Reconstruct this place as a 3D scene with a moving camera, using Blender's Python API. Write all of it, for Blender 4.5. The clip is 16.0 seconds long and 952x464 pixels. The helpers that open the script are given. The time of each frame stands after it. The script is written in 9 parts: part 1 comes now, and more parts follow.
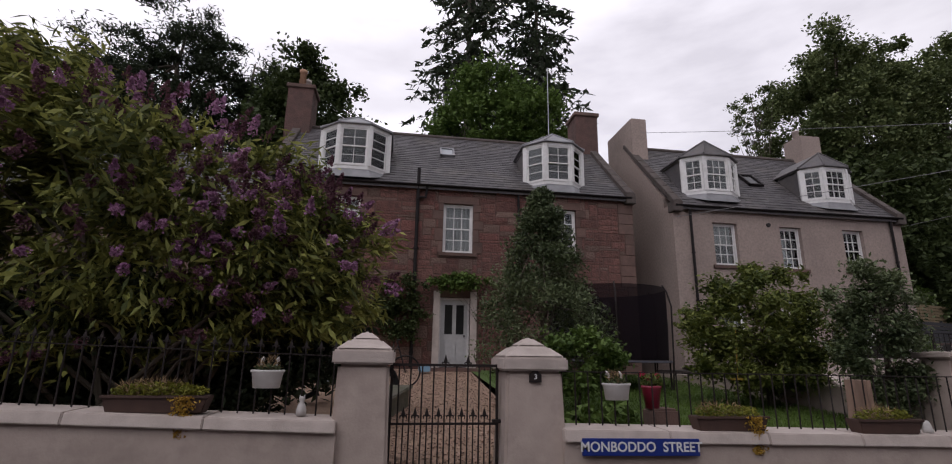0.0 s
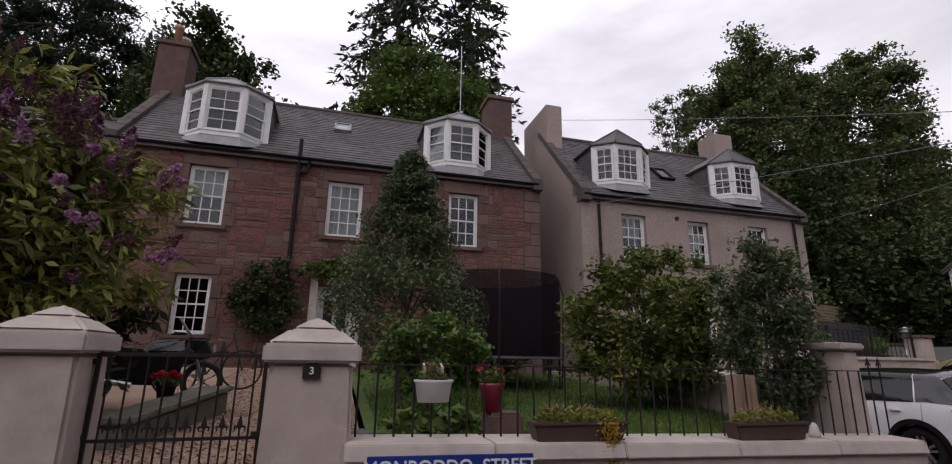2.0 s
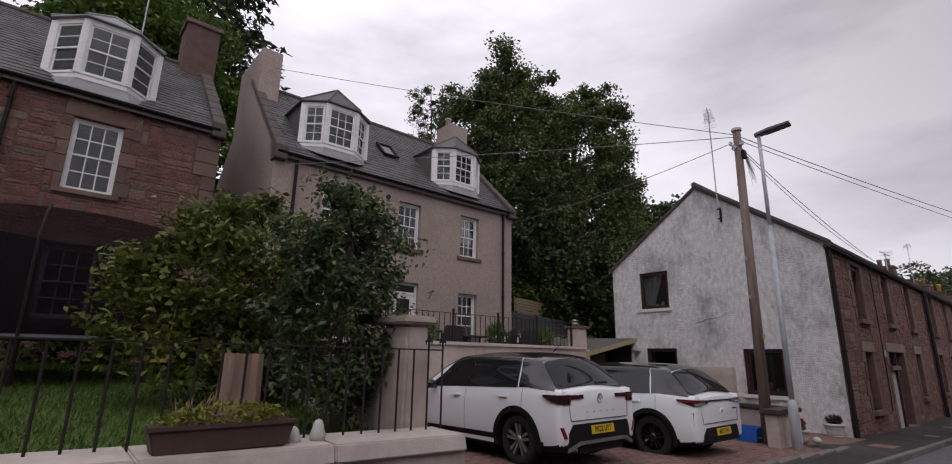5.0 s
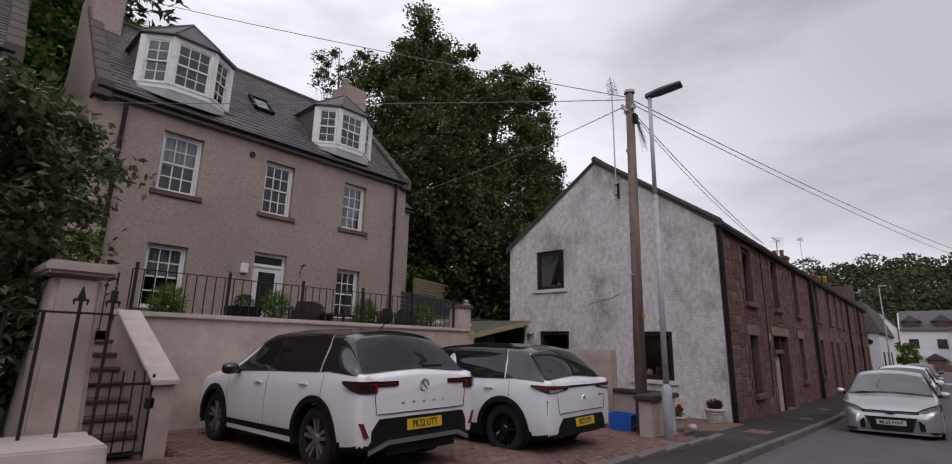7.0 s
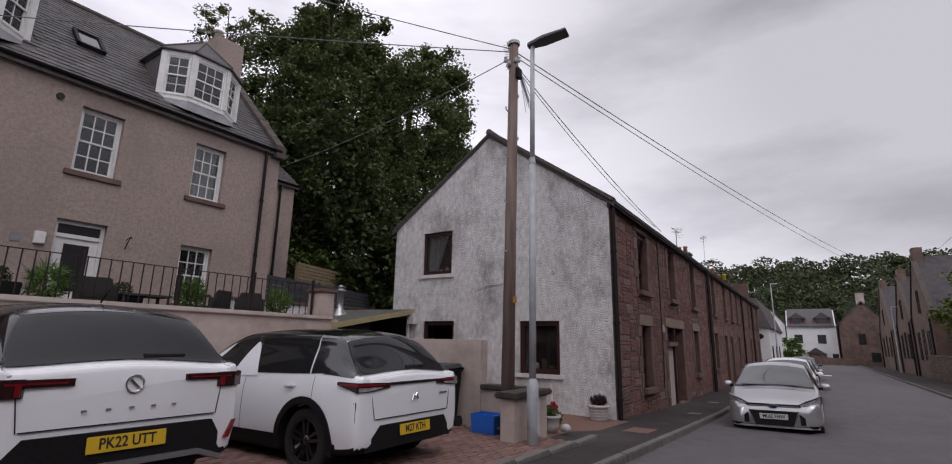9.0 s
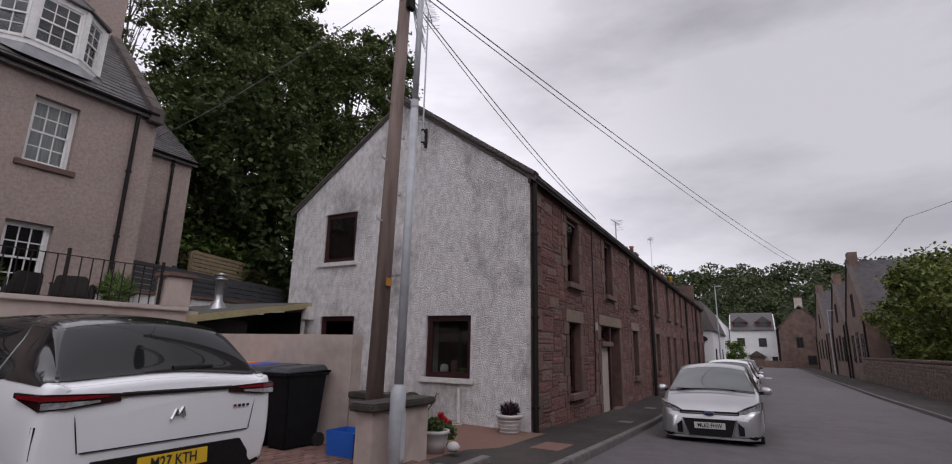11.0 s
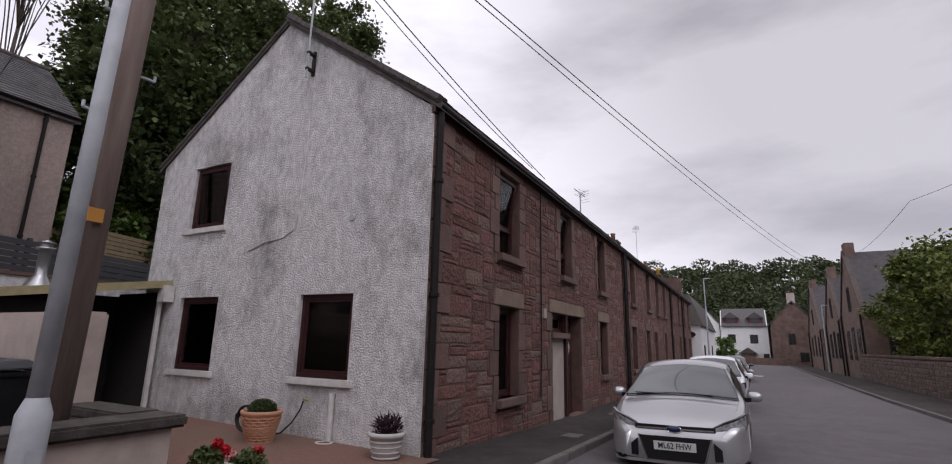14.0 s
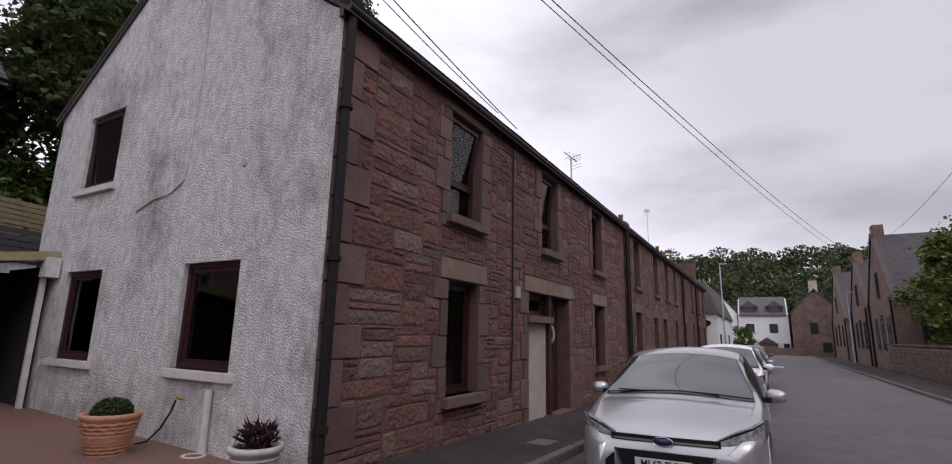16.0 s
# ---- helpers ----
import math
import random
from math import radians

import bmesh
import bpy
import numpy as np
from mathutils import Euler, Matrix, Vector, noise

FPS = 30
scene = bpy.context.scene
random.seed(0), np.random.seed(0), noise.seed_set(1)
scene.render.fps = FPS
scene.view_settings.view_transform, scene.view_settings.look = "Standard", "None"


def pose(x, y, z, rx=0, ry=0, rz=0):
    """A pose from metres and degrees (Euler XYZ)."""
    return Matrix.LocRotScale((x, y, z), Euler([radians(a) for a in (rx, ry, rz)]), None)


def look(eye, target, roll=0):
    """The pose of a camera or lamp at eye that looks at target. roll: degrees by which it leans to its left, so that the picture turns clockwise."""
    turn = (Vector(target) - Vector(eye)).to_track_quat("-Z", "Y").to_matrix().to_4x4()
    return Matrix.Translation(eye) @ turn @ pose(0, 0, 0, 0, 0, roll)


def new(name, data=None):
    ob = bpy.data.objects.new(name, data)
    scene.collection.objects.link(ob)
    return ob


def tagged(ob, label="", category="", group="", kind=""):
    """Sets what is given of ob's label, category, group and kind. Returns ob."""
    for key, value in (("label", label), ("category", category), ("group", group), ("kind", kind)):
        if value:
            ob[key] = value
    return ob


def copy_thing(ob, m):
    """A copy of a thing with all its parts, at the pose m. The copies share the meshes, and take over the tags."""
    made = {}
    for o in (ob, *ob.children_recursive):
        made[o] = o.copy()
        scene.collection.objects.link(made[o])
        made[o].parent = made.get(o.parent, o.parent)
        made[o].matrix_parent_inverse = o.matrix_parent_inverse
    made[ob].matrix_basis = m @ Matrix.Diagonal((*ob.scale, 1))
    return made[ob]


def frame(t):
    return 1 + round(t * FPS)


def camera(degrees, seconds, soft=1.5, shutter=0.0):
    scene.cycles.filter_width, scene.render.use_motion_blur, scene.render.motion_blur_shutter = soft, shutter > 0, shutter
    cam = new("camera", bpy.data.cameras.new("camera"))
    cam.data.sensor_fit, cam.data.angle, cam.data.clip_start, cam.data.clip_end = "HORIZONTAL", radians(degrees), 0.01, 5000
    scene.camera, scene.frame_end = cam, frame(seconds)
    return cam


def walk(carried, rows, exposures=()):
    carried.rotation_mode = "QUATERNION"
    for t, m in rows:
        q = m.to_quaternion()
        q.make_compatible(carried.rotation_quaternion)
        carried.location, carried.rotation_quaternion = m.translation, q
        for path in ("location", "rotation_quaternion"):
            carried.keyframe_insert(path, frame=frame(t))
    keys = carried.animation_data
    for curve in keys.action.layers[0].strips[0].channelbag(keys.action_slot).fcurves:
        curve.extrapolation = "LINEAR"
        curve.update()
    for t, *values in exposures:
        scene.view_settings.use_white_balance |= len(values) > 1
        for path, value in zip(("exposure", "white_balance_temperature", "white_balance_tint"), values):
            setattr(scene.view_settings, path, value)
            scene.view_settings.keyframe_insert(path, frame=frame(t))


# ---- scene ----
cam = camera(87.2, 16.0, soft=1.1)
METRES, EYE, TILT, LEAN, TURN = 17.4, 1.38, 0.0, 0.0, -8.4
ROWS = [
    (0.0, 0.0, 0.0, 0.0, -0.22, 13.84, -0.9),
    (0.5, 0.0154, 0.0243, 0.0004, 1.07, 14.02, -0.93),
    (1.0, 0.0357, 0.0487, -0.0009, 0.41, 14.28, -0.96),
    (1.5, 0.0564, 0.0731, -0.0026, -2.64, 14.32, -0.93),
    (2.0, 0.0857, 0.0908, -0.0064, -7.25, 14.2, -0.87),
    (2.5, 0.1159, 0.1067, -0.0078, -12.24, 14.12, -0.83),
    (3.0, 0.1464, 0.1225, -0.0087, -16.59, 14.09, -0.85),
    (3.5, 0.1781, 0.1326, -0.0092, -20.83, 14.19, -0.88),
    (4.0, 0.2076, 0.1445, -0.0107, -24.87, 14.19, -0.95),
    (4.5, 0.2377, 0.1505, -0.0123, -28.84, 14.17, -0.97),
    (7.0, 0.3886, 0.1834, -0.019, -39.88, 12.73, -1.07),
    (7.5, 0.4171, 0.1874, -0.0192, -41.55, 12.52, -1.1),
    (8.0, 0.4475, 0.1954, -0.0202, -43.52, 12.36, -1.1),
    (8.5, 0.4787, 0.1995, -0.0229, -45.8, 12.36, -1.1),
    (9.0, 0.5097, 0.2044, -0.0245, -48.18, 12.44, -1.07),
    (11.5, 0.6624, 0.2274, -0.0297, -53.22, 13.0, -1.11),
    (12.0, 0.6911, 0.2349, -0.0287, -53.11, 13.13, -1.16),
    (12.5, 0.7223, 0.237, -0.0299, -53.13, 13.22, -1.23),
    (13.0, 0.7524, 0.2415, -0.0324, -53.21, 13.1, -1.26),
    (13.5, 0.7832, 0.2439, -0.0338, -53.26, 12.91, -1.22),
    (14.0, 0.8143, 0.2447, -0.0333, -53.72, 12.59, -1.25),
    (14.5, 0.8461, 0.2496, -0.0336, -53.67, 12.13, -1.23),
    (15.0, 0.8774, 0.2514, -0.0356, -53.08, 11.9, -1.24),
    (15.5, 0.9059, 0.2576, -0.0374, -52.55, 11.8, -1.25),
    (16.0, 0.9349, 0.263, -0.0375, -51.97, 11.5, -1.24),
]
walk(cam, [(t, pose(0, 0, EYE, TILT, LEAN, TURN) @ pose(METRES * x, METRES * y, METRES * z, 90 + pitch, roll, yaw)) for t, x, y, z, yaw, pitch, roll in ROWS],
     exposures=[(0.0, -0.27, 6380, 17), (2.0, -0.2, 6380, 17), (4.5, -0.24, 6380, 16.5), (9.0, -0.14, 6320, 16), (12.5, -0.06, 6320, 16.5), (16.0, 0.06, 6250, 17.5)])

# ---- world, sun, exposure ----
world = bpy.data.worlds.new("overcast_sky")
scene.world = world
world.use_nodes = True
wn, wl = world.node_tree.nodes, world.node_tree.links
wn.clear()
w_out = wn.new("ShaderNodeOutputWorld")
w_bg = wn.new("ShaderNodeBackground")
w_sky = wn.new("ShaderNodeTexSky")
w_sky.sky_type = "NISHITA"
w_sky.sun_disc = False
w_sky.sun_elevation = radians(48)
w_sky.sun_rotation = radians(215)
w_tc = wn.new("ShaderNodeTexCoord")
w_map = wn.new("ShaderNodeMapping")
w_map.inputs["Scale"].default_value = (1.0, 1.0, 3.2)
w_map.inputs["Location"].default_value = (0.35, 0.1, 0.2)
w_n1 = wn.new("ShaderNodeTexNoise")
w_n1.inputs["Scale"].default_value = 1.7
w_n1.inputs["Detail"].default_value = 7.0
w_n1.inputs["Roughness"].default_value = 0.55
w_r1 = wn.new("ShaderNodeValToRGB")
w_r1.color_ramp.elements[0].position = 0.34
w_r1.color_ramp.elements[0].color = (8.9, 8.75, 9.2, 1)
w_r1.color_ramp.elements[1].position = 0.56
w_r1.color_ramp.elements[1].color = (13.0, 12.85, 13.2, 1)
w_mix = wn.new("ShaderNodeMix")
w_mix.data_type = "RGBA"
w_mix.inputs["Factor"].default_value = 0.93
wl.new(w_tc.outputs["Generated"], w_map.inputs["Vector"])
wl.new(w_map.outputs["Vector"], w_n1.inputs["Vector"])
wl.new(w_n1.outputs["Fac"], w_r1.inputs["Fac"])
wl.new(w_sky.outputs["Color"], w_mix.inputs["A"])
wl.new(w_r1.outputs["Color"], w_mix.inputs["B"])
w_sep = wn.new("ShaderNodeSeparateXYZ")
wl.new(w_tc.outputs["Generated"], w_sep.inputs["Vector"])
w_rng = wn.new("ShaderNodeMapRange")
w_rng.inputs["From Min"].default_value = 0.72
w_rng.inputs["From Max"].default_value = 1.2
w_rng.inputs["To Min"].default_value = 1.06
w_rng.inputs["To Max"].default_value = 0.52
w_tilt = wn.new("ShaderNodeMath")
w_tilt.operation = "MULTIPLY_ADD"
w_tilt.inputs[1].default_value = 0.7
wl.new(w_sep.outputs["Z"], w_tilt.inputs[0])
w_side = wn.new("ShaderNodeMath")
w_side.operation = "MULTIPLY_ADD"
w_side.inputs[1].default_value = -0.4
wl.new(w_sep.outputs["Y"], w_side.inputs[0])
wl.new(w_sep.outputs["X"], w_side.inputs[2])
wl.new(w_side.outputs[0], w_tilt.inputs[2])
wl.new(w_tilt.outputs[0], w_rng.inputs["Value"])
w_mul = wn.new("ShaderNodeMix")
w_mul.data_type, w_mul.blend_type = "RGBA", "MULTIPLY"
w_mul.inputs["Factor"].default_value = 1.0
wl.new(w_mix.outputs["Result"], w_mul.inputs["A"])
wl.new(w_rng.outputs["Result"], w_mul.inputs["B"])
wl.new(w_mul.outputs["Result"], w_bg.inputs["Color"])
w_bg.inputs["Strength"].default_value = 0.1
wl.new(w_bg.outputs["Background"], w_out.inputs["Surface"])
sun_data = bpy.data.lights.new("sun", "SUN")
sun_data.energy = 0.6
sun_data.angle = radians(25)
sun_data.color = (1.0, 0.97, 0.94)
sun = new("sun", sun_data)
sun.matrix_world = look((0, 0, 30), (9, 14, 8))

# ---- materials ----
MATS = {}


def surf(name, c1, c2=None, scale=6.0, rough=0.85, bump=0.0, bscale=60.0, dirt=None, dscale=0.6, damt=0.5,
         island=0.0, objrand=0.0, metal=0.0, coat=0.0, bdist=0.01, spec=0.5, stretch=(1, 1, 1), alt=None, round_bump=False, drough=0.65):
    """A procedural surface: two colours mixed by fine noise, broad dirt with its own shape, and fine relief."""
    if name in MATS:
        return MATS[name]
    m = bpy.data.materials.new(name)
    m.use_nodes = True
    n, l = m.node_tree.nodes, m.node_tree.links
    p = n["Principled BSDF"]
    geo = n.new("ShaderNodeNewGeometry")
    mp = n.new("ShaderNodeMapping")
    mp.inputs["Scale"].default_value = stretch
    l.new(geo.outputs["Position"], mp.inputs["Vector"])
    pos = mp.outputs["Vector"]
    t = n.new("ShaderNodeTexNoise")
    t.inputs["Scale"].default_value = scale
    t.inputs["Detail"].default_value = 5
    l.new(pos, t.inputs["Vector"])
    ramp = n.new("ShaderNodeValToRGB")
    ramp.color_ramp.elements[0].position = 0.3
    ramp.color_ramp.elements[1].position = 0.7
    c2 = c2 or tuple(0.75 * v for v in c1)
    ramp.color_ramp.elements[0].color = (*c1, 1)
    ramp.color_ramp.elements[1].color = (*c2, 1)
    l.new(t.outputs["Fac"], ramp.inputs["Fac"])
    col = ramp.outputs["Color"]
    if dirt:
        d = n.new("ShaderNodeTexNoise")
        d.inputs["Scale"].default_value = dscale
        d.inputs["Detail"].default_value = 6
        d.inputs["Roughness"].default_value = drough
        l.new(pos, d.inputs["Vector"])
        dr = n.new("ShaderNodeMapRange")
        dr.inputs["From Min"].default_value = 0.48
        dr.inputs["From Max"].default_value = 0.68
        dr.inputs["To Max"].default_value = damt
        l.new(d.outputs["Fac"], dr.inputs["Value"])
        mx = n.new("ShaderNodeMix")
        mx.data_type = "RGBA"
        l.new(dr.outputs["Result"], mx.inputs["Factor"])
        l.new(col, mx.inputs["A"])
        mx.inputs["B"].default_value = (*dirt, 1)
        col = mx.outputs["Result"]
    if island or objrand:
        hs = n.new("ShaderNodeHueSaturation")
        mr = n.new("ShaderNodeMapRange")
        amt = island or objrand
        mr.inputs["To Min"].default_value = 1 - amt
        mr.inputs["To Max"].default_value = 1 + amt
        if island:
            rnd = geo.outputs["Random Per Island"]
        else:
            rnd = n.new("ShaderNodeObjectInfo").outputs["Random"]
        l.new(rnd, mr.inputs["Value"])
        if alt:
            # about a fifth of the pieces are of another colour
            big, fr, gt, am = (n.new("ShaderNodeMath") for k in range(4))
            big.operation, fr.operation, gt.operation, am.operation = "MULTIPLY", "FRACT", "GREATER_THAN", "MULTIPLY"
            big.inputs[1].default_value, gt.inputs[1].default_value, am.inputs[1].default_value = 7.31, 0.78, 0.75
            l.new(rnd, big.inputs[0])
            l.new(big.outputs[0], fr.inputs[0])
            l.new(fr.outputs[0], gt.inputs[0])
            l.new(gt.outputs[0], am.inputs[0])
            am2 = n.new("ShaderNodeMix")
            am2.data_type = "RGBA"
            l.new(am.outputs[0], am2.inputs["Factor"])
            l.new(col, am2.inputs["A"])
            am2.inputs["B"].default_value = (*alt, 1)
            col = am2.outputs["Result"]
        l.new(mr.outputs["Result"], hs.inputs["Value"])
        l.new(col, hs.inputs["Color"])
        col = hs.outputs["Color"]
    l.new(col, p.inputs["Base Color"])
    p.inputs["Roughness"].default_value = rough
    p.inputs["Metallic"].default_value = metal
    p.inputs["Coat Weight"].default_value = coat
    p.inputs["Coat Roughness"].default_value = 0.04
    p.inputs["Specular IOR Level"].default_value = spec
    if bump:
        b = n.new("ShaderNodeTexNoise")
        b.inputs["Scale"].default_value = bscale
        b.inputs["Detail"].default_value = 4
        l.new(geo.outputs["Position"] if round_bump else pos, b.inputs["Vector"])
        bn = n.new("ShaderNodeBump")
        bn.inputs["Strength"].default_value = bump
        bn.inputs["Distance"].default_value = bdist
        l.new(b.outputs["Fac"], bn.inputs["Height"])
        l.new(bn.outputs["Normal"], p.inputs["Normal"])
    MATS[name] = m
    return m


def glass(name, tint, rough=0.02, ior=1.5):
    m = bpy.data.materials.new(name)
    m.use_nodes = True
    n, l = m.node_tree.nodes, m.node_tree.links
    n.clear()
    o = n.new("ShaderNodeOutputMaterial")
    tr = n.new("ShaderNodeBsdfTransparent")
    tr.inputs["Color"].default_value = (*tint, 1)
    gl = n.new("ShaderNodeBsdfGlossy")
    gl.inputs["Roughness"].default_value = rough
    fr = n.new("ShaderNodeFresnel")
    fr.inputs["IOR"].default_value = ior
    mx = n.new("ShaderNodeMixShader")
    l.new(fr.outputs["Fac"], mx.inputs["Fac"])
    l.new(tr.outputs["BSDF"], mx.inputs[1])
    l.new(gl.outputs["BSDF"], mx.inputs[2])
    l.new(mx.outputs["Shader"], o.inputs["Surface"])
    return m


M_GLASS = glass("window_glass", (0.75, 0.78, 0.78), 0.03, 1.5)
M_WHITE = surf("white_paint", (0.72, 0.71, 0.70), (0.62, 0.61, 0.60), 12, 0.5, 0.1, 80, (0.45, 0.43, 0.40), 2.5, 0.35)
M_HARL_PINK = surf("pink_grey_harling", (0.37, 0.292, 0.256), (0.27, 0.214, 0.19), 14, 0.95, 1.0, 40, (0.23, 0.185, 0.17), 0.5, 0.5, bdist=0.02)
M_HARL_WHITE = surf("weathered_white_roughcast", (0.75, 0.73, 0.72), (0.52, 0.50, 0.495), 9, 0.95, 1.0, 48, (0.2, 0.185, 0.18), 0.8, 0.8, bdist=0.04, stretch=(1, 1, 0.68), round_bump=True, drough=0.78)
M_WALL_RENDER = surf("cream_pink_render", (0.47, 0.39, 0.345), (0.41, 0.335, 0.295), 5, 0.9, 0.3, 40, (0.27, 0.215, 0.19), 1.5, 0.6)
M_COPE = surf("pale_painted_coping", (0.52, 0.45, 0.41), (0.44, 0.375, 0.34), 6, 0.85, 0.3, 50, (0.27, 0.23, 0.2), 1.6, 0.5)
# mortar colour taken darker to include the shadow of recessed joints
M_MORTAR = surf("mortar_with_joint_shade", (0.125, 0.068, 0.056), (0.08, 0.046, 0.039), 5, 0.95, 0.6, 60)
M_STONE_RED = surf("red_sandstone", (0.168, 0.08, 0.065), (0.098, 0.05, 0.043), 6.5, 0.95, 1.0, 17, (0.14, 0.05, 0.044), 0.5, 0.6, objrand=0.22, bdist=0.05, alt=(0.142, 0.1, 0.08))
M_STONE_RED_J = surf("red_sandstone_rubble", (0.168, 0.08, 0.065), (0.098, 0.05, 0.043), 6.5, 0.95, 1.0, 17, (0.14, 0.05, 0.044), 0.5, 0.6, island=0.22, bdist=0.05, alt=(0.142, 0.1, 0.08))
M_STONE_DRESS = surf("dressed_brown_sandstone", (0.155, 0.094, 0.077), (0.105, 0.064, 0.053), 3.2, 0.92, 0.7, 28, (0.085, 0.06, 0.053), 1.0, 0.7, objrand=0.2, bdist=0.02)
M_SKEW = surf("weathered_grey_brown_coping", (0.105, 0.083, 0.075), (0.07, 0.056, 0.052), 5, 0.95, 0.6, 35, (0.045, 0.045, 0.035), 1.8, 0.5)
M_STACK = surf("dark_red_chimney_stone", (0.125, 0.07, 0.06), (0.085, 0.05, 0.044), 5, 0.95, 0.8, 20, (0.06, 0.045, 0.04), 1.2, 0.5, bdist=0.03)
M_SLATE = surf("grey_slate", (0.088, 0.08, 0.084), (0.06, 0.055, 0.058), 8, 0.6, 0.3, 50, (0.13, 0.11, 0.085), 0.7, 0.35, island=0.3)
M_LEAD = surf("lead_sheet", (0.24, 0.24, 0.25), (0.17, 0.17, 0.18), 4, 0.5, 0.15, 30)
M_BLACK = surf("black_iron_paint", (0.018, 0.015, 0.016), (0.03, 0.022, 0.02), 20, 0.55, 0.2, 90, spec=0.2)
M_PIPE = surf("black_pipe", (0.013, 0.011, 0.012), (0.02, 0.016, 0.016), 9, 0.6, spec=0.15)
M_ASPHALT = surf("asphalt", (0.135, 0.121, 0.126), (0.1, 0.09, 0.095), 3, 0.85, 0.8, 140, (0.14, 0.127, 0.128), 0.35, 0.8, bdist=0.02)
M_PAVE = surf("pavement_tarmac", (0.05, 0.043, 0.041), (0.034, 0.03, 0.029), 5, 0.95, 0.7, 120, (0.078, 0.068, 0.06), 0.6, 0.6, spec=0.25)
M_KERB = surf("granite_kerb", (0.16, 0.145, 0.137), (0.105, 0.096, 0.09), 14, 0.85, 0.3, 60, objrand=0.12)
M_GROUND = surf("rough_grass_ground", (0.045, 0.06, 0.022), (0.03, 0.04, 0.016), 0.6, 0.95, 0.5, 8)
M_LAWN = surf("lawn", (0.085, 0.135, 0.03), (0.055, 0.095, 0.022), 3, 0.95, 0.6, 40)
M_GRAVEL = surf("pink_gravel", (0.52, 0.36, 0.26), (0.34, 0.225, 0.16), 60, 0.95, 1.0, 70, (0.23, 0.16, 0.12), 1.2, 0.4, bdist=0.03)
# indoor gloom put into a near-black colour; also dark vent and far frames
M_DARKIN = surf("interior_shade_dark", (0.03, 0.027, 0.027), (0.02, 0.018, 0.018), 2, 0.9)
M_PAVER = surf("red_brick_paver", (0.20, 0.112, 0.093), (0.145, 0.08, 0.066), 8, 0.9, 0.4, 60, (0.12, 0.085, 0.075), 1.2, 0.5, objrand=0.2)
M_PAVER_J = surf("red_brick_paving", (0.20, 0.112, 0.093), (0.145, 0.08, 0.066), 8, 0.9, 0.4, 60, (0.12, 0.085, 0.075), 1.2, 0.5, island=0.2)
M_BLIND = surf("net_curtain", (0.6, 0.59, 0.58), (0.5, 0.49, 0.48), 18, 0.9, stretch=(1, 1, 0.1))
M_BROWNFRAME = surf("dark_brown_frame", (0.045, 0.014, 0.015), (0.03, 0.01, 0.011), 10, 0.45, spec=0.3)

# ---- building blocks ----


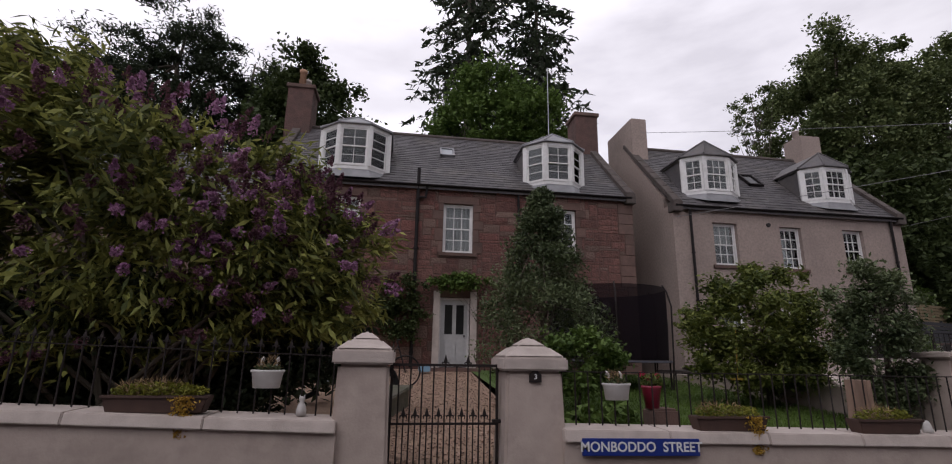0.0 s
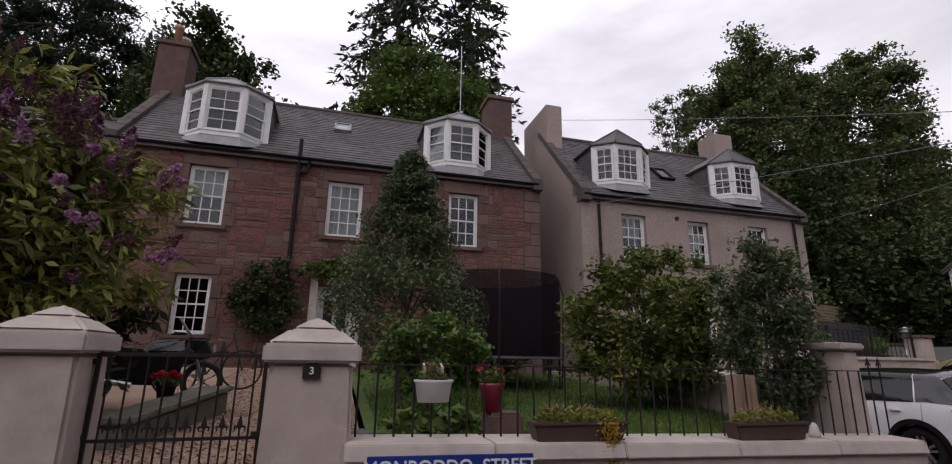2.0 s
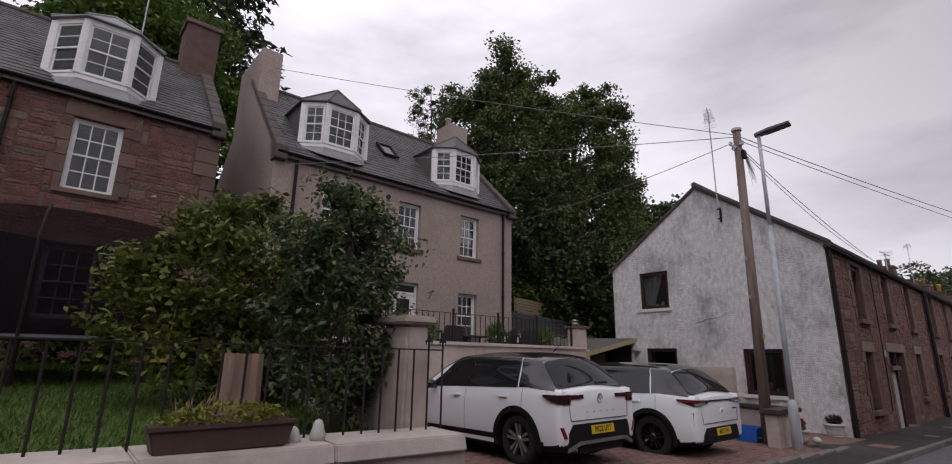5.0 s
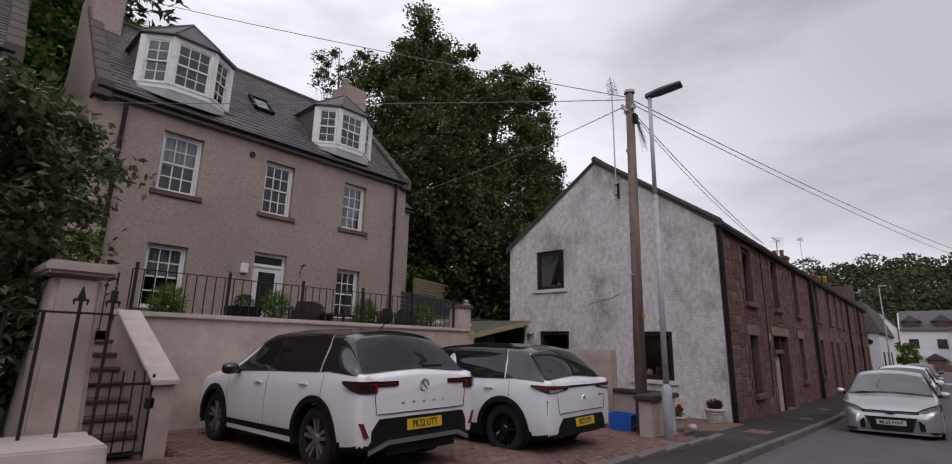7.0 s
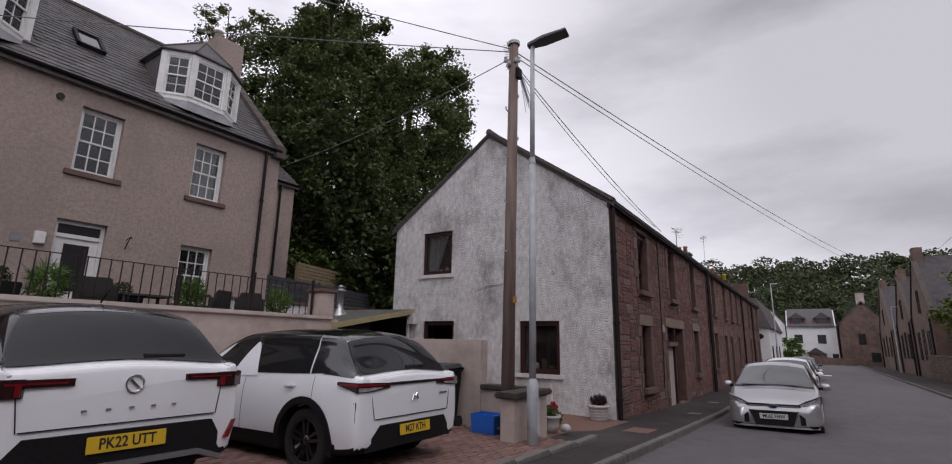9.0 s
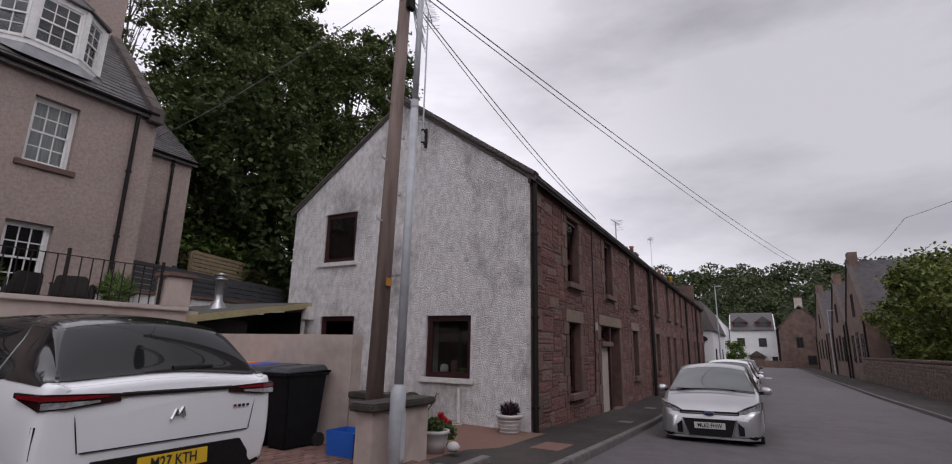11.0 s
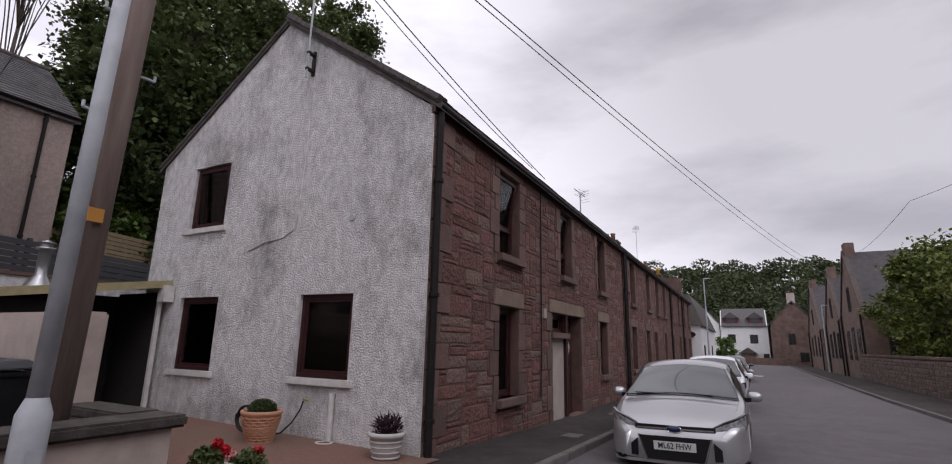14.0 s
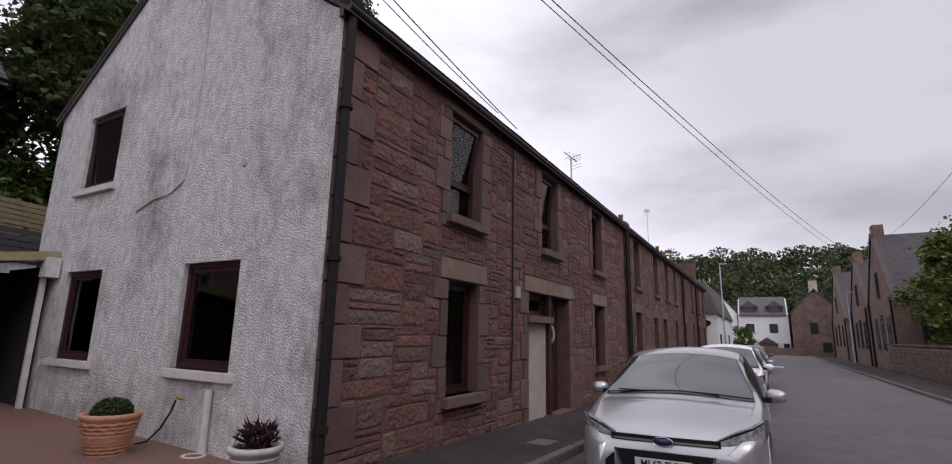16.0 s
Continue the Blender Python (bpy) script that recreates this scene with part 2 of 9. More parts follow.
class Geo:
    """Collects boxes, tubes and faces for one mesh."""

    def __init__(self):
        self.v, self.f = [], []

    def face(self, *pts):
        i = len(self.v)
        self.v += [tuple(p) for p in pts]
        self.f.append(tuple(range(i, i + len(pts))))
        return self

    def solid(self, bottom, top):
        """A closed body between two polygons with the same number of corners."""
        i, k = len(self.v), len(bottom)
        self.v += [tuple(p) for p in bottom] + [tuple(p) for p in top]
        self.f.append(tuple(range(i + k - 1, i - 1, -1)))
        self.f.append(tuple(range(i + k, i + 2 * k)))
        for a in range(k):
            b = (a + 1) % k
            self.f.append((i + a, i + b, i + k + b, i + k + a))
        return self

    def box(self, x0, x1, y0, y1, z0, z1):
        q = [(x0, y0), (x1, y0), (x1, y1), (x0, y1)]
        return self.solid([(*c, z0) for c in q], [(*c, z1) for c in q])

    def tube(self, p, q, r, r2=None, n=8):
        p, q = Vector(p), Vector(q)
        r2 = r if r2 is None else r2
        d = (q - p).normalized()
        a = d.orthogonal().normalized()
        b = d.cross(a)
        ring = [(math.cos(2 * math.pi * k / n), math.sin(2 * math.pi * k / n)) for k in range(n)]
        return self.solid([p + r * (c * a + s * b) for c, s in ring], [q + r2 * (c * a + s * b) for c, s in ring])

    def path(self, pts, r, n=6):
        pts = [Vector(p) for p in pts]
        i0 = len(self.v)
        side = None
        for k, p in enumerate(pts):
            d = (pts[min(k + 1, len(pts) - 1)] - pts[max(k - 1, 0)]).normalized()
            side = d.orthogonal().normalized() if side is None else (side - d * side.dot(d)).normalized()
            up = d.cross(side)
            self.v += [tuple(p + r * (math.cos(2 * math.pi * j / n) * side + math.sin(2 * math.pi * j / n) * up)) for j in range(n)]
        for k in range(len(pts) - 1):
            for j in range(n):
                a, b = i0 + k * n + j, i0 + k * n + (j + 1) % n
                self.f.append((a, b, b + n, a + n))
        self.f.append(tuple(range(i0 + n - 1, i0 - 1, -1)))
        self.f.append(tuple(range(len(self.v) - n, len(self.v))))
        return self

    def lathe(self, profile, n=20, c=(0, 0, 0)):
        """Turns (radius, height) pairs about the upright through c."""
        i = len(self.v)
        for r, z in profile:
            for k in range(n):
                a = 2 * math.pi * k / n
                self.v.append((c[0] + r * math.cos(a), c[1] + r * math.sin(a), c[2] + z))
        for j in range(len(profile) - 1):
            for k in range(n):
                a, b = i + j * n + k, i + j * n + (k + 1) % n
                self.f.append((a, b, b + n, a + n))
        return self

    def mesh(self, name, mat, bevel=0.0, smooth=False):
        me = bpy.data.meshes.new(name)
        me.from_pydata(self.v, [], self.f)
        me.materials.append(mat)
        if bevel:
            bm = bmesh.new()
            bm.from_mesh(me)
            bmesh.ops.bevel(bm, geom=bm.edges[:], offset=bevel, segments=2, affect="EDGES", clamp_overlap=True)
            bm.to_mesh(me)
            bm.free()
        if smooth:
            me.polygons.foreach_set("use_smooth", [True] * len(me.polygons))
        me.update()
        return me

    def part(self, name, mat, parent=None, label="", bevel=0.0, smooth=False):
        ob = new(name, self.mesh(name, mat, bevel, smooth))
        ob.parent = parent
        return tagged(ob, label)


def thing(name, m, label, category, group="", kind=""):
    ob = new(name)
    ob.empty_display_size = 0.2
    ob.matrix_basis = m
    return tagged(ob, label, category, group, kind)


def put(name, me, parent, m=None, label=""):
    """A further object on a shared mesh, under a thing or a part."""
    ob = new(name, me)
    ob.parent = parent
    if m is not None:
        ob.matrix_basis = m
    return tagged(ob, label)


def T(x, y, z):
    return Matrix.Translation((x, y, z))


def rz(x):
    """Height of the road along the street."""
    return float(np.interp(x, [-80, -10, 0, 10, 20, 25, 40, 70, 110, 300], [2.4, 0.33, 0.0, -0.34, -0.70, -0.86, -1.02, -1.10, -1.12, -1.1]))


def wall_geo(L, z0, z1, thick, holes, g=None):
    """A wall along x with its face at y = 0 and its back at y = thick, with openings right through."""
    g = g or Geo()
    xs = sorted({0, L, *[h[0] for h in holes], *[h[1] for h in holes]})
    zs = sorted({z0, z1, *[h[2] for h in holes], *[h[3] for h in holes]})

    def full(i, j):
        if not (0 <= i < len(xs) - 1 and 0 <= j < len(zs) - 1):
            return False
        cx, cz = (xs[i] + xs[i + 1]) / 2, (zs[j] + zs[j + 1]) / 2
        return not any(h[0] < cx < h[1] and h[2] < cz < h[3] for h in holes)

    for i in range(len(xs) - 1):
        for j in range(len(zs) - 1):
            if not full(i, j):
                continue
            a, b, c, d = xs[i], xs[i + 1], zs[j], zs[j + 1]
            g.face((a, 0, c), (b, 0, c), (b, 0, d), (a, 0, d))
            g.face((b, thick, c), (a, thick, c), (a, thick, d), (b, thick, d))
            if not full(i - 1, j):
                g.face((a, thick, c), (a, 0, c), (a, 0, d), (a, thick, d))
            if not full(i + 1, j):
                g.face((b, 0, c), (b, thick, c), (b, thick, d), (b, 0, d))
            if not full(i, j - 1):
                g.face((a, thick, c), (b, thick, c), (b, 0, c), (a, 0, c))
            if not full(i, j + 1):
                g.face((a, 0, d), (b, 0, d), (b, thick, d), (a, thick, d))
    return g


PANES = {}


def pane_mesh(w, h):
    key = (round(w, 3), round(h, 3))
    if key not in PANES:
        PANES[key] = Geo().box(0, w, -0.002, 0.002, 0, h).mesh("pane", M_GLASS)
    return PANES[key]


def sash_window(house, m, w, h, cols=3, rows=2, mat=None, blind=0.0, sill=None, split=0.5, bar=0.022, name="window"):
    """A sash window that fills an opening w by h; its frame stands in the plane y = 0 of m. blind: the part of its height behind a net."""
    mat = mat or M_WHITE
    fr = 0.06
    g = Geo()
    g.box(0, fr, 0, 0.09, 0, h).box(w - fr, w, 0, 0.09, 0, h).box(fr, w - fr, 0, 0.09, h - fr, h).box(fr, w - fr, -0.02, 0.09, 0, fr)
    win = g.part(name, mat, house)
    win.matrix_basis = m
    hm = fr + (h - 2 * fr) * (1 - split)
    for z0, z1, y, nm in ((hm - 0.02, h - fr, 0.025, "upper_sash"), (fr, hm + 0.02, 0.05, "lower_sash")):
        s = Geo()
        st = 0.04
        x0, x1 = fr, w - fr
        s.box(x0, x0 + st, y, y + 0.03, z0, z1).box(x1 - st, x1, y, y + 0.03, z0, z1)
        s.box(x0 + st, x1 - st, y, y + 0.03, z0, z0 + st).box(x0 + st, x1 - st, y, y + 0.03, z1 - st, z1)
        pw, ph = (x1 - x0 - 2 * st) / cols, (z1 - z0 - 2 * st) / rows
        for i in range(1, cols):
            s.box(x0 + st + i * pw - bar / 2, x0 + st + i * pw + bar / 2, y + 0.003, y + 0.027, z0 + st, z1 - st)
        for j in range(1, rows):
            s.box(x0 + st, x1 - st, y + 0.005, y + 0.025, z0 + st + j * ph - bar / 2, z0 + st + j * ph + bar / 2)
        s.part(nm, mat, win)
        me = pane_mesh(pw, ph)
        for i in range(cols):
            for j in range(rows):
                p = put("pane", me, win, pose(x0 + st + i * pw, y + 0.015, z0 + st + j * ph, random.uniform(-0.5, 0.5), 0, random.uniform(-0.5, 0.5)))
                p.visible_shadow = False
    if blind:
        b = Geo()
        k = 24
        for i in range(k):
            a0, a1 = fr + (w - 2 * fr) * i / k, fr + (w - 2 * fr) * (i + 1) / k
            y0, y1 = 0.2 + 0.02 * math.sin(i * 1.9), 0.2 + 0.02 * math.sin((i + 1) * 1.9)
            b.face((a0, y0, h * (1 - blind)), (a1, y1, h * (1 - blind)), (a1, y1, h), (a0, y0, h))
        b.part("net_curtain", M_BLIND, win, "pale net curtain")
    if sill:
        sg = Geo().box(-0.12, w + 0.12, sill[0], 0.1, -sill[1], 0)
        sg.part("window_sill", sill[2], win, "projecting stone sill", bevel=0.008)
    return win


STONE_MESH = {}


def stone_mesh(kind, mat):
    """Unit stone: back at y = 0, an uneven hewn face about y = -1, eight worn corners."""
    key = (kind, mat.name)
    if key not in STONE_MESH:
        r = random.Random(kind)
        ring = [(0, 0), (0.5, 0), (1, 0), (1, 0.5), (1, 1), (0.5, 1), (0, 1), (0, 0.5)]
        out = []
        for k, (x, z) in enumerate(ring):
            c = r.uniform(0.0, 0.05) if k % 2 == 0 else r.uniform(-0.012, 0.03)
            out.append((x + (0.5 - x) * c * 2 * (0.5 if k % 2 else 1.0) + r.uniform(-0.012, 0.012), z + (0.5 - z) * c * 2 + r.uniform(-0.02, 0.02)))
        v = [(x, 0, z) for x, z in out]
        for k, (x, z) in enumerate(out):
            f = r.uniform(0.05, 0.13)
            v.append((x + (0.5 - x) * f, r.uniform(-0.95, -0.45), z + (0.5 - z) * f * 1.5))
        v += [(r.uniform(0.25, 0.42), r.uniform(-1.3, -0.75), r.uniform(0.35, 0.65)), (r.uniform(0.58, 0.75), r.uniform(-1.3, -0.75), r.uniform(0.35, 0.65))]
        fs = [(k, (k + 1) % 8, 8 + (k + 1) % 8, 8 + k) for k in range(8)]
        fs += [(8, 9, 16), (9, 17, 16), (9, 10, 17), (10, 11, 17), (11, 12, 17), (12, 13, 17), (13, 16, 17), (13, 14, 16), (14, 15, 16), (15, 8, 16)]
        me = bpy.data.meshes.new("stone")
        me.from_pydata(v, [], fs)
        me.materials.append(mat)
        STONE_MESH[key] = me
    return STONE_MESH[key]


def courses(x0, x1, z0, z1, blocked, hs, ws, rng):
    """Rubble laid in rough courses: rectangles (x0, x1, z0, z1) that keep clear of the blocked ones."""
    out, z = [], z0
    while z < z1 - 0.03:
        h = rng.uniform(*hs)
        top = min(z + h, z1)
        if z1 - top < 0.07:
            top = z1
        for b in blocked:
            for edge in (b[2], b[3]):
                if z + 0.04 < edge < top:
                    top = edge
        free = [(x0, x1)]
        for b in blocked:
            if b[2] < top - 0.01 and b[3] > z + 0.01:
                free = [q for a, c in free for q in ((a, min(c, b[0])), (max(a, b[1]), c)) if q[1] - q[0] > 0.03]
        for a, c in free:
            x = a
            while x < c - 0.02:
                w = rng.uniform(*ws)
                e = x + w
                if c - e < ws[0] * 0.6:
                    e = c
                if rng.random() < 0.4 and top - z > 0.18:
                    k = z + (top - z) * rng.uniform(0.35, 0.65)
                    out += [(x, e, z, k), (x, e, k, top)]
                else:
                    out.append((x, e, z, top))
                x = e
        z = top
    return out


def rubble(x0, x1, z0, z1, blocked, rng, cx=0.115, cz=0.07):
    """Random rubble: stones of mixed length and height fitted into one another, so that no joint runs through."""

    def lines(lo, hi, edges, step):
        marks = [lo]
        for e in sorted(e for e in edges if lo < e < hi):
            if e - marks[-1] > 0.03:
                marks.append(e)
        if hi - marks[-1] < 0.03:
            marks.pop()
        marks.append(hi)
        out = []
        for p, q in zip(marks, marks[1:]):
            k = max(1, round((q - p) / step))
            out += [p + (q - p) * i / k for i in range(k)]
        return out + [hi]

    xs = lines(x0, x1, {e for b in blocked for e in b[:2]}, cx)
    zs = lines(z0, z1, {e for b in blocked for e in b[2:]}, cz)
    nx, nz = len(xs) - 1, len(zs) - 1
    free = np.ones((nz, nx), bool)
    mx, mz = (np.array(xs[1:]) + np.array(xs[:-1])) / 2, (np.array(zs[1:]) + np.array(zs[:-1])) / 2
    for b in blocked:
        free[np.ix_((mz > b[2]) & (mz < b[3]), (mx > b[0]) & (mx < b[1]))] = False
    out = []
    for j in range(nz):
        for i in range(nx):
            if not free[j, i]:
                continue
            h = rng.choices((1, 2, 3, 4, 5), (3, 5, 4, 2, 1))[0]
            want = rng.randint(2, 4 + (4 if h < 4 else 3))
            w = 1
            while i + w < nx and free[j, i + w] and w < want:
                w += 1
            if i + w < nx and free[j, i + w] and not (i + w + 1 < nx and free[j, i + w + 1]):
                w += 1
            k = 1
            while k < h and j + k < nz and free[j + k, i:i + w].all():
                k += 1
            free[j:j + k, i:i + w] = False
            out.append((xs[i], xs[i + w], zs[j], zs[j + k]))
    out.sort()
    return out


def lay_stones(wall, rects, depth, mat_one, mat_joined, near, gap=0.012, rng=None):
    """Stones proud of the wall's face: those for which near(rect) holds as single pieces (at most 300), the rest as one part."""
    rest, single = Geo(), 0
    for a, b, c, d in rects:
        if b - a < 0.04 or d - c < 0.03:
            continue
        dep = depth * rng.uniform(0.75, 1.25)
        x, z, w, h = a + gap / 2, c + gap / 2, b - a - gap, d - c - gap
        if near((a, b, c, d)) and single < 300:
            single += 1
            put("stone", stone_mesh(rng.randrange(24), mat_one), wall, Matrix.LocRotScale((x, 0.002, z), None, (w, dep, h)))
        else:
            me = stone_mesh(rng.randrange(24), mat_one)
            i = len(rest.v)
            rest.v += [(x + v.co.x * w, 0.002 + v.co.y * dep, z + v.co.z * h) for v in me.vertices]
            rest.f += [tuple(i + k for k in p.vertices) for p in me.polygons]
    if rest.f:
        ob = rest.part("stonework", mat_joined, wall)
        tagged(ob, kind="stuff")


def slates(house, o, u, v, L, S, name="slate_covering", exposure=0.21, width=0.27, clear=(), mat=None, rng=random.Random(5)):
    """Overlapping slates on the plane from o along u (the eaves, length L) and up v (length S); clear: rectangles (u0, u1, s0, s1) left open."""
    o, u, v = Vector(o), Vector(u).normalized(), Vector(v).normalized()
    nrm = u.cross(v).normalized()
    g = Geo()
    row, s = 0, 0.0
    while s < S:
        e = min(exposure * (1 - 0.25 * s / S), S - s + 0.02)
        x = -width * 0.5 * (row % 2)
        while x < L:
            w = width * rng.uniform(0.75, 1.2)
            a, b = max(x, 0) + 0.003, min(x + w, L) - 0.003
            x += w
            if b - a < 0.03 or any(c[0] < (a + b) / 2 < c[1] and c[2] < s + e / 2 < c[3] for c in clear):
                continue
            lift = 0.016 + rng.uniform(0, 0.008)
            lo = s - rng.uniform(0, 0.012)
            p = [o + u * a + v * lo, o + u * b + v * lo, o + u * b + v * (s + e), o + u * a + v * (s + e)]
            q = [p[0] + nrm * lift, p[1] + nrm * (lift + rng.uniform(-0.003, 0.003)), p[2] + nrm * 0.004, p[3] + nrm * 0.004]
            i = len(g.v)
            g.v += [tuple(c) for c in q] + [tuple(p[0]), tuple(p[1])]
            g.f += [(i, i + 1, i + 2, i + 3), (i + 4, i + 5, i + 1, i), (i, i + 3, i + 4), (i + 1, i + 5, i + 2)]
        s += e
        row += 1
    ob = g.part(name, mat or M_SLATE, house)
    return tagged(ob, kind="stuff")


def smooth01(a, b, x):
    t = min(max((x - a) / (b - a), 0), 1)
    return t * t * (3 - 2 * t)

# ---- ground, road, pavements ----


def gz(x, y):
    """Height of the land: the street's fall, the wooded brae behind the houses, the hill at the street's end."""
    z = rz(x) - 0.14
    z += 15 * smooth01(21, 62, y) * (1 - 0.8 * smooth01(40, 90, x))
    z += 20 * smooth01(118, 200, x)
    return z


gx = [-400, -200, -100, -60, -40, *range(-30, 62, 4), 70, 80, 95, 110, 118, 130, 145, 160, 175, 190, 205, 260, 400, 900]
gy = [-900, -300, -120, -60, -30, -12, -6, 0, 6, 12, 18, 21, 24, 28, 32, 36, 41, 46, 52, 58, 64, 90, 150, 300, 900]
g = Geo()
g.v = [(x, y, gz(x, y)) for x in gx for y in gy]
ny = len(gy)
g.f = [(i * ny + j, (i + 1) * ny + j, (i + 1) * ny + j + 1, i * ny + j + 1) for i in range(len(gx) - 1) for j in range(ny - 1)]
tagged(g.part("ground", M_GROUND, smooth=True), "rough grassy land rising to a wooded hill", "ground", kind="structure")


def strip(name, x0, x1, y0, y1, dz, mat, label, step=2.0, depth=0.15):
    """A length of road or pavement that follows the street's fall."""
    g = Geo()
    n = max(1, round((x1 - x0) / step))
    xs = [x0 + (x1 - x0) * i / n for i in range(n + 1)]
    for i, x in enumerate(xs):
        z = rz(x) + dz
        g.v += [(x, y0, z - depth), (x, y0, z), (x, y1, z), (x, y1, z - depth)]
        if i:
            a, b = 4 * (i - 1), 4 * i
            g.f += [(a + 1, b + 1, b + 2, a + 2), (a, b, b + 1, a + 1), (a + 2, b + 2, b + 3, a + 3)]
    return tagged(g.part(name, mat), label, "pavement" if "pave" in name else "road", kind="structure")


KERB_N, KERB_S = 4.45, -2.35
strip("road", -80, 118, KERB_S - 0.05, KERB_N + 0.05, 0, M_ASPHALT, "worn grey asphalt road between two kerbs")
strip("pavement_north", -60, 60, KERB_N + 0.12, 5.9, 0.095, M_PAVE, "dark patched tarmac pavement beside the houses")
strip("pavement_south", -60, 100, -4.4, KERB_S - 0.12, 0.095, M_PAVE, "tarmac pavement along the stone wall")


def kerb_run(name, y0, y1, x0, x1, label):
    run = thing(name, Matrix.Identity(4), label, "kerb", kind="structure")
    me = Geo().box(0, 0.9, 0, y1 - y0, -0.15, 0.105).mesh("kerb_stone", M_KERB, bevel=0.012)
    x = x0
    while x < x1:
        s = math.degrees(math.atan2(rz(x + 0.91) - rz(x), 0.91))
        put("kerb_stone", me, run, pose(x, y0, rz(x), 0, -s, 0))
        x += 0.91


kerb_run("kerb_north", KERB_N, KERB_N + 0.13, -20, 60, "worn granite kerb stones along the pavement")
kerb_run("kerb_south", KERB_S - 0.13, KERB_S, -10, 95, "granite kerb stones across the road")


def slab(name, corners, mat, label, category, depth=0.3, n=12):
    """Ground laid between four corners (x, y, z), bilinear, in a fine grid."""
    g = Geo()
    c = [Vector(p) for p in corners]
    for i in range(n + 1):
        for j in range(n + 1):
            a, b = i / n, j / n
            p = (c[0] * (1 - a) + c[1] * a) * (1 - b) + (c[3] * (1 - a) + c[2] * a) * b
            g.v.append(tuple(p))
    g.f = [(i * (n + 1) + j, (i + 1) * (n + 1) + j, (i + 1) * (n + 1) + j + 1, i * (n + 1) + j + 1) for i in range(n) for j in range(n)]
    return tagged(g.part(name, mat), label, category, kind="structure")


slab("ground_gravel", [(-12, 6.1, 0.3), (2.15, 6.1, 0.02), (2.15, 15.7, 0.95), (-12, 15.7, 1.0)], M_GRAVEL, "pinkish gravel front yard rising to the house", "gravel")
slab("ground_lawn", [(2.15, 6.1, 0.35), (7.75, 6.1, 0.3), (7.75, 15.7, 0.85), (2.15, 15.7, 0.95)], M_LAWN, "uneven green lawn behind the railings", "lawn")
slab("ground_terrace", [(8.9, 11.3, 1.15), (16.9, 11.3, 1.15), (16.9, 15.3, 1.15), (8.9, 15.3, 1.15)], M_PAVE, "raised paved terrace in front of the house", "terrace")
slab("ground_drive_bed", [(8.3, 4.6, rz(8.3) + 0.06), (17.0, 4.6, rz(17) + 0.06), (17.0, 11.3, -0.44), (8.3, 11.3, -0.33)], M_MORTAR, "sandy joints under the brick paving", "paving")
slab("ground_yard", [(17.0, 5.6, -0.51), (20.3, 5.6, -0.6), (20.3, 13.0, -0.45), (17.0, 13.0, -0.42)],
     surf("red_yard_chips", (0.21, 0.105, 0.08), (0.12, 0.068, 0.053), 30, 0.95, 0.9, 60, (0.13, 0.1, 0.07), 1.1, 0.6), "red stone chippings beside the white gable", "gravel")

# ---- red sandstone house ----
yA = 15.6
houseA = thing("sandstone_house", T(0, yA, 0), "two-storey red sandstone house with slate roof and bay dormers", "house")
A0, A1 = -4.4, 7.75
AW = [(1.23, 2.2, 4.54, 6.17), (4.77, 5.7, 4.52, 6.19), (-2.37, -1.42, 4.6, 6.25), (-2.3, -1.45, 1.75, 3.28), (4.75, 5.7, 1.75, 3.3)]
ADOOR = (1.2, 2.15, 1.0, 3.12)
holes = [(a - A0, b - A0, c, d) for a, b, c, d in AW + [ADOOR]]
wa = wall_geo(A1 - A0, 0.2, 6.8, 0.55, holes).part("wall", M_MORTAR, houseA)
wa.matrix_basis = T(A0, 0, 0)
rng = random.Random(11)
blocked = []
me_d = {}


def dressed(wall, x0, x1, z0, z1, dep=0.035):
    me = Geo().solid([(0, 0, 0), (1, 0, 0), (1, 0, 1), (0, 0, 1)], [(0.02, -1, 0.02), (0.98, -0.92, 0.015), (0.985, -1, 0.98), (0.015, -0.9, 0.985)]).mesh("dressed_stone", M_STONE_DRESS) if "d" not in me_d else me_d["d"]
    me_d["d"] = me
    put("dressed_stone", me, wall, Matrix.LocRotScale((x0 + 0.004, 0.003, z0 + 0.004), None, (x1 - x0 - 0.008, dep, z1 - z0 - 0.008)))


def margins(wall, hs, side=0.2, head=0.26, sillh=0.16, rng=rng):
    """Dressed stones round each opening, long and short by turns; returns what they and the openings block."""
    out = []
    for a, b, c, d in hs:
        dressed(wall, a - side, b + side, d, d + head, 0.03)
        dressed(wall, a - side * 0.8, b + side * 0.8, c - sillh, c, 0.03)
        out += [(a - side, b + side, d, d + head), (a - side * 0.8, b + side * 0.8, c - sillh, c), (a, b, c, d)]
        z, k = c, 0
        while z < d - 0.02:
            e = min(z + rng.uniform(0.28, 0.5), d)
            if d - e < 0.15:
                e = d
            for x, sgn in ((a, -1), (b, 1)):
                q = side * (1.5 if (k + (sgn > 0)) % 2 else 0.85) * rng.uniform(0.85, 1.15)
                p0, p1 = sorted((x, x + sgn * q))
                dressed(wall, p0, p1, z, e, rng.uniform(0.024, 0.034))
                out.append((p0, p1, z, e))
            z, k = e, k + 1
    return out


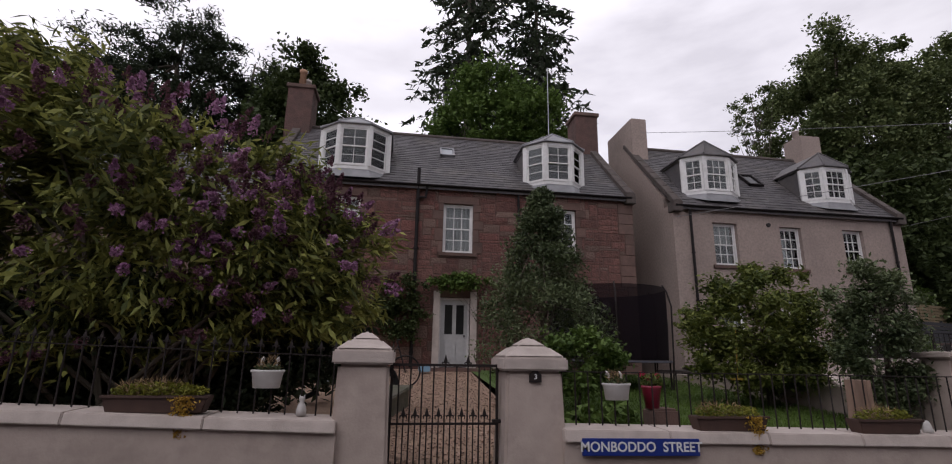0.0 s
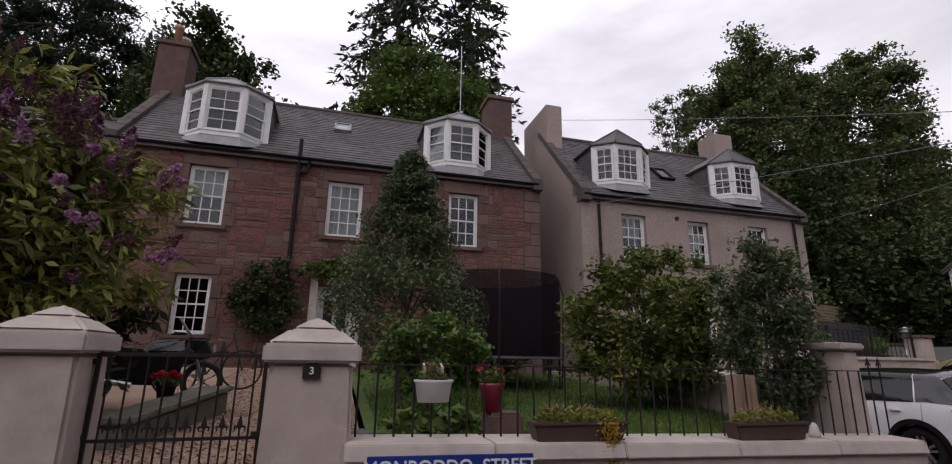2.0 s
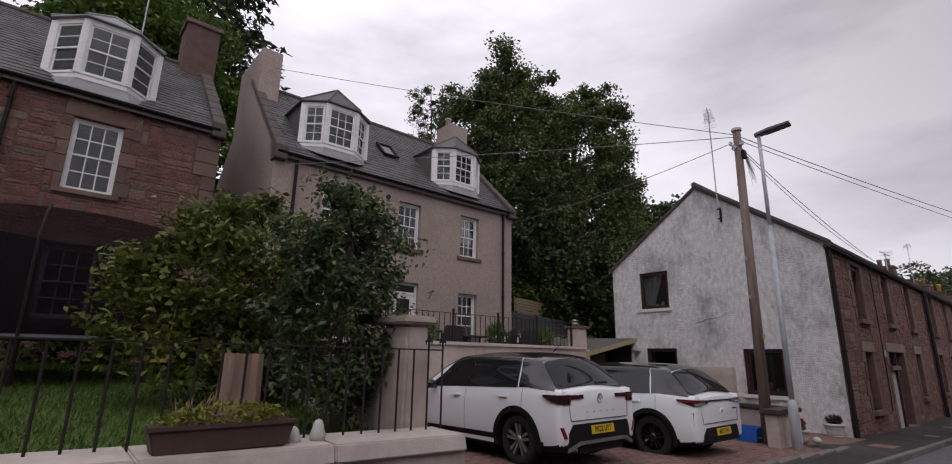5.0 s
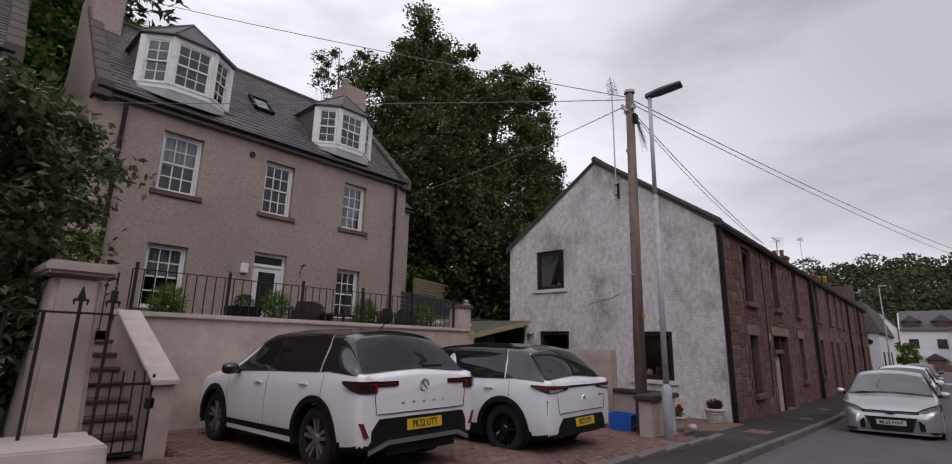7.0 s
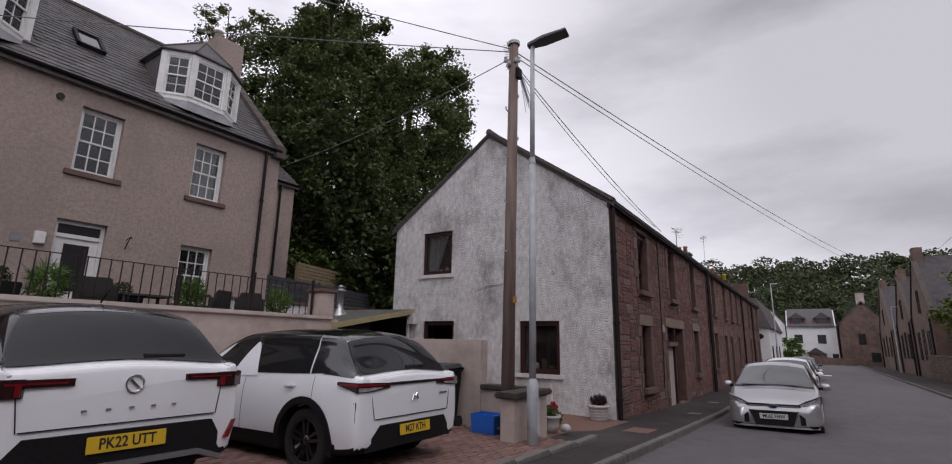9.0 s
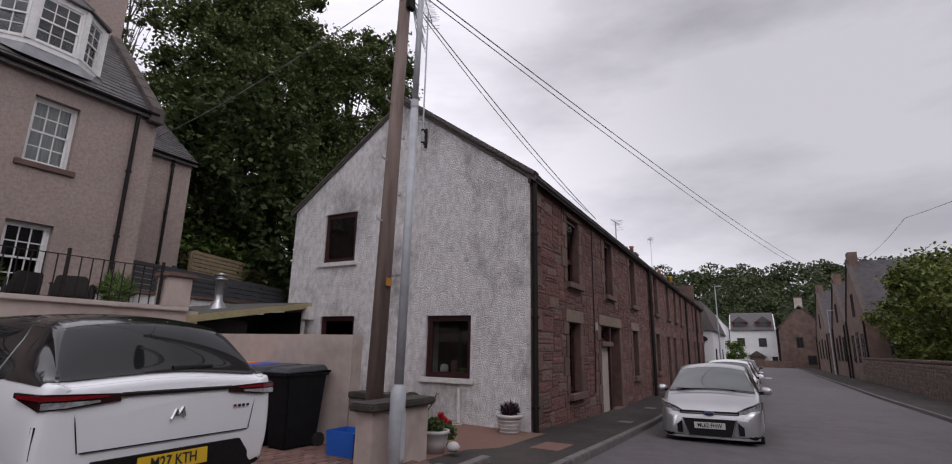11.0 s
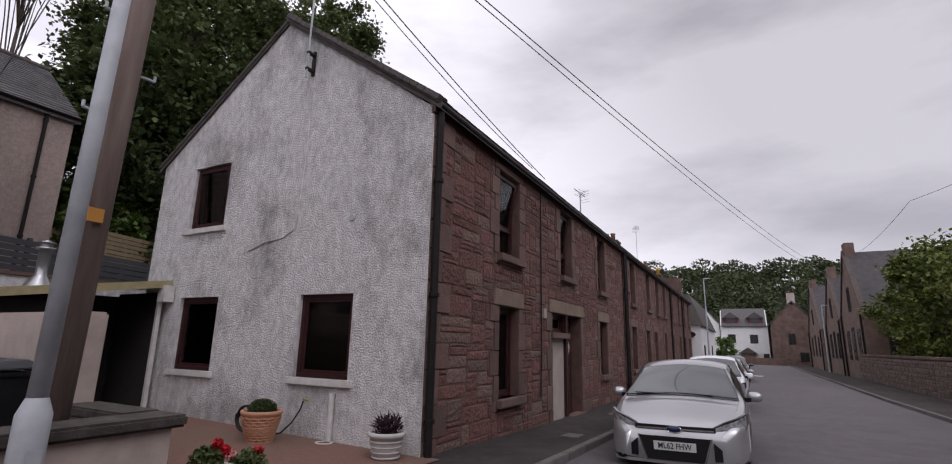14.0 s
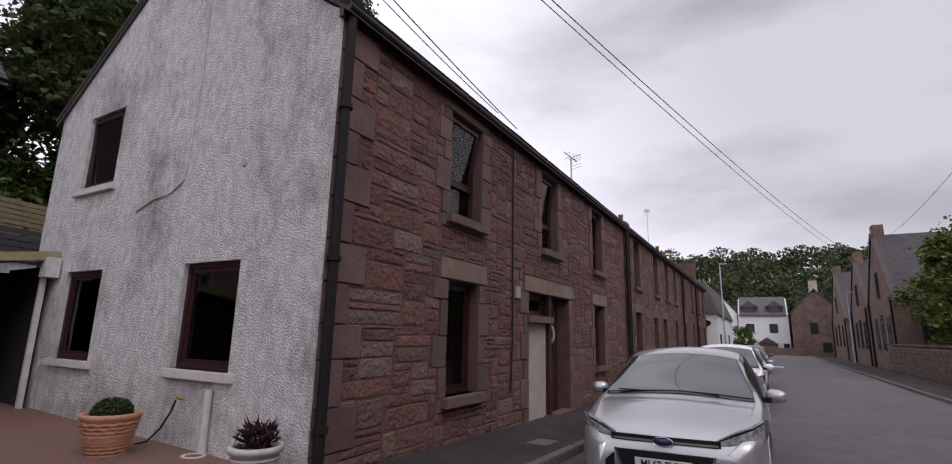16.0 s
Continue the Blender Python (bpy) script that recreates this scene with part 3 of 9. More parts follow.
blocked = margins(wa, holes)
LA = A1 - A0
z = 0.4
while z < 6.8:
    e = min(z + 0.36, 6.8)
    k = 0.34 if round(z * 10) % 2 else 0.55
    dressed(wa, LA - k, LA, z, e)
    blocked.append((LA - k, LA, z, e))
    z = e
rects = rubble(0, LA, 0.3, 6.78, blocked, rng, 0.14, 0.085)
lay_stones(wa, rects, 0.015, M_STONE_RED, M_STONE_RED_J, lambda r: r[2] > 3.3 and r[0] > 5.2, rng=rng)
for i, (a, b, c, d) in enumerate(AW):
    sash_window(houseA, T(a, 0.1, c), b - a, d - c, 3, 2, blind=(1.0, 0.0, 0.5, 0.0, 0.0)[i], sill=(-0.18, 0.11, M_STONE_DRESS), bar=0.026)
# gables, back, roof deck
RA, EA = (3.4, 10.0), 6.8


def gable_house_shell(house, x0, x1, depth, z0, eave, ridge_y, ridge_z, mat, t=0.5):
    for a, b in ((x0, x0 + t), (x1 - t, x1)):
        q = [(0.55, z0), (depth, z0), (depth, eave), (ridge_y, ridge_z - 0.05), (0.55, eave + 0.4)]
        Geo().solid([(a, *p) for p in q], [(b, *p) for p in q]).part("gable_wall", mat, house)
    Geo().box(x0 + t, x1 - t, depth - t, depth, z0, eave).part("back_wall", mat, house)
    # room surfaces coloured near black so the openings look unlit
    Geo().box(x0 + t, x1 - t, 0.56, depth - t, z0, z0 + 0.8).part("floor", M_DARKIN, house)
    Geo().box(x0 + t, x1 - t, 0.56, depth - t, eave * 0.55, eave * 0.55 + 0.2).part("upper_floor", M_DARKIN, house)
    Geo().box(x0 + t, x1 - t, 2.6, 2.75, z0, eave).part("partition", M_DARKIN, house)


gable_house_shell(houseA, A0, A1, 6.8, 0.2, EA, RA[0], RA[1], M_STONE_DRESS)


def roof_deck(house, x0, x1, ey, ez, ry, rzz, by, clear, mat=None, slated=True):
    """Two slopes with boards under slates; the front one from (ey, ez) to (ry, rzz), the back one down to by."""
    g = Geo()
    g.solid([(x0, ey, ez - 0.14), (x1, ey, ez - 0.14), (x1, ry, rzz - 0.14), (x0, ry, rzz - 0.14)], [(x0, ey, ez - 0.01), (x1, ey, ez - 0.01), (x1, ry, rzz - 0.01), (x0, ry, rzz - 0.01)])
    g.solid([(x0, ry, rzz - 0.14), (x1, ry, rzz - 0.14), (x1, by, ez - 0.14), (x0, by, ez - 0.14)], [(x0, ry, rzz - 0.01), (x1, ry, rzz - 0.01), (x1, by, ez - 0.01), (x0, by, ez - 0.01)])
    g.part("roof", mat or M_SLATE, house)
    if slated:
        slates(house, (x0, ey, ez), (1, 0, 0), (0, ry - ey, rzz - ez), x1 - x0, math.hypot(ry - ey, rzz - ez), clear=clear, mat=mat)
    Geo().tube((x0, ry, rzz + 0.01), (x1, ry, rzz + 0.01), 0.09, n=10).part("ridge", M_SKEW, house)


roof_deck(houseA, A0 + 0.05, A1 - 0.05, -0.15, 6.72, RA[0], RA[1], 7.0, [(1.6, 3.75, 0.85, 2.7), (8.45, 10.6, 0.85, 2.7)])


def skews(house, xs, ey, ez, ry, rzz, mat, w=0.3):
    """Raised coping stones up both gables."""
    for x in xs:
        n = 9
        for i in range(n):
            a, b = i / n, (i + 1) / n - 0.006
            p = [(x - w / 2, ey + (ry - ey) * a, ez + (rzz - ez) * a + 0.0), (x + w / 2, ey + (ry - ey) * a, ez + (rzz - ez) * a), (x + w / 2, ey + (ry - ey) * b, ez + (rzz - ez) * b), (x - w / 2, ey + (ry - ey) * b, ez + (rzz - ez) * b)]
            Geo().solid([(q[0], q[1], q[2] - 0.02) for q in p], [(q[0], q[1] - 0.06, q[2] + 0.13) for q in p]).part("skew_stone", mat, house, bevel=0.012)
        Geo().box(x - w / 2 - 0.02, x + w / 2 + 0.02, ey - 0.12, ey + 0.3, ez - 0.28, ez + 0.1).part("skew_putt", mat, house, bevel=0.02)


skews(houseA, (A0 + 0.12, A1 - 0.12), -0.1, 6.78, RA[0], RA[1], M_SKEW)


def chimney(house, x0, x1, y0, y1, z0, z1, mat, pots=(), cope=True):
    g = Geo().box(x0, x1, y0, y1, z0, z1)
    st = g.part("chimney", mat, house, bevel=0.015)
    if cope:
        Geo().box(x0 - 0.07, x1 + 0.07, y0 - 0.07, y1 + 0.07, z1 - 0.02, z1 + 0.14).part("chimney_cope", M_STONE_DRESS, st, bevel=0.02)
    for px, py, h, m2 in pots:
        Geo().lathe([(0.0, 0), (0.14, 0), (0.12, h * 0.8), (0.15, h * 0.82), (0.15, h), (0.1, h), (0.1, h * 0.5)], 14, (px, py, z1 + 0.12)).part("chimney_pot", m2, st, smooth=True)


M_TERRA = surf("terracotta", (0.42, 0.25, 0.16), (0.33, 0.18, 0.11), 9, 0.85, 0.2, 60, (0.2, 0.13, 0.1), 2, 0.5)
chimney(houseA, A0 - 0.35, A0 + 0.6, 2.9, 3.95, 8.6, 11.45, M_STACK, [(A0 + 0.1, 3.15, 0.75, M_TERRA), (A0 + 0.2, 3.65, 0.6, M_COPE)])
chimney(houseA, A1 - 0.85, A1 + 0.1, 2.9, 3.95, 8.6, 11.3, M_STACK)


def dormer(house, x0, x1, zb, zt, apex, yf, roof_y, roof_slope_y, roofmat, wcols, frame=None, blind=0.0):
    """A canted bay dormer: one wide and two narrow sashes, slated cheeks, a hipped roof. yf: its front; roof_y: where its sides meet the slates; roof_slope_y(z): the main roof."""
    frame = frame or M_WHITE
    w = x1 - x0
    c0, c1 = x0 + 0.27 * w, x1 - 0.27 * w
    d = Geo()
    ys = roof_y
    back = roof_slope_y(zt)
    pl = [(c0, yf), (c1, yf), (x1, ys), (x1, back), (x0, back), (x0, ys)]
    body = Geo()
    # lead apron below and head board above
    body.solid([(*p, zt - 0.1) for p in pl], [(*p, zt) for p in pl])
    dm = body.part("dormer", frame, house)
    Geo().solid([(*p, zb - 0.12) for p in pl[:3]] + [(x0, ys, zb - 0.12)], [(*p, zb) for p in pl[:3]] + [(x0, ys, zb)]).part("dormer_sill", frame, dm)
    Geo().solid([(c0 - 0.1, yf - 0.12, zb - 0.42), (c1 + 0.1, yf - 0.12, zb - 0.42), (x1 + 0.12, ys - 0.05, zb - 0.14), (x0 - 0.12, ys - 0.05, zb - 0.14)], [(c0, yf + 0.02, zb - 0.11), (c1, yf + 0.02, zb - 0.11), (x1 + 0.05, ys, zb - 0.1), (x0 - 0.05, ys, zb - 0.1)]).part("lead_apron", M_LEAD, dm)
    # cheeks
    for x, s in ((x0, 1), (x1, -1)):
        t = 0.08 * s
        q = [(ys, zb - 0.05), (back, zt - 0.05), (ys, zt - 0.05)]
        Geo().solid([(x, *p) for p in q], [(x + t, *p) for p in q]).part("cheek", M_SLATE, dm)
    # three sashes
    segs = [((x0, ys), (c0, yf)), ((c0, yf), (c1, yf)), ((c1, yf), (x1, ys))]
    for (a, b), cols in zip(segs, wcols):
        dx, dy = b[0] - a[0], b[1] - a[1]
        L = math.hypot(dx, dy)
        ang = math.degrees(math.atan2(dy, dx))
        Geo().box(-0.06, 0.06, -0.03, 0.09, zb, zt - 0.08).part("mullion", frame, dm).matrix_basis = pose(a[0], a[1], 0, 0, 0, ang / 2)
        sash_window(dm, pose(a[0], a[1], zb, 0, 0, ang) @ T(0.04, 0.0, 0), L - 0.08, zt - 0.1 - zb, cols, 2, mat=frame, bar=0.02, name="sash_window", blind=blind)
    Geo().box(-0.06, 0.06, -0.03, 0.09, zb, zt - 0.08).part("mullion", frame, dm).matrix_basis = pose(x1, ys, 0, 0, 0, 20)
    # hipped roof with a short overhang
    o = 0.1
    ev = [(c0 - 0.03, yf - o), (c1 + 0.03, yf - o), (x1 + o, ys - 0.04), (x1 + o, back), (x0 - o, back), (x0 - o, ys - 0.04)]
    mx = (x0 + x1) / 2
    rb = roof_slope_y(apex)
    r = Geo()
    ap = (mx, (yf + ys) / 2 + 0.35, apex)
    rbk = (mx, rb, apex)
    E = [(*p, zt) for p in ev]
    E2 = [(x1 + o, back, zt), (x0 - o, back, zt)]
    r.face(E[5], E[0], ap).face(E[0], E[1], ap).face(E[1], E[2], ap)
    r.face(E[2], E[3], rbk, ap).face(E[4], E[5], ap, rbk)
    r.face(*reversed([(*p, zt - 0.03) for p in ev]))
    for a, b in zip(ev, ev[1:] + ev[:1]):
        r.face((*a, zt - 0.03), (*b, zt - 0.03), (*b, zt), (*a, zt))
    r.part("dormer_roof", roofmat, dm)
    for e in (E[0], E[1], E[2], E[5]):
        Geo().tube(Vector(e) + Vector((0, 0, 0.01)), Vector(ap) + Vector((0, 0, 0.01)), 0.03, n=6).part("hip_roll", roofmat, dm)


sA = lambda zz: -0.15 + (zz - 6.72) / (RA[1] - 6.72) * (RA[0] + 0.15)
dormer(houseA, -2.85, -0.65, 7.22, 8.68, 9.2, -0.15, 0.42, sA, M_LEAD, (1, 2, 1), blind=0.0)
dormer(houseA, 4.05, 6.15, 7.15, 8.58, 9.15, -0.15, 0.42, sA, M_LEAD, (1, 2, 1))


def skylight(house, x, y, zr, slope, w=0.55, h=0.75, label="small roof window", frame_mat=None, pane_mat=None):
    fr = Geo().box(-w / 2, w / 2, -h / 2, -h / 2 + 0.07, 0, 0.1).box(-w / 2, w / 2, h / 2 - 0.07, h / 2, 0, 0.1).box(-w / 2, -w / 2 + 0.07, -h / 2, h / 2, 0, 0.1).box(w / 2 - 0.07, w / 2, -h / 2, h / 2, 0, 0.1)
    o = fr.part("skylight", frame_mat or M_LEAD, house, label)
    o.matrix_basis = pose(x, y, zr, slope, 0, 0)
    Geo().box(-w / 2 + 0.06, w / 2 - 0.06, -h / 2 + 0.06, h / 2 - 0.06, 0.05, 0.06).part("pane", pane_mat or surf("skylight_glass", (0.30, 0.32, 0.34), (0.26, 0.28, 0.3), 2, 0.08), o)


slopeA = math.degrees(math.atan2(RA[1] - 6.72, RA[0] + 0.15))
skylight(houseA, 1.45, sA(8.75), 8.77, slopeA)


def gutter(house, x0, x1, y, z, ends=()):
    g = Geo()
    n = 8
    for i in range(n):
        a, b = math.pi * (1 + i / n), math.pi * (1 + (i + 1) / n)
        p = [(y + 0.06 * math.cos(q), z + 0.06 * math.sin(q)) for q in (a, b)]
        g.face((x0, *p[0]), (x1, *p[0]), (x1, *p[1]), (x0, *p[1]))
    g.part("gutter", M_PIPE, house)


def downpipe(house, x, y, z0, z1, r=0.045):
    p = Geo().tube((x, y, z0), (x, y, z1), r, n=10).part("downpipe", M_PIPE, house)
    zz = z0 + 0.4
    while zz < z1:
        Geo().tube((x, y, zz), (x, y, zz + 0.05), r * 1.4, n=10).part("pipe_bracket", M_PIPE, p)
        zz += 1.6


gutter(houseA, A0, A1 - 0.1, -0.2, 6.72)
downpipe(houseA, 0.38, -0.1, 1.0, 7.3, 0.055)
Geo().path([(0.38, -0.1, 6.3), (0.62, -0.12, 6.3), (0.66, -0.12, 6.55), (0.66, -0.18, 6.7)], 0.05, 8).part("pipe_branch", M_PIPE, houseA)
downpipe(houseA, 3.7, -0.1, 4.2, 6.7, 0.04)
# front door
dd = Geo().box(1.2, 1.26, 0.12, 0.24, 1.0, 3.12).box(2.09, 2.15, 0.12, 0.24, 1.0, 3.12).box(1.26, 2.09, 0.12, 0.24, 3.05, 3.12).part("door", M_WHITE, houseA, "pale grey panelled front door in a painted frame")
M_DOORGREY = surf("grey_white_door_paint", (0.5, 0.5, 0.5), (0.43, 0.43, 0.43), 8, 0.45)
Geo().box(1.26, 2.09, 0.17, 0.21, 1.02, 3.05).part("door_leaf", M_DOORGREY, dd)
for a in (1.38, 1.74):
    Geo().box(a, a + 0.24, 0.155, 0.168, 2.0, 2.9).part("door_glass", surf("dark_glass", (0.02, 0.02, 0.022), (0.03, 0.03, 0.03), 3, 0.1), dd)
    Geo().box(a, a + 0.24, 0.15, 0.168, 1.2, 1.75).part("door_panel", M_DOORGREY, dd, bevel=0.01)
Geo().lathe([(0, 0), (0.03, 0), (0.03, 0.03), (0, 0.03)], 10, (0, 0, 0)).part("door_handle", M_BLACK, dd).matrix_basis = pose(2.0, 0.15, 1.95, 90)
Geo().box(1.0, 1.2, -0.12, 0.12, 0.95, 3.3).part("door_jamb", M_COPE, houseA)
Geo().box(2.15, 2.35, -0.12, 0.12, 0.95, 3.3).part("door_jamb", M_COPE, houseA)
Geo().box(0.9, 2.45, -0.5, 0.1, 0.7, 1.0).part("door_step", M_STONE_DRESS, houseA, bevel=0.02)
# lower neighbour of the same row
houseL = thing("cottage", T(0, yA, 0), "lower sandstone cottage adjoining the taller house", "house")
Geo().box(-14, A0 - 0.02, 0.05, 6.5, 0.3, 5.2).part("wall", M_STONE_DRESS, houseL)
roof_deck(houseL, -14, A0 - 0.02, -0.1, 5.2, 3.3, 8.6, 6.7, [])
chimney(houseL, -14.2, -13.2, 2.8, 3.8, 7.5, 10.2, M_STONE_DRESS)

# ---- pink-grey harled house ----
yB = 15.2
houseB = thing("harled_house", T(0, yB, 0), "pinkish grey harled house with slate roof and white sash windows", "house")
B0, B1 = 9.0, 17.95
BW = [(10.45, 11.35, 4.46, 5.94), (12.98, 13.82, 4.43, 5.92), (15.48, 16.31, 4.47, 5.94), (10.48, 11.34, 1.72, 3.2), (15.46, 16.27, 1.75, 3.21)]
BDOOR = (12.93, 13.85, 1.15, 3.35)
holesB = [(a - B0, b - B0, c, d) for a, b, c, d in BW + [BDOOR]]
wb = wall_geo(B1 - B0, 0.5, 6.5, 0.55, holesB).part("wall", M_HARL_PINK, houseB)
wb.matrix_basis = T(B0, 0, 0)
for i, (a, b, c, d) in enumerate(BW):
    sash_window(houseB, T(a, 0.14, c), b - a, d - c, 3, 2, blind=(0.5, 0.0, 1.0, 0.5, 0.0)[i], sill=(-0.2, 0.12, M_STONE_DRESS), bar=0.024)
RB = (3.4, 10.0)
gable_house_shell(houseB, B0, B1, 6.8, 0.5, 6.5, RB[0], RB[1], M_HARL_PINK)
roof_deck(houseB, B0 + 0.05, B1 - 0.05, -0.15, 6.45, RB[0], RB[1], 7.0, [(0.75, 2.95, 0.7, 2.5), (5.55, 7.7, 0.7, 2.5)])
skews(houseB, (B0 + 0.12, B1 - 0.12), -0.1, 6.5, RB[0], RB[1], M_SKEW)
chimney(houseB, B0 + 0.02, B0 + 0.68, 2.6, 5.0, 7.6, 11.0, M_HARL_PINK, cope=False)
chimney(houseB, B1 - 0.95, B1, 2.8, 3.8, 9.0, 11.0, M_HARL_PINK, [(B1 - 0.7, 3.3, 0.3, M_COPE)], cope=False)
sB = lambda zz: -0.15 + (zz - 6.45) / (RB[1] - 6.45) * (RB[0] + 0.15)
dormer(houseB, 9.8, 11.92, 7.12, 8.46, 9.25, 0.05, 0.5, sB, M_SLATE, (2, 3, 2))
dormer(houseB, 14.58, 16.66, 7.1, 8.38, 9.15, 0.05, 0.5, sB, M_SLATE, (2, 3, 2))
slopeB = math.degrees(math.atan2(RB[1] - 6.45, RB[0] + 0.15))
skylight(houseB, 13.25, sB(8.1), 8.14, slopeB, 0.6, 0.9, "dark-framed roof window", M_PIPE, MATS["dark_glass"])
gutter(houseB, B0, B1 - 0.1, -0.2, 6.45)
downpipe(houseB, 9.6, -0.08, 1.2, 6.4)
downpipe(houseB, 17.45, -0.08, 1.2, 6.4)
fb = Geo().box(12.93, 13.0, 0.12, 0.24, 1.15, 3.35).box(13.78, 13.85, 0.12, 0.24, 1.15, 3.35).box(13.0, 13.78, 0.12, 0.24, 3.27, 3.35).box(13.0, 13.78, 0.12, 0.24, 2.98, 3.06).part("door", M_WHITE, houseB, "white front door with dark glass and a narrow fanlight")
Geo().box(13.0, 13.78, 0.17, 0.2, 3.06, 3.27).part("fanlight", MATS["dark_glass"], fb)
Geo().box(13.0, 13.78, 0.16, 0.2, 1.17, 2.98).part("door_leaf", M_WHITE, fb)
Geo().box(13.16, 13.62, 0.145, 0.158, 1.85, 2.85).part("door_glass", MATS["dark_glass"], fb)
Geo().box(12.6, 12.78, -0.09, 0.0, 2.75, 3.0).part("meter_box", M_WHITE, houseB, "small white box on the wall", bevel=0.01)
Geo().box(12.25, 12.4, -0.02, 0.0, 2.75, 2.92).part("number_plate_sign", M_LEAD, houseB, "small grey house plate")
Geo().path([(14.25, 0, 3.1), (14.25, -0.25, 3.15), (14.25, -0.3, 3.1)], 0.012).path([(14.25, 0, 2.9), (14.25, -0.22, 3.14)], 0.01).part("basket_bracket", M_BLACK, houseB)
Geo().lathe([(0, 0), (0.07, 0), (0.07, 0.06), (0, 0.06)], 12).part("vent", M_DARKIN, houseB).matrix_basis = pose(12.55, 0.0, 5.95, 90)
# lower wing set back at its side
wing = thing("house_wing", T(0, yB, 0), "lower harled rear wing with a slate roof", "house")
Geo().box(B1 + 0.02, 20.85, 3.2, 8.5, 0.5, 6.75).part("wall", M_HARL_PINK, wing)
roof_deck(wing, B1 + 0.02, 20.95, 3.05, 6.72, 5.9, 9.0, 8.7, [])
gutter(wing, B1 + 0.02, 20.95, 3.0, 6.72)
downpipe(wing, 20.2, 3.12, 1.2, 6.7)

# ---- white-gabled end house and sandstone terrace ----
XG, YT = 20.22, 5.85
endh = thing("end_terrace_house", Matrix.Identity(4), "end terrace house with weathered white roughcast gable", "house")
# gable wall: built along its own x, which runs from the back corner to the street corner
GH = [(12.35 - 11.3, 12.35 - 10.28, 2.77, 3.98), (12.35 - 11.2, 12.35 - 10.15, 0.25, 1.5), (12.35 - 8.18, 12.35 - 7.12, 0.26, 1.48)]
gm = pose(XG, 12.35, 0, 0, 0, -90)
gw = wall_geo(12.35 - YT - 0.1, -0.9, 4.2, 0.5, GH)
gw.solid([(0, 0, 4.2), (12.35 - YT - 0.1, 0, 4.2), (12.35 - 9.12, 0, 6.55)], [(0, 0.5, 4.2), (12.35 - YT - 0.1, 0.5, 4.2), (12.35 - 9.12, 0.5, 6.55)])
gw = gw.part("gable_wall", M_HARL_WHITE, endh)
gw.matrix_basis = gm
M_SILLW = surf("white_painted_sill", (0.62, 0.60, 0.58), (0.5, 0.48, 0.46), 9, 0.7, 0.2, 60)


def casement(house, m, w, h, mat, sill=None, transom=0.0, tilt=0.0, content=None, name="window"):
    """A plain brown-framed window: a fixed frame, an inner sash that may be tilted, one pane."""
    fr = 0.06
    win = Geo().box(0, fr, 0, 0.08, 0, h).box(w - fr, w, 0, 0.08, 0, h).box(fr, w - fr, 0, 0.08, h - fr, h).box(fr, w - fr, 0, 0.08, 0, fr).part(name, mat, house)
    win.matrix_basis = m
    if transom:
        Geo().box(fr, w - fr, 0.0, 0.08, transom - 0.03, transom + 0.03).part("transom", mat, win)
    s0 = transom + 0.03 if transom else fr
    s = Geo().box(fr, fr + 0.05, 0, 0.05, 0, h - fr - s0).box(w - fr - 0.05, w - fr, 0, 0.05, 0, h - fr - s0).box(fr + 0.05, w - fr - 0.05, 0, 0.05, 0, 0.05).box(fr + 0.05, w - fr - 0.05, 0, 0.05, h - fr - s0 - 0.05, h - fr - s0).part("sash", mat, win)
    s.matrix_basis = pose(0, 0.02, s0, tilt, 0, 0)
    p = put("pane", pane_mesh(w - 2 * fr - 0.1, h - fr - s0 - 0.1), win, pose(fr + 0.05, 0.045, s0 + 0.05, tilt, 0, 0))
    p.visible_shadow = False
    if transom:
        p = put("pane", pane_mesh(w - 2 * fr, transom - 0.03 - fr), win, T(fr, 0.045, fr))
        p.visible_shadow = False
    if sill:
        Geo().box(-0.1, w + 0.1, sill[0], 0.02, -sill[1], 0).part("window_sill", sill[2], win, bevel=0.008)
    return win


for i, (a, b, c, d) in enumerate(GH):
    w = casement(endh, gm @ T(a, 0.06, c), b - a, d - c, M_BROWNFRAME, (-0.12, 0.1, M_SILLW), tilt=3 if i == 0 else 0)
# curtain and sill things behind the gable windows
M_CURTAIN = surf("pale_patterned_curtain", (0.5, 0.49, 0.5), (0.25, 0.245, 0.26), 16, 0.9)


def drape(house, m, w0, w1, z0, z1, lean, label):
    """A gathered curtain, drawn in towards one side at its foot."""
    g = Geo()
    n = 16
    for i in range(n):
        q = []
        for k in (i, i + 1):
            u = k / n
            q.append((w0 + (w1 - w0) * u, 0.03 * math.sin(k * 2.2), w0 + (w1 - w0) * u * lean))
        (a, ya, af), (b, yb, bf) = q
        g.face((af, ya, z0), (bf, yb, z0), (b, yb, z1), (a, ya, z1))
    g.part("curtain", M_CURTAIN, house, label).matrix_basis = m


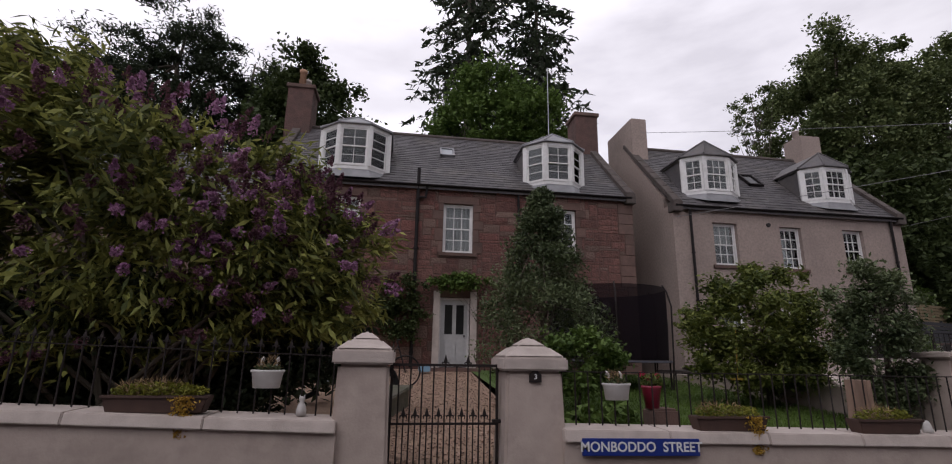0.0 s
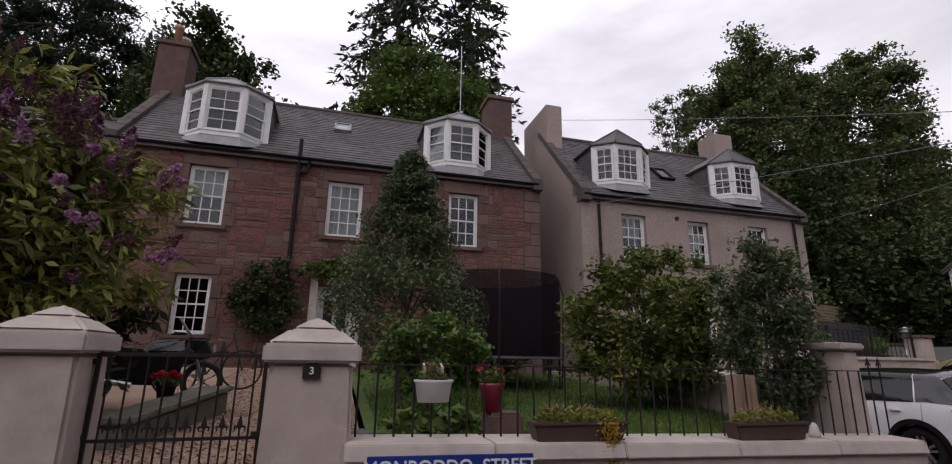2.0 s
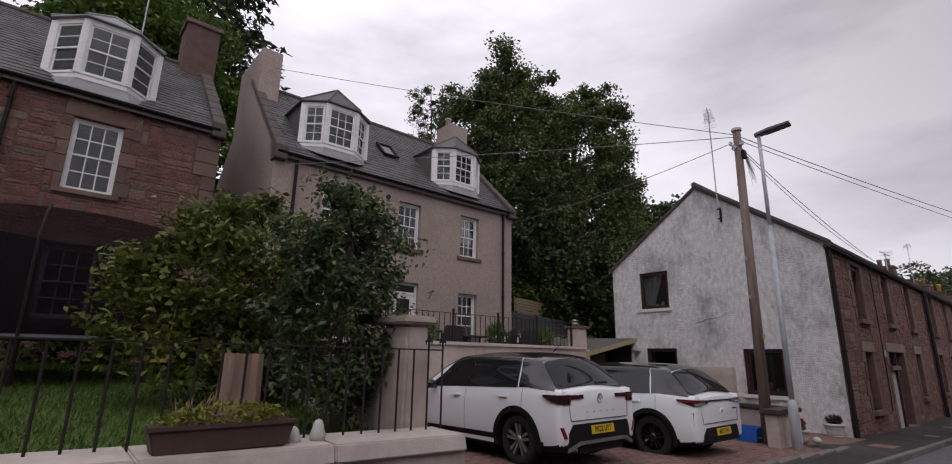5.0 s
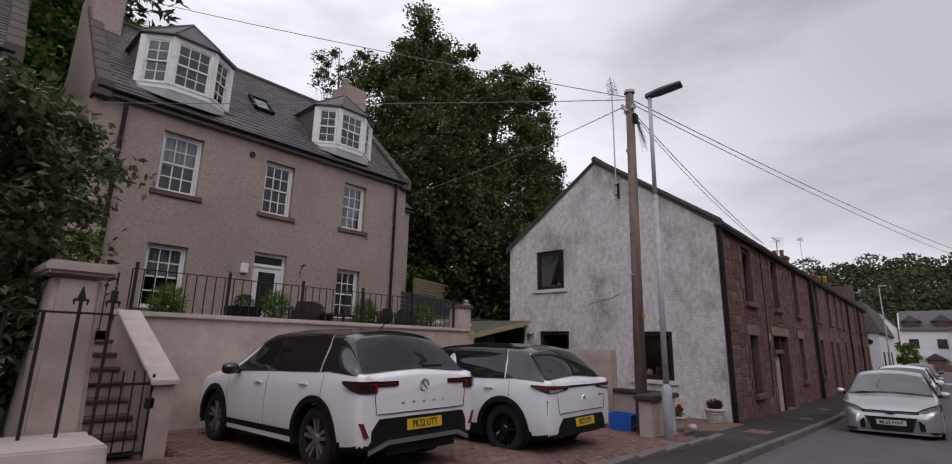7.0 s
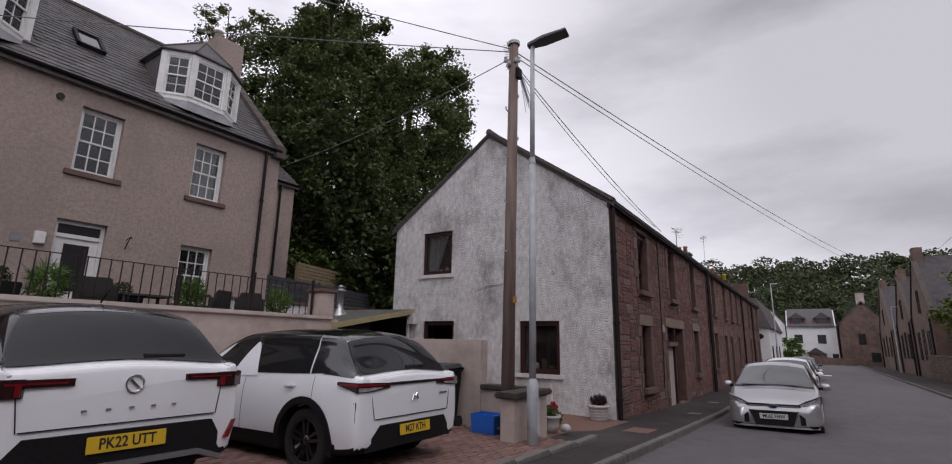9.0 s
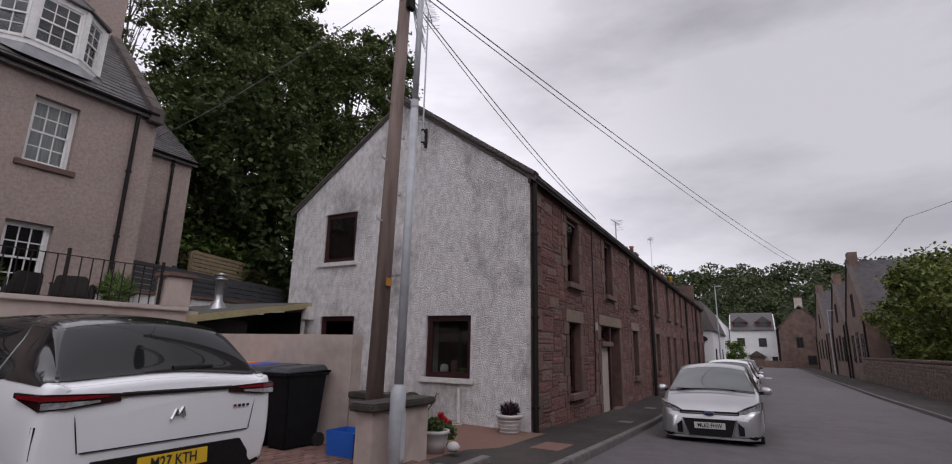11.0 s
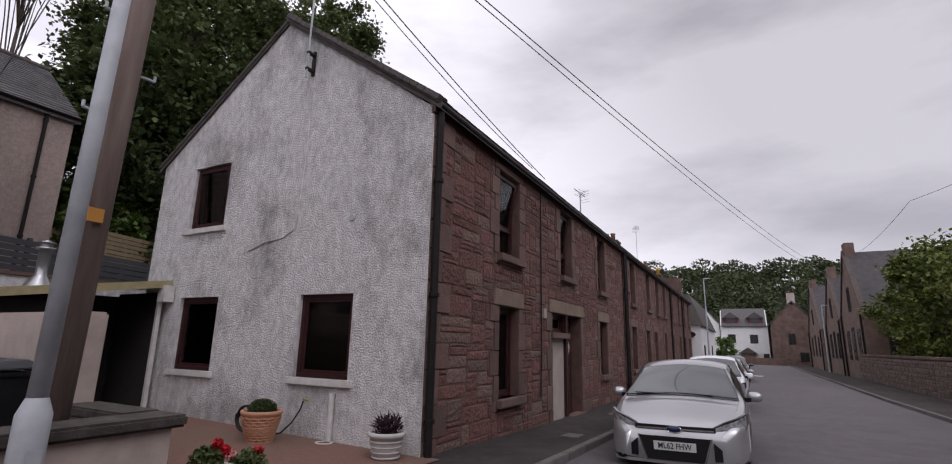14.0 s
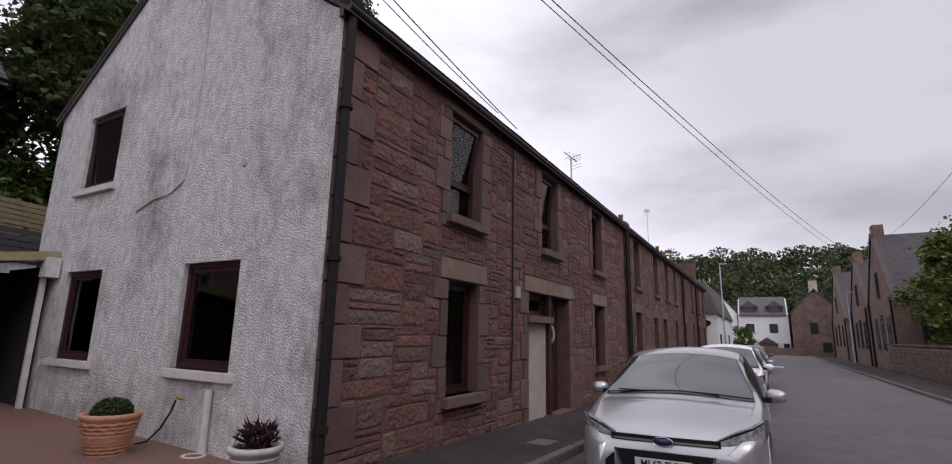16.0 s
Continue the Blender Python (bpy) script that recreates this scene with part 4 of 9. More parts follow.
a, b, c, d = GH[0]
drape(endh, gm @ T(a, 0.22, c), 0.06, (b - a) * 0.75, 0.08, d - c - 0.06, 0.45, "pale patterned curtain drawn aside")
for i, (u, hh, rr, mm) in enumerate(((0.25, 0.16, 0.05, M_WHITE), (0.42, 0.12, 0.07, M_SILLW), (0.62, 0.2, 0.05, M_WHITE))):
    Geo().lathe([(0.0, 0), (rr, 0), (rr * 1.1, hh * 0.6), (rr * 0.6, hh * 0.9), (0.0, hh)], 12, (u, 0, 0)).part("sill_ornament", mm, endh, smooth=True).matrix_basis = gm @ T(a, 0.33, c + 0.06)
for i in (1, 2):
    a, b, c, d = GH[i]
    Geo().box(0, b - a, 0, 0.3, 0, 0.04).part("inner_sill", M_BROWNFRAME, endh).matrix_basis = gm @ T(a, 0.15, c + 0.02)
    for u, hh, rr, mm in ((0.3, 0.2, 0.09, M_SILLW), (0.52, 0.28, 0.07, M_PAVER), (0.72, 0.14, 0.1, M_LAWN)):
        Geo().lathe([(0.0, 0), (rr * 0.8, 0), (rr, hh * 0.55), (rr * 0.75, hh * 0.9), (0.0, hh)], 12, (u * (b - a), 0, 0)).part("sill_ornament", mm, endh, smooth=True).matrix_basis = gm @ T(a, 0.25, c + 0.06)
# street front, one wall for each house of the row
TH = [(22.47, 23.38, 2.36, 3.92), (25.85, 26.75, 2.4, 4.0), (29.25, 30.15, 2.38, 4.0), (22.5, 23.36, -0.1, 1.45), (25.2, 27.4, -0.95, 1.5), (29.3, 30.2, 0.0, 1.5)]


def sandstone_front(house, x0, x1, z0, z1, hs, near, seed):
    rng = random.Random(seed)
    L = x1 - x0
    hh = [(a - x0, b - x0, c, d) for a, b, c, d in hs]
    w = wall_geo(L, z0, z1, 0.5, hh).part("wall", M_MORTAR, house)
    w.matrix_basis = T(x0, YT + 0.03, 0)
    bl = margins(w, hh, 0.22, 0.3, 0.18, rng)
    z = z0 + 0.1
    k = 0
    while z < z1:
        e = min(z + rng.uniform(0.34, 0.46), z1)
        q = 0.36 if k % 2 else 0.6
        dressed(w, 0.0, q, z, e)
        bl.append((0, q, z, e))
        z, k = e, k + 1
    lay_stones(w, rubble(0, L, z0 + 0.1, z1 - 0.02, bl, rng), 0.017, M_STONE_RED, M_STONE_RED_J, near, rng=rng)
    return w


sandstone_front(endh, XG + 0.02, 32.7, -1.3, 4.2, TH, lambda r: r[0] < 7.6, 21)
M_TILE = surf("dark_roof_tile", (0.085, 0.07, 0.068), (0.06, 0.05, 0.05), 7, 0.8, 0.4, 40, (0.09, 0.09, 0.05), 1.0, 0.4, island=0.3)


def terrace_roof(house, x0, x1):
    ez = 4.2
    roof_deck(house, x0, x1, YT - 0.13, ez, 9.12, 6.62, 12.5, [], mat=M_TILE)
    gutter(house, x0, x1, YT - 0.1, ez - 0.07)
    Geo().box(x0, x1, YT - 0.04, YT + 0.02, ez - 0.16, ez - 0.06).part("fascia", M_BROWNFRAME, house)
    Geo().box(x0 + 0.6, x1 - 0.02, 11.85, 12.35, -1.2, 4.2).part("back_wall", M_STONE_DRESS, house)
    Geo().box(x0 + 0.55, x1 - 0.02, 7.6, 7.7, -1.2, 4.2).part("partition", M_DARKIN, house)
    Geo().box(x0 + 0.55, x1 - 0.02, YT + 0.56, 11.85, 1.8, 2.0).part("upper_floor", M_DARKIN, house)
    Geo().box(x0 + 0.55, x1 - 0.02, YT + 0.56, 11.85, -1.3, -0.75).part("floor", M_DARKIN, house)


M_LINTEL = surf("tan_sandstone_lintel", (0.225, 0.165, 0.125), (0.17, 0.122, 0.092), 4, 0.92, 0.5, 30, (0.12, 0.085, 0.065), 1.2, 0.5)
for a, b, c, d in TH[3:]:
    Geo().box(a - 0.2, b + 0.2, -0.008, 0.02, d + 0.012, d + 0.29).part("lintel", M_LINTEL, endh, "pale tan stone lintel", bevel=0.006).matrix_basis = T(0, YT, 0)
terrace_roof(endh, XG - 0.04, 32.7)
# verge on the gable
for y0, y1 in ((YT - 0.12, 9.12), (12.5, 9.12)):
    Geo().tube((XG - 0.035, y0, 4.17), (XG - 0.035, y1, 6.55), 0.035, n=8).part("verge", M_TILE, endh)
for k in range(26):
    t = (k + 0.5) / 26
    Geo().box(-0.1, 0.12, -0.09, 0.09, -0.03, 0.06).part("verge_tile", M_TILE, endh, bevel=0.015).matrix_basis = pose(XG - 0.005, YT - 0.12 + (9.12 - YT + 0.12) * t, 4.2 + 2.42 * t, math.degrees(math.atan2(2.4, 3.47)), 0, 0)
for i, (a, b, c, d) in enumerate(TH):
    if i == 4:
        continue
    casement(endh, T(a, YT + 0.18, c), b - a, d - c, M_BROWNFRAME, (-0.28, 0.13, M_STONE_DRESS), transom=0.55 if i < 3 else 0.0, tilt=(9, 6, 4, 0, 0, 0)[i])
    if i < 3:
        Geo().box(a + 0.06, b - 0.06, YT + 0.29, YT + 0.3, c + 0.05, c + 0.56).part("half_blind", M_BLIND, endh, "pale blind behind the lower pane")
# blocked doorway and the door beside it
M_PANEL = surf("pale_render_panel", (0.42, 0.36, 0.32), (0.35, 0.3, 0.27), 4, 0.9, 0.2, 40, (0.26, 0.21, 0.18), 1.2, 0.4)
Geo().box(25.2, 26.28, YT + 0.12, YT + 0.25, -1.0, 0.95).part("blocked_panel", M_PANEL, endh, "pale rendered infill panel")
Geo().box(25.12, 26.3, YT - 0.05, YT + 0.25, 0.95, 1.08).part("panel_ledge", M_STONE_DRESS, endh, bevel=0.01)
casement(endh, T(25.2, YT + 0.18, 1.08), 1.08, 0.42, M_BROWNFRAME)
Geo().box(26.28, 26.42, YT + 0.05, YT + 0.3, -1.0, 1.5).part("door_post", M_BROWNFRAME, endh)
td = Geo().box(26.42, 27.4, YT + 0.3, YT + 0.36, -0.9, 1.5).part("door", surf("dark_red_door_paint", (0.055, 0.02, 0.018), (0.04, 0.015, 0.014), 7, 0.4), endh, "dark red front door with a wreath")
Geo().box(26.6, 27.22, YT + 0.285, YT + 0.3, 0.3, 1.3).part("door_glass", MATS["dark_glass"], td)
wr = Geo()
for k in range(14):
    a = 2 * math.pi * k / 14
    wr.tube((26.9 + 0.14 * math.cos(a), YT + 0.25, 0.75 + 0.14 * math.sin(a)), (26.9 + 0.2 * math.cos(a + 0.5), YT + 0.24, 0.75 + 0.2 * math.sin(a + 0.5)), 0.03, 0.01, 5)
wr.part("door_wreath", M_COPE, td, "pale dried wreath")
Geo().box(24.62, 24.78, YT - 0.02, YT + 0.02, 1.35, 1.55).part("wall_vent", M_PANEL, endh)
Geo().box(26.2, 27.5, YT - 0.1, YT + 0.2, -0.98, -0.78).part("door_step", M_STONE_DRESS, endh, bevel=0.02)
Geo().box(XG, XG + 0.017, YT + 0.005, 5.948, -0.9, 4.2).part("corner_render", M_HARL_WHITE, endh)
downpipe(endh, XG + 0.07, YT - 0.07, -0.6, 4.1, 0.052)
downpipe(endh, 32.65, YT - 0.08, -0.85, 4.1, 0.05)
Geo().path([(24.45, YT - 0.02, 4.1), (24.46, YT - 0.02, 0.6), (24.4, YT - 0.02, -0.2)], 0.015).part("wall_cable", M_BLACK, endh)
# rest of the row
row = thing("terrace_row", Matrix.Identity(4), "row of red sandstone terraced houses with small dark windows", "house")
RWU = [(34.0, 34.95, 2.4, 4.02), (37.5, 38.45, 2.4, 4.02), (40.1, 41.05, 2.4, 4.02), (42.5, 43.45, 2.4, 4.02), (45.6, 46.55, 2.4, 4.02), (49.0, 49.9, 2.4, 4.02), (52.2, 53.1, 2.4, 4.02), (55.0, 55.9, 2.4, 4.02)]
RWL = [(34.0, 34.95, 0.0, 1.55), (42.4, 43.3, 0.0, 1.55), (45.5, 46.4, 0.0, 1.55), (49.0, 49.9, 0.0, 1.5), (55.0, 55.9, 0.0, 1.5)]
RWD = [(37.1, 38.05, -1.1, 1.5), (39.2, 40.1, -1.1, 1.5), (52.0, 52.9, -1.1, 1.5)]
sandstone_front(row, 32.72, 57.0, -1.4, 4.2, RWU + RWL + RWD, lambda r: r[0] < 0, 33)
for a, b, c, d in RWU + RWL:
    casement(row, T(a, YT + 0.18, c), b - a, d - c, M_BROWNFRAME, (-0.26, 0.12, M_STONE_DRESS), transom=(d - c) / 2)
for a, b, c, d in RWD:
    Geo().box(a, b, YT + 0.25, YT + 0.3, c, d).part("door", MATS["dark_red_door_paint"], row)
terrace_roof(row, 32.7, 57.0)
Geo().box(56.5, 57.0, YT + 0.5, 11.85, -1.2, 6.2).part("gable_wall", M_STONE_DRESS, row)
for x in (45.2, 56.5):
    chimney(row, x - 0.4, x + 0.4, 8.6, 9.6, 5.8, 7.0, M_STONE_DRESS, [(x, 8.9, 0.5, M_TERRA), (x, 9.3, 0.5, M_TERRA)])
for x in (32.6, 44.6, 50.5):
    downpipe(row, x + 0.25, YT - 0.08, -0.95, 4.1, 0.05)

# ---- front wall, piers, gate, railings ----
fw = thing("garden_wall", Matrix.Identity(4), "low rendered garden wall with a painted coping", "wall", kind="structure")


def sloped_wall(par, x0, x1, y0, y1, zt0, zt1, cope, mat, cmat, drop=0.5, over=0.05):
    b0, b1 = rz(x0) - drop, rz(x1) - drop
    Geo().solid([(x0, y0, b0), (x1, y0, b1), (x1, y1, b1), (x0, y1, b0)], [(x0, y0, zt0 - cope), (x1, y0, zt1 - cope), (x1, y1, zt1 - cope), (x0, y1, zt0 - cope)]).part("wall_body", mat, par)
    n = max(1, round((x1 - x0) / 1.3))
    for i in range(n):
        a, b = x0 + (x1 - x0) * i / n, x0 + (x1 - x0) * (i + 1) / n - 0.006
        za, zb = np.interp([a, b], [x0, x1], [zt0, zt1])
        Geo().solid([(a, y0 - over, za - cope), (b, y0 - over, zb - cope), (b, y1 + over, zb - cope), (a, y1 + over, za - cope)], [(a, y0 - over + 0.03, za), (b, y0 - over + 0.03, zb), (b, y1 + over, zb + 0.01), (a, y1 + over, za + 0.01)]).part("coping_stone", cmat, par, bevel=0.012)


sloped_wall(fw, -16, -0.6, 5.66, 6.1, 1.25, 0.69, 0.12, M_WALL_RENDER, M_COPE)
sloped_wall(fw, 1.86, 8.02, 5.66, 6.1, 0.60, 0.475, 0.13, M_WALL_RENDER, M_COPE)


def pier(name, x0, x1, y0, y1, zb, zs, zc, za, label):
    p = thing(name, T((x0 + x1) / 2, (y0 + y1) / 2, zb), label, "gate pier")
    w, d = (x1 - x0) / 2, (y1 - y0) / 2
    f = 0.05
    Geo().solid([(-w - f, -d - f, 0), (w + f, -d - f, 0), (w + f, d + f, 0), (-w - f, d + f, 0)], [(-w, -d, zs - zb), (w, -d, zs - zb), (w, d, zs - zb), (-w, d, zs - zb)]).part("shaft", M_WALL_RENDER, p, bevel=0.03)
    o = 0.06
    c = Geo()
    c.box(-w - o, w + o, -d - o, d + o, zs - zb, zc - zb)
    cap = c.part("cap", M_COPE, p, bevel=0.02)
    q = lambda k, z: [(-(w + o) * k, -(d + o) * k, z), ((w + o) * k, -(d + o) * k, z), ((w + o) * k, (d + o) * k, z), (-(w + o) * k, (d + o) * k, z)]
    h = za - zc
    Geo().solid(q(0.96, zc - zb), q(0.52, zc - zb + h * 0.55)).solid(q(0.5, zc - zb + h * 0.55), q(0.1, zc - zb + h)).part("cap_top", M_COPE, cap, bevel=0.025)
    return p


pier("gate_pier", -0.64, -0.09, 5.78, 6.33, -0.25, 1.265, 1.42, 1.625, "cream rendered gate pier with a pyramid cap")
p2 = pier("gate_pier", 1.235, 1.885, 5.78, 6.4, -0.3, 1.215, 1.365, 1.595, "cream rendered gate pier with pyramid cap and number plaque")
pier("gate_pier", 7.72, 7.97, 6.2, 6.7, -0.3, 1.44, 1.52, 1.545, "rendered corner pier with a dark flat cap")
plaque = thing("number_plaque", T(1.56, 5.745, 1.09), "small black arched plaque with the number 3", "sign")
q = [(-0.07, 0), (0.07, 0), (0.07, 0.09), (0.045, 0.1), (0.03, 0.125), (-0.03, 0.125), (-0.045, 0.1), (-0.07, 0.09)]
Geo().solid([(a, 0.02, b) for a, b in q], [(a, 0.0, b) for a, b in q]).part("plate", M_BLACK, plaque)


def words(text, size, mat, parent, m, name="lettering", extrude=0.002, width=None):
    cu = bpy.data.curves.new(name, "FONT")
    cu.offset = size * 0.018
    cu.body, cu.size, cu.extrude, cu.align_x, cu.align_y = text, size, extrude, "CENTER", "CENTER"
    cu.materials.append(mat)
    ob = new(name, cu)
    ob.parent = parent
    ob.matrix_basis = m
    return ob


M_INKW = surf("white_sign_paint", (0.75, 0.75, 0.75), (0.68, 0.68, 0.68), 10, 0.5)
words("3", 0.08, M_INKW, plaque, pose(0, -0.004, 0.06, 90, 0, 0), "numeral")
sign = thing("street_sign", pose(2.72, 5.585, 0.42, 0, math.degrees(0.012), 0), "blue enamel street name sign with white letters", "sign")
Geo().box(-0.69, 0.69, 0.0, 0.02, -0.09, 0.09).part("plate", surf("blue_enamel", (0.012, 0.035, 0.24), (0.012, 0.03, 0.2), 3, 0.35), sign, bevel=0.006)
t = words("MONBODDO  STREET", 0.142, M_INKW, sign, pose(0, -0.004, 0.0, 90, 0, 0))
t.data.space_character = 1.02

M_IRON = M_BLACK


def spear(g, x, y, z, s=1.0):
    """A cast spearhead with side barbs."""
    g.solid([(x - 0.008 * s, y - 0.008 * s, z), (x + 0.008 * s, y - 0.008 * s, z), (x + 0.008 * s, y + 0.008 * s, z), (x - 0.008 * s, y + 0.008 * s, z)],
            [(x - 0.022 * s, y - 0.01 * s, z + 0.035 * s), (x + 0.022 * s, y - 0.01 * s, z + 0.035 * s), (x + 0.022 * s, y + 0.01 * s, z + 0.035 * s), (x - 0.022 * s, y + 0.01 * s, z + 0.035 * s)])
    g.solid([(x - 0.022 * s, y - 0.01 * s, z + 0.035 * s), (x + 0.022 * s, y - 0.01 * s, z + 0.035 * s), (x + 0.022 * s, y + 0.01 * s, z + 0.035 * s), (x - 0.022 * s, y + 0.01 * s, z + 0.035 * s)],
            [(x - 0.002, y - 0.002, z + 0.11 * s), (x + 0.002, y - 0.002, z + 0.11 * s), (x + 0.002, y + 0.002, z + 0.11 * s), (x - 0.002, y + 0.002, z + 0.11 * s)])
    g.tube((x - 0.04 * s, y, z + 0.02 * s), (x + 0.04 * s, y, z + 0.02 * s), 0.009 * s, n=6)
    g.tube((x - 0.04 * s, y, z + 0.02 * s), (x - 0.035 * s, y, z - 0.015 * s), 0.008 * s, 0.004, n=5)
    g.tube((x + 0.04 * s, y, z + 0.02 * s), (x + 0.035 * s, y, z - 0.015 * s), 0.008 * s, 0.004, n=5)


gate = thing("iron_gate", T(-0.09, 6.06, 0.0), "black wrought iron garden gate with spear heads", "gate")
W = 1.3
gf = Geo().box(0.02, 0.05, -0.015, 0.015, 0.1, 1.28).box(W - 0.05, W - 0.02, -0.015, 0.015, 0.1, 1.28).box(0.05, W - 0.05, -0.012, 0.012, 1.245, 1.275).box(0.05, W - 0.05, -0.012, 0.012, 0.6, 0.625).box(0.05, W - 0.05, -0.012, 0.012, 0.12, 0.15)
gfo = gf.part("gate_frame", M_IRON, gate)
nb = 9
for i in range(nb):
    x = 0.05 + (W - 0.1) * (i + 0.5) / nb
    g = Geo().tube((x, 0, 0.12), (x, 0, 1.27), 0.009, n=6)
    if i in (4, 6):
        spear(g, x, 0, 1.27)
    g.part("bar", M_IRON, gate)
    x2 = x + (W - 0.1) / nb / 2
    if i < nb - 1:
        g = Geo().tube((x2, 0, 0.12), (x2, 0, 0.68), 0.008, n=6)
        spear(g, x2, 0, 0.68, 1.0)
        g.part("dog_bar", M_IRON, gate)
for zz in (0.62, 1.18):
    Geo().box(-0.06, 0.03, -0.03, 0.03, zz, zz + 0.04).part("hinge", M_IRON, gate)
Geo().box(W - 0.09, W + 0.02, -0.035, 0.035, 0.62, 0.66).part("latch", M_IRON, gate)


def railing(name, x0, x1, y, zb, zt, pitch, label, heads=()):
    """Upright iron bars between a bottom and a top rail; zb(x), zt(x) give their heights."""
    r = thing(name, Matrix.Identity(4), label, "railing")
    Geo().solid([(x0, y - 0.018, zt(x0) - 0.012), (x1, y - 0.018, zt(x1) - 0.012), (x1, y + 0.018, zt(x1) - 0.012), (x0, y + 0.018, zt(x0) - 0.012)],
                [(x0, y - 0.018, zt(x0)), (x1, y - 0.018, zt(x1)), (x1, y + 0.018, zt(x1)), (x0, y + 0.018, zt(x0))]).part("top_rail", M_IRON, r)
    n = round((x1 - x0) / pitch)
    for i in range(n + 1):
        x = x0 + (x1 - x0) * i / n
        g = Geo()
        top = zt(x) - 0.005
        if i in heads or i - n - 1 in heads:
            top += 0.06
            spear(g, x, y, top, 0.9)
        g.tube((x, y, zb(x) - 0.03), (x, y, top), 0.0095, n=6)
        g.part("bar", M_IRON, r)
    return r


zcop = lambda x: float(np.interp(x, [-16, -0.6, 1.86, 8.02], [1.25, 0.69, 0.60, 0.475]))
railing("railing", 1.95, 8.0, 6.0, zcop, lambda x: 1.215 - 0.002 * x, 0.163, "black iron railing on the garden wall", heads=(-1, -2))
railing("railing", -9.0, -0.7, 6.0, zcop, lambda x: 1.33 - 0.03 * x, 0.163, "black iron railing with spear heads behind the shrub", heads=tuple(range(0, 60)))

# ---- drive, steps, retaining wall, terrace railings ----
rw = thing("retaining_wall", Matrix.Identity(4), "pinkish rendered retaining wall with a pale coping", "wall", kind="structure")
Geo().box(9.2, 16.95, 11.15, 11.45, -0.8, 1.38).part("wall_body", M_WALL_RENDER, rw)
Geo().box(9.15, 16.95, 11.09, 11.5, 1.38, 1.46).part("coping", M_COPE, rw, bevel=0.012)
Geo().box(16.55, 16.95, 11.1, 11.5, 1.46, 1.97).part("end_pier", M_WALL_RENDER, rw, bevel=0.01)
Geo().box(16.5, 17.0, 11.05, 11.55, 1.97, 2.05).part("end_pier_cap", M_STONE_DRESS, rw, bevel=0.012)
Geo().box(16.95, 17.2, 11.2, 15.3, -0.8, 1.4).part("side_wall", M_WALL_RENDER, rw)
rail_t = railing("terrace_railing", 9.35, 16.5, 11.3, lambda x: 1.46, lambda x: 2.12, 0.155, "black iron railing on the retaining wall", heads=())
for i in range(6):
    x = 9.4 + 1.42 * i
    Geo().box(x - 0.02, x + 0.02, 11.28, 11.32, 1.46, 2.22).part("post", M_IRON, rail_t)
# stair with a sloping side wall
stair = thing("garden_steps", Matrix.Identity(4), "worn stone steps rising between rendered side walls", "stairs", kind="structure")
for i in range(7):
    z1 = -0.22 + 0.178 * (i + 1)
    y0 = 9.25 + 0.29 * i
    Geo().box(8.02, 9.2, y0, 11.4, z1 - 0.178, z1 - 0.05).part("riser", M_WALL_RENDER, stair)
    Geo().box(8.02, 9.2, y0 - 0.03, min(y0 + 0.32, 11.4), z1 - 0.05, z1).part("tread", M_STONE_DRESS, stair, bevel=0.012)
Geo().box(8.02, 9.2, 11.3, 15.2, 0.2, 1.03).part("landing", M_PAVE, stair)
sw = [(8.95, -0.6), (11.15, -0.6), (11.15, 1.38), (10.85, 1.38), (8.95, 0.54)]
Geo().solid([(9.18, a, b) for a, b in sw], [(9.4, a, b) for a, b in sw]).part("side_wall", M_WALL_RENDER, stair)
Geo().solid([(9.14, 8.9, 0.52), (9.44, 8.9, 0.52), (9.44, 10.9, 1.40), (9.14, 10.9, 1.40)], [(9.14, 8.9, 0.58), (9.44, 8.9, 0.58), (9.44, 10.9, 1.46), (9.14, 10.9, 1.46)]).part("sloping_coping", M_COPE, stair, bevel=0.01)
Geo().box(7.72, 8.02, 6.7, 15.2, -0.6, 0.95).part("boundary_wall", M_WALL_RENDER, stair)


def bar_gate(name, m, w, h, n, label):
    gt = thing(name, m, label, "gate")
    Geo().box(0, 0.025, -0.012, 0.012, 0.05, h).box(w - 0.025, w, -0.012, 0.012, 0.05, h).box(0.025, w - 0.025, -0.01, 0.01, h - 0.12, h - 0.09).box(0.025, w - 0.025, -0.01, 0.01, 0.08, 0.11).part("gate_frame", M_IRON, gt)
    for i in range(n):
        x = w * (i + 1) / (n + 1)
        Geo().tube((x, 0, 0.09), (x, 0, h + 0.04), 0.008, n=6).part("bar", M_IRON, gt)
    Geo().box(w - 0.06, w + 0.02, -0.03, 0.03, h * 0.6, h * 0.72).part("lock", M_IRON, gt)


bar_gate("low_iron_gate", T(8.45, 8.98, -0.3), 0.74, 0.95, 6, "low black iron gate at the foot of the steps")
bar_gate("terrace_gate", T(8.1, 11.35, 1.03), 1.1, 1.0, 7, "black iron gate at the head of the steps")
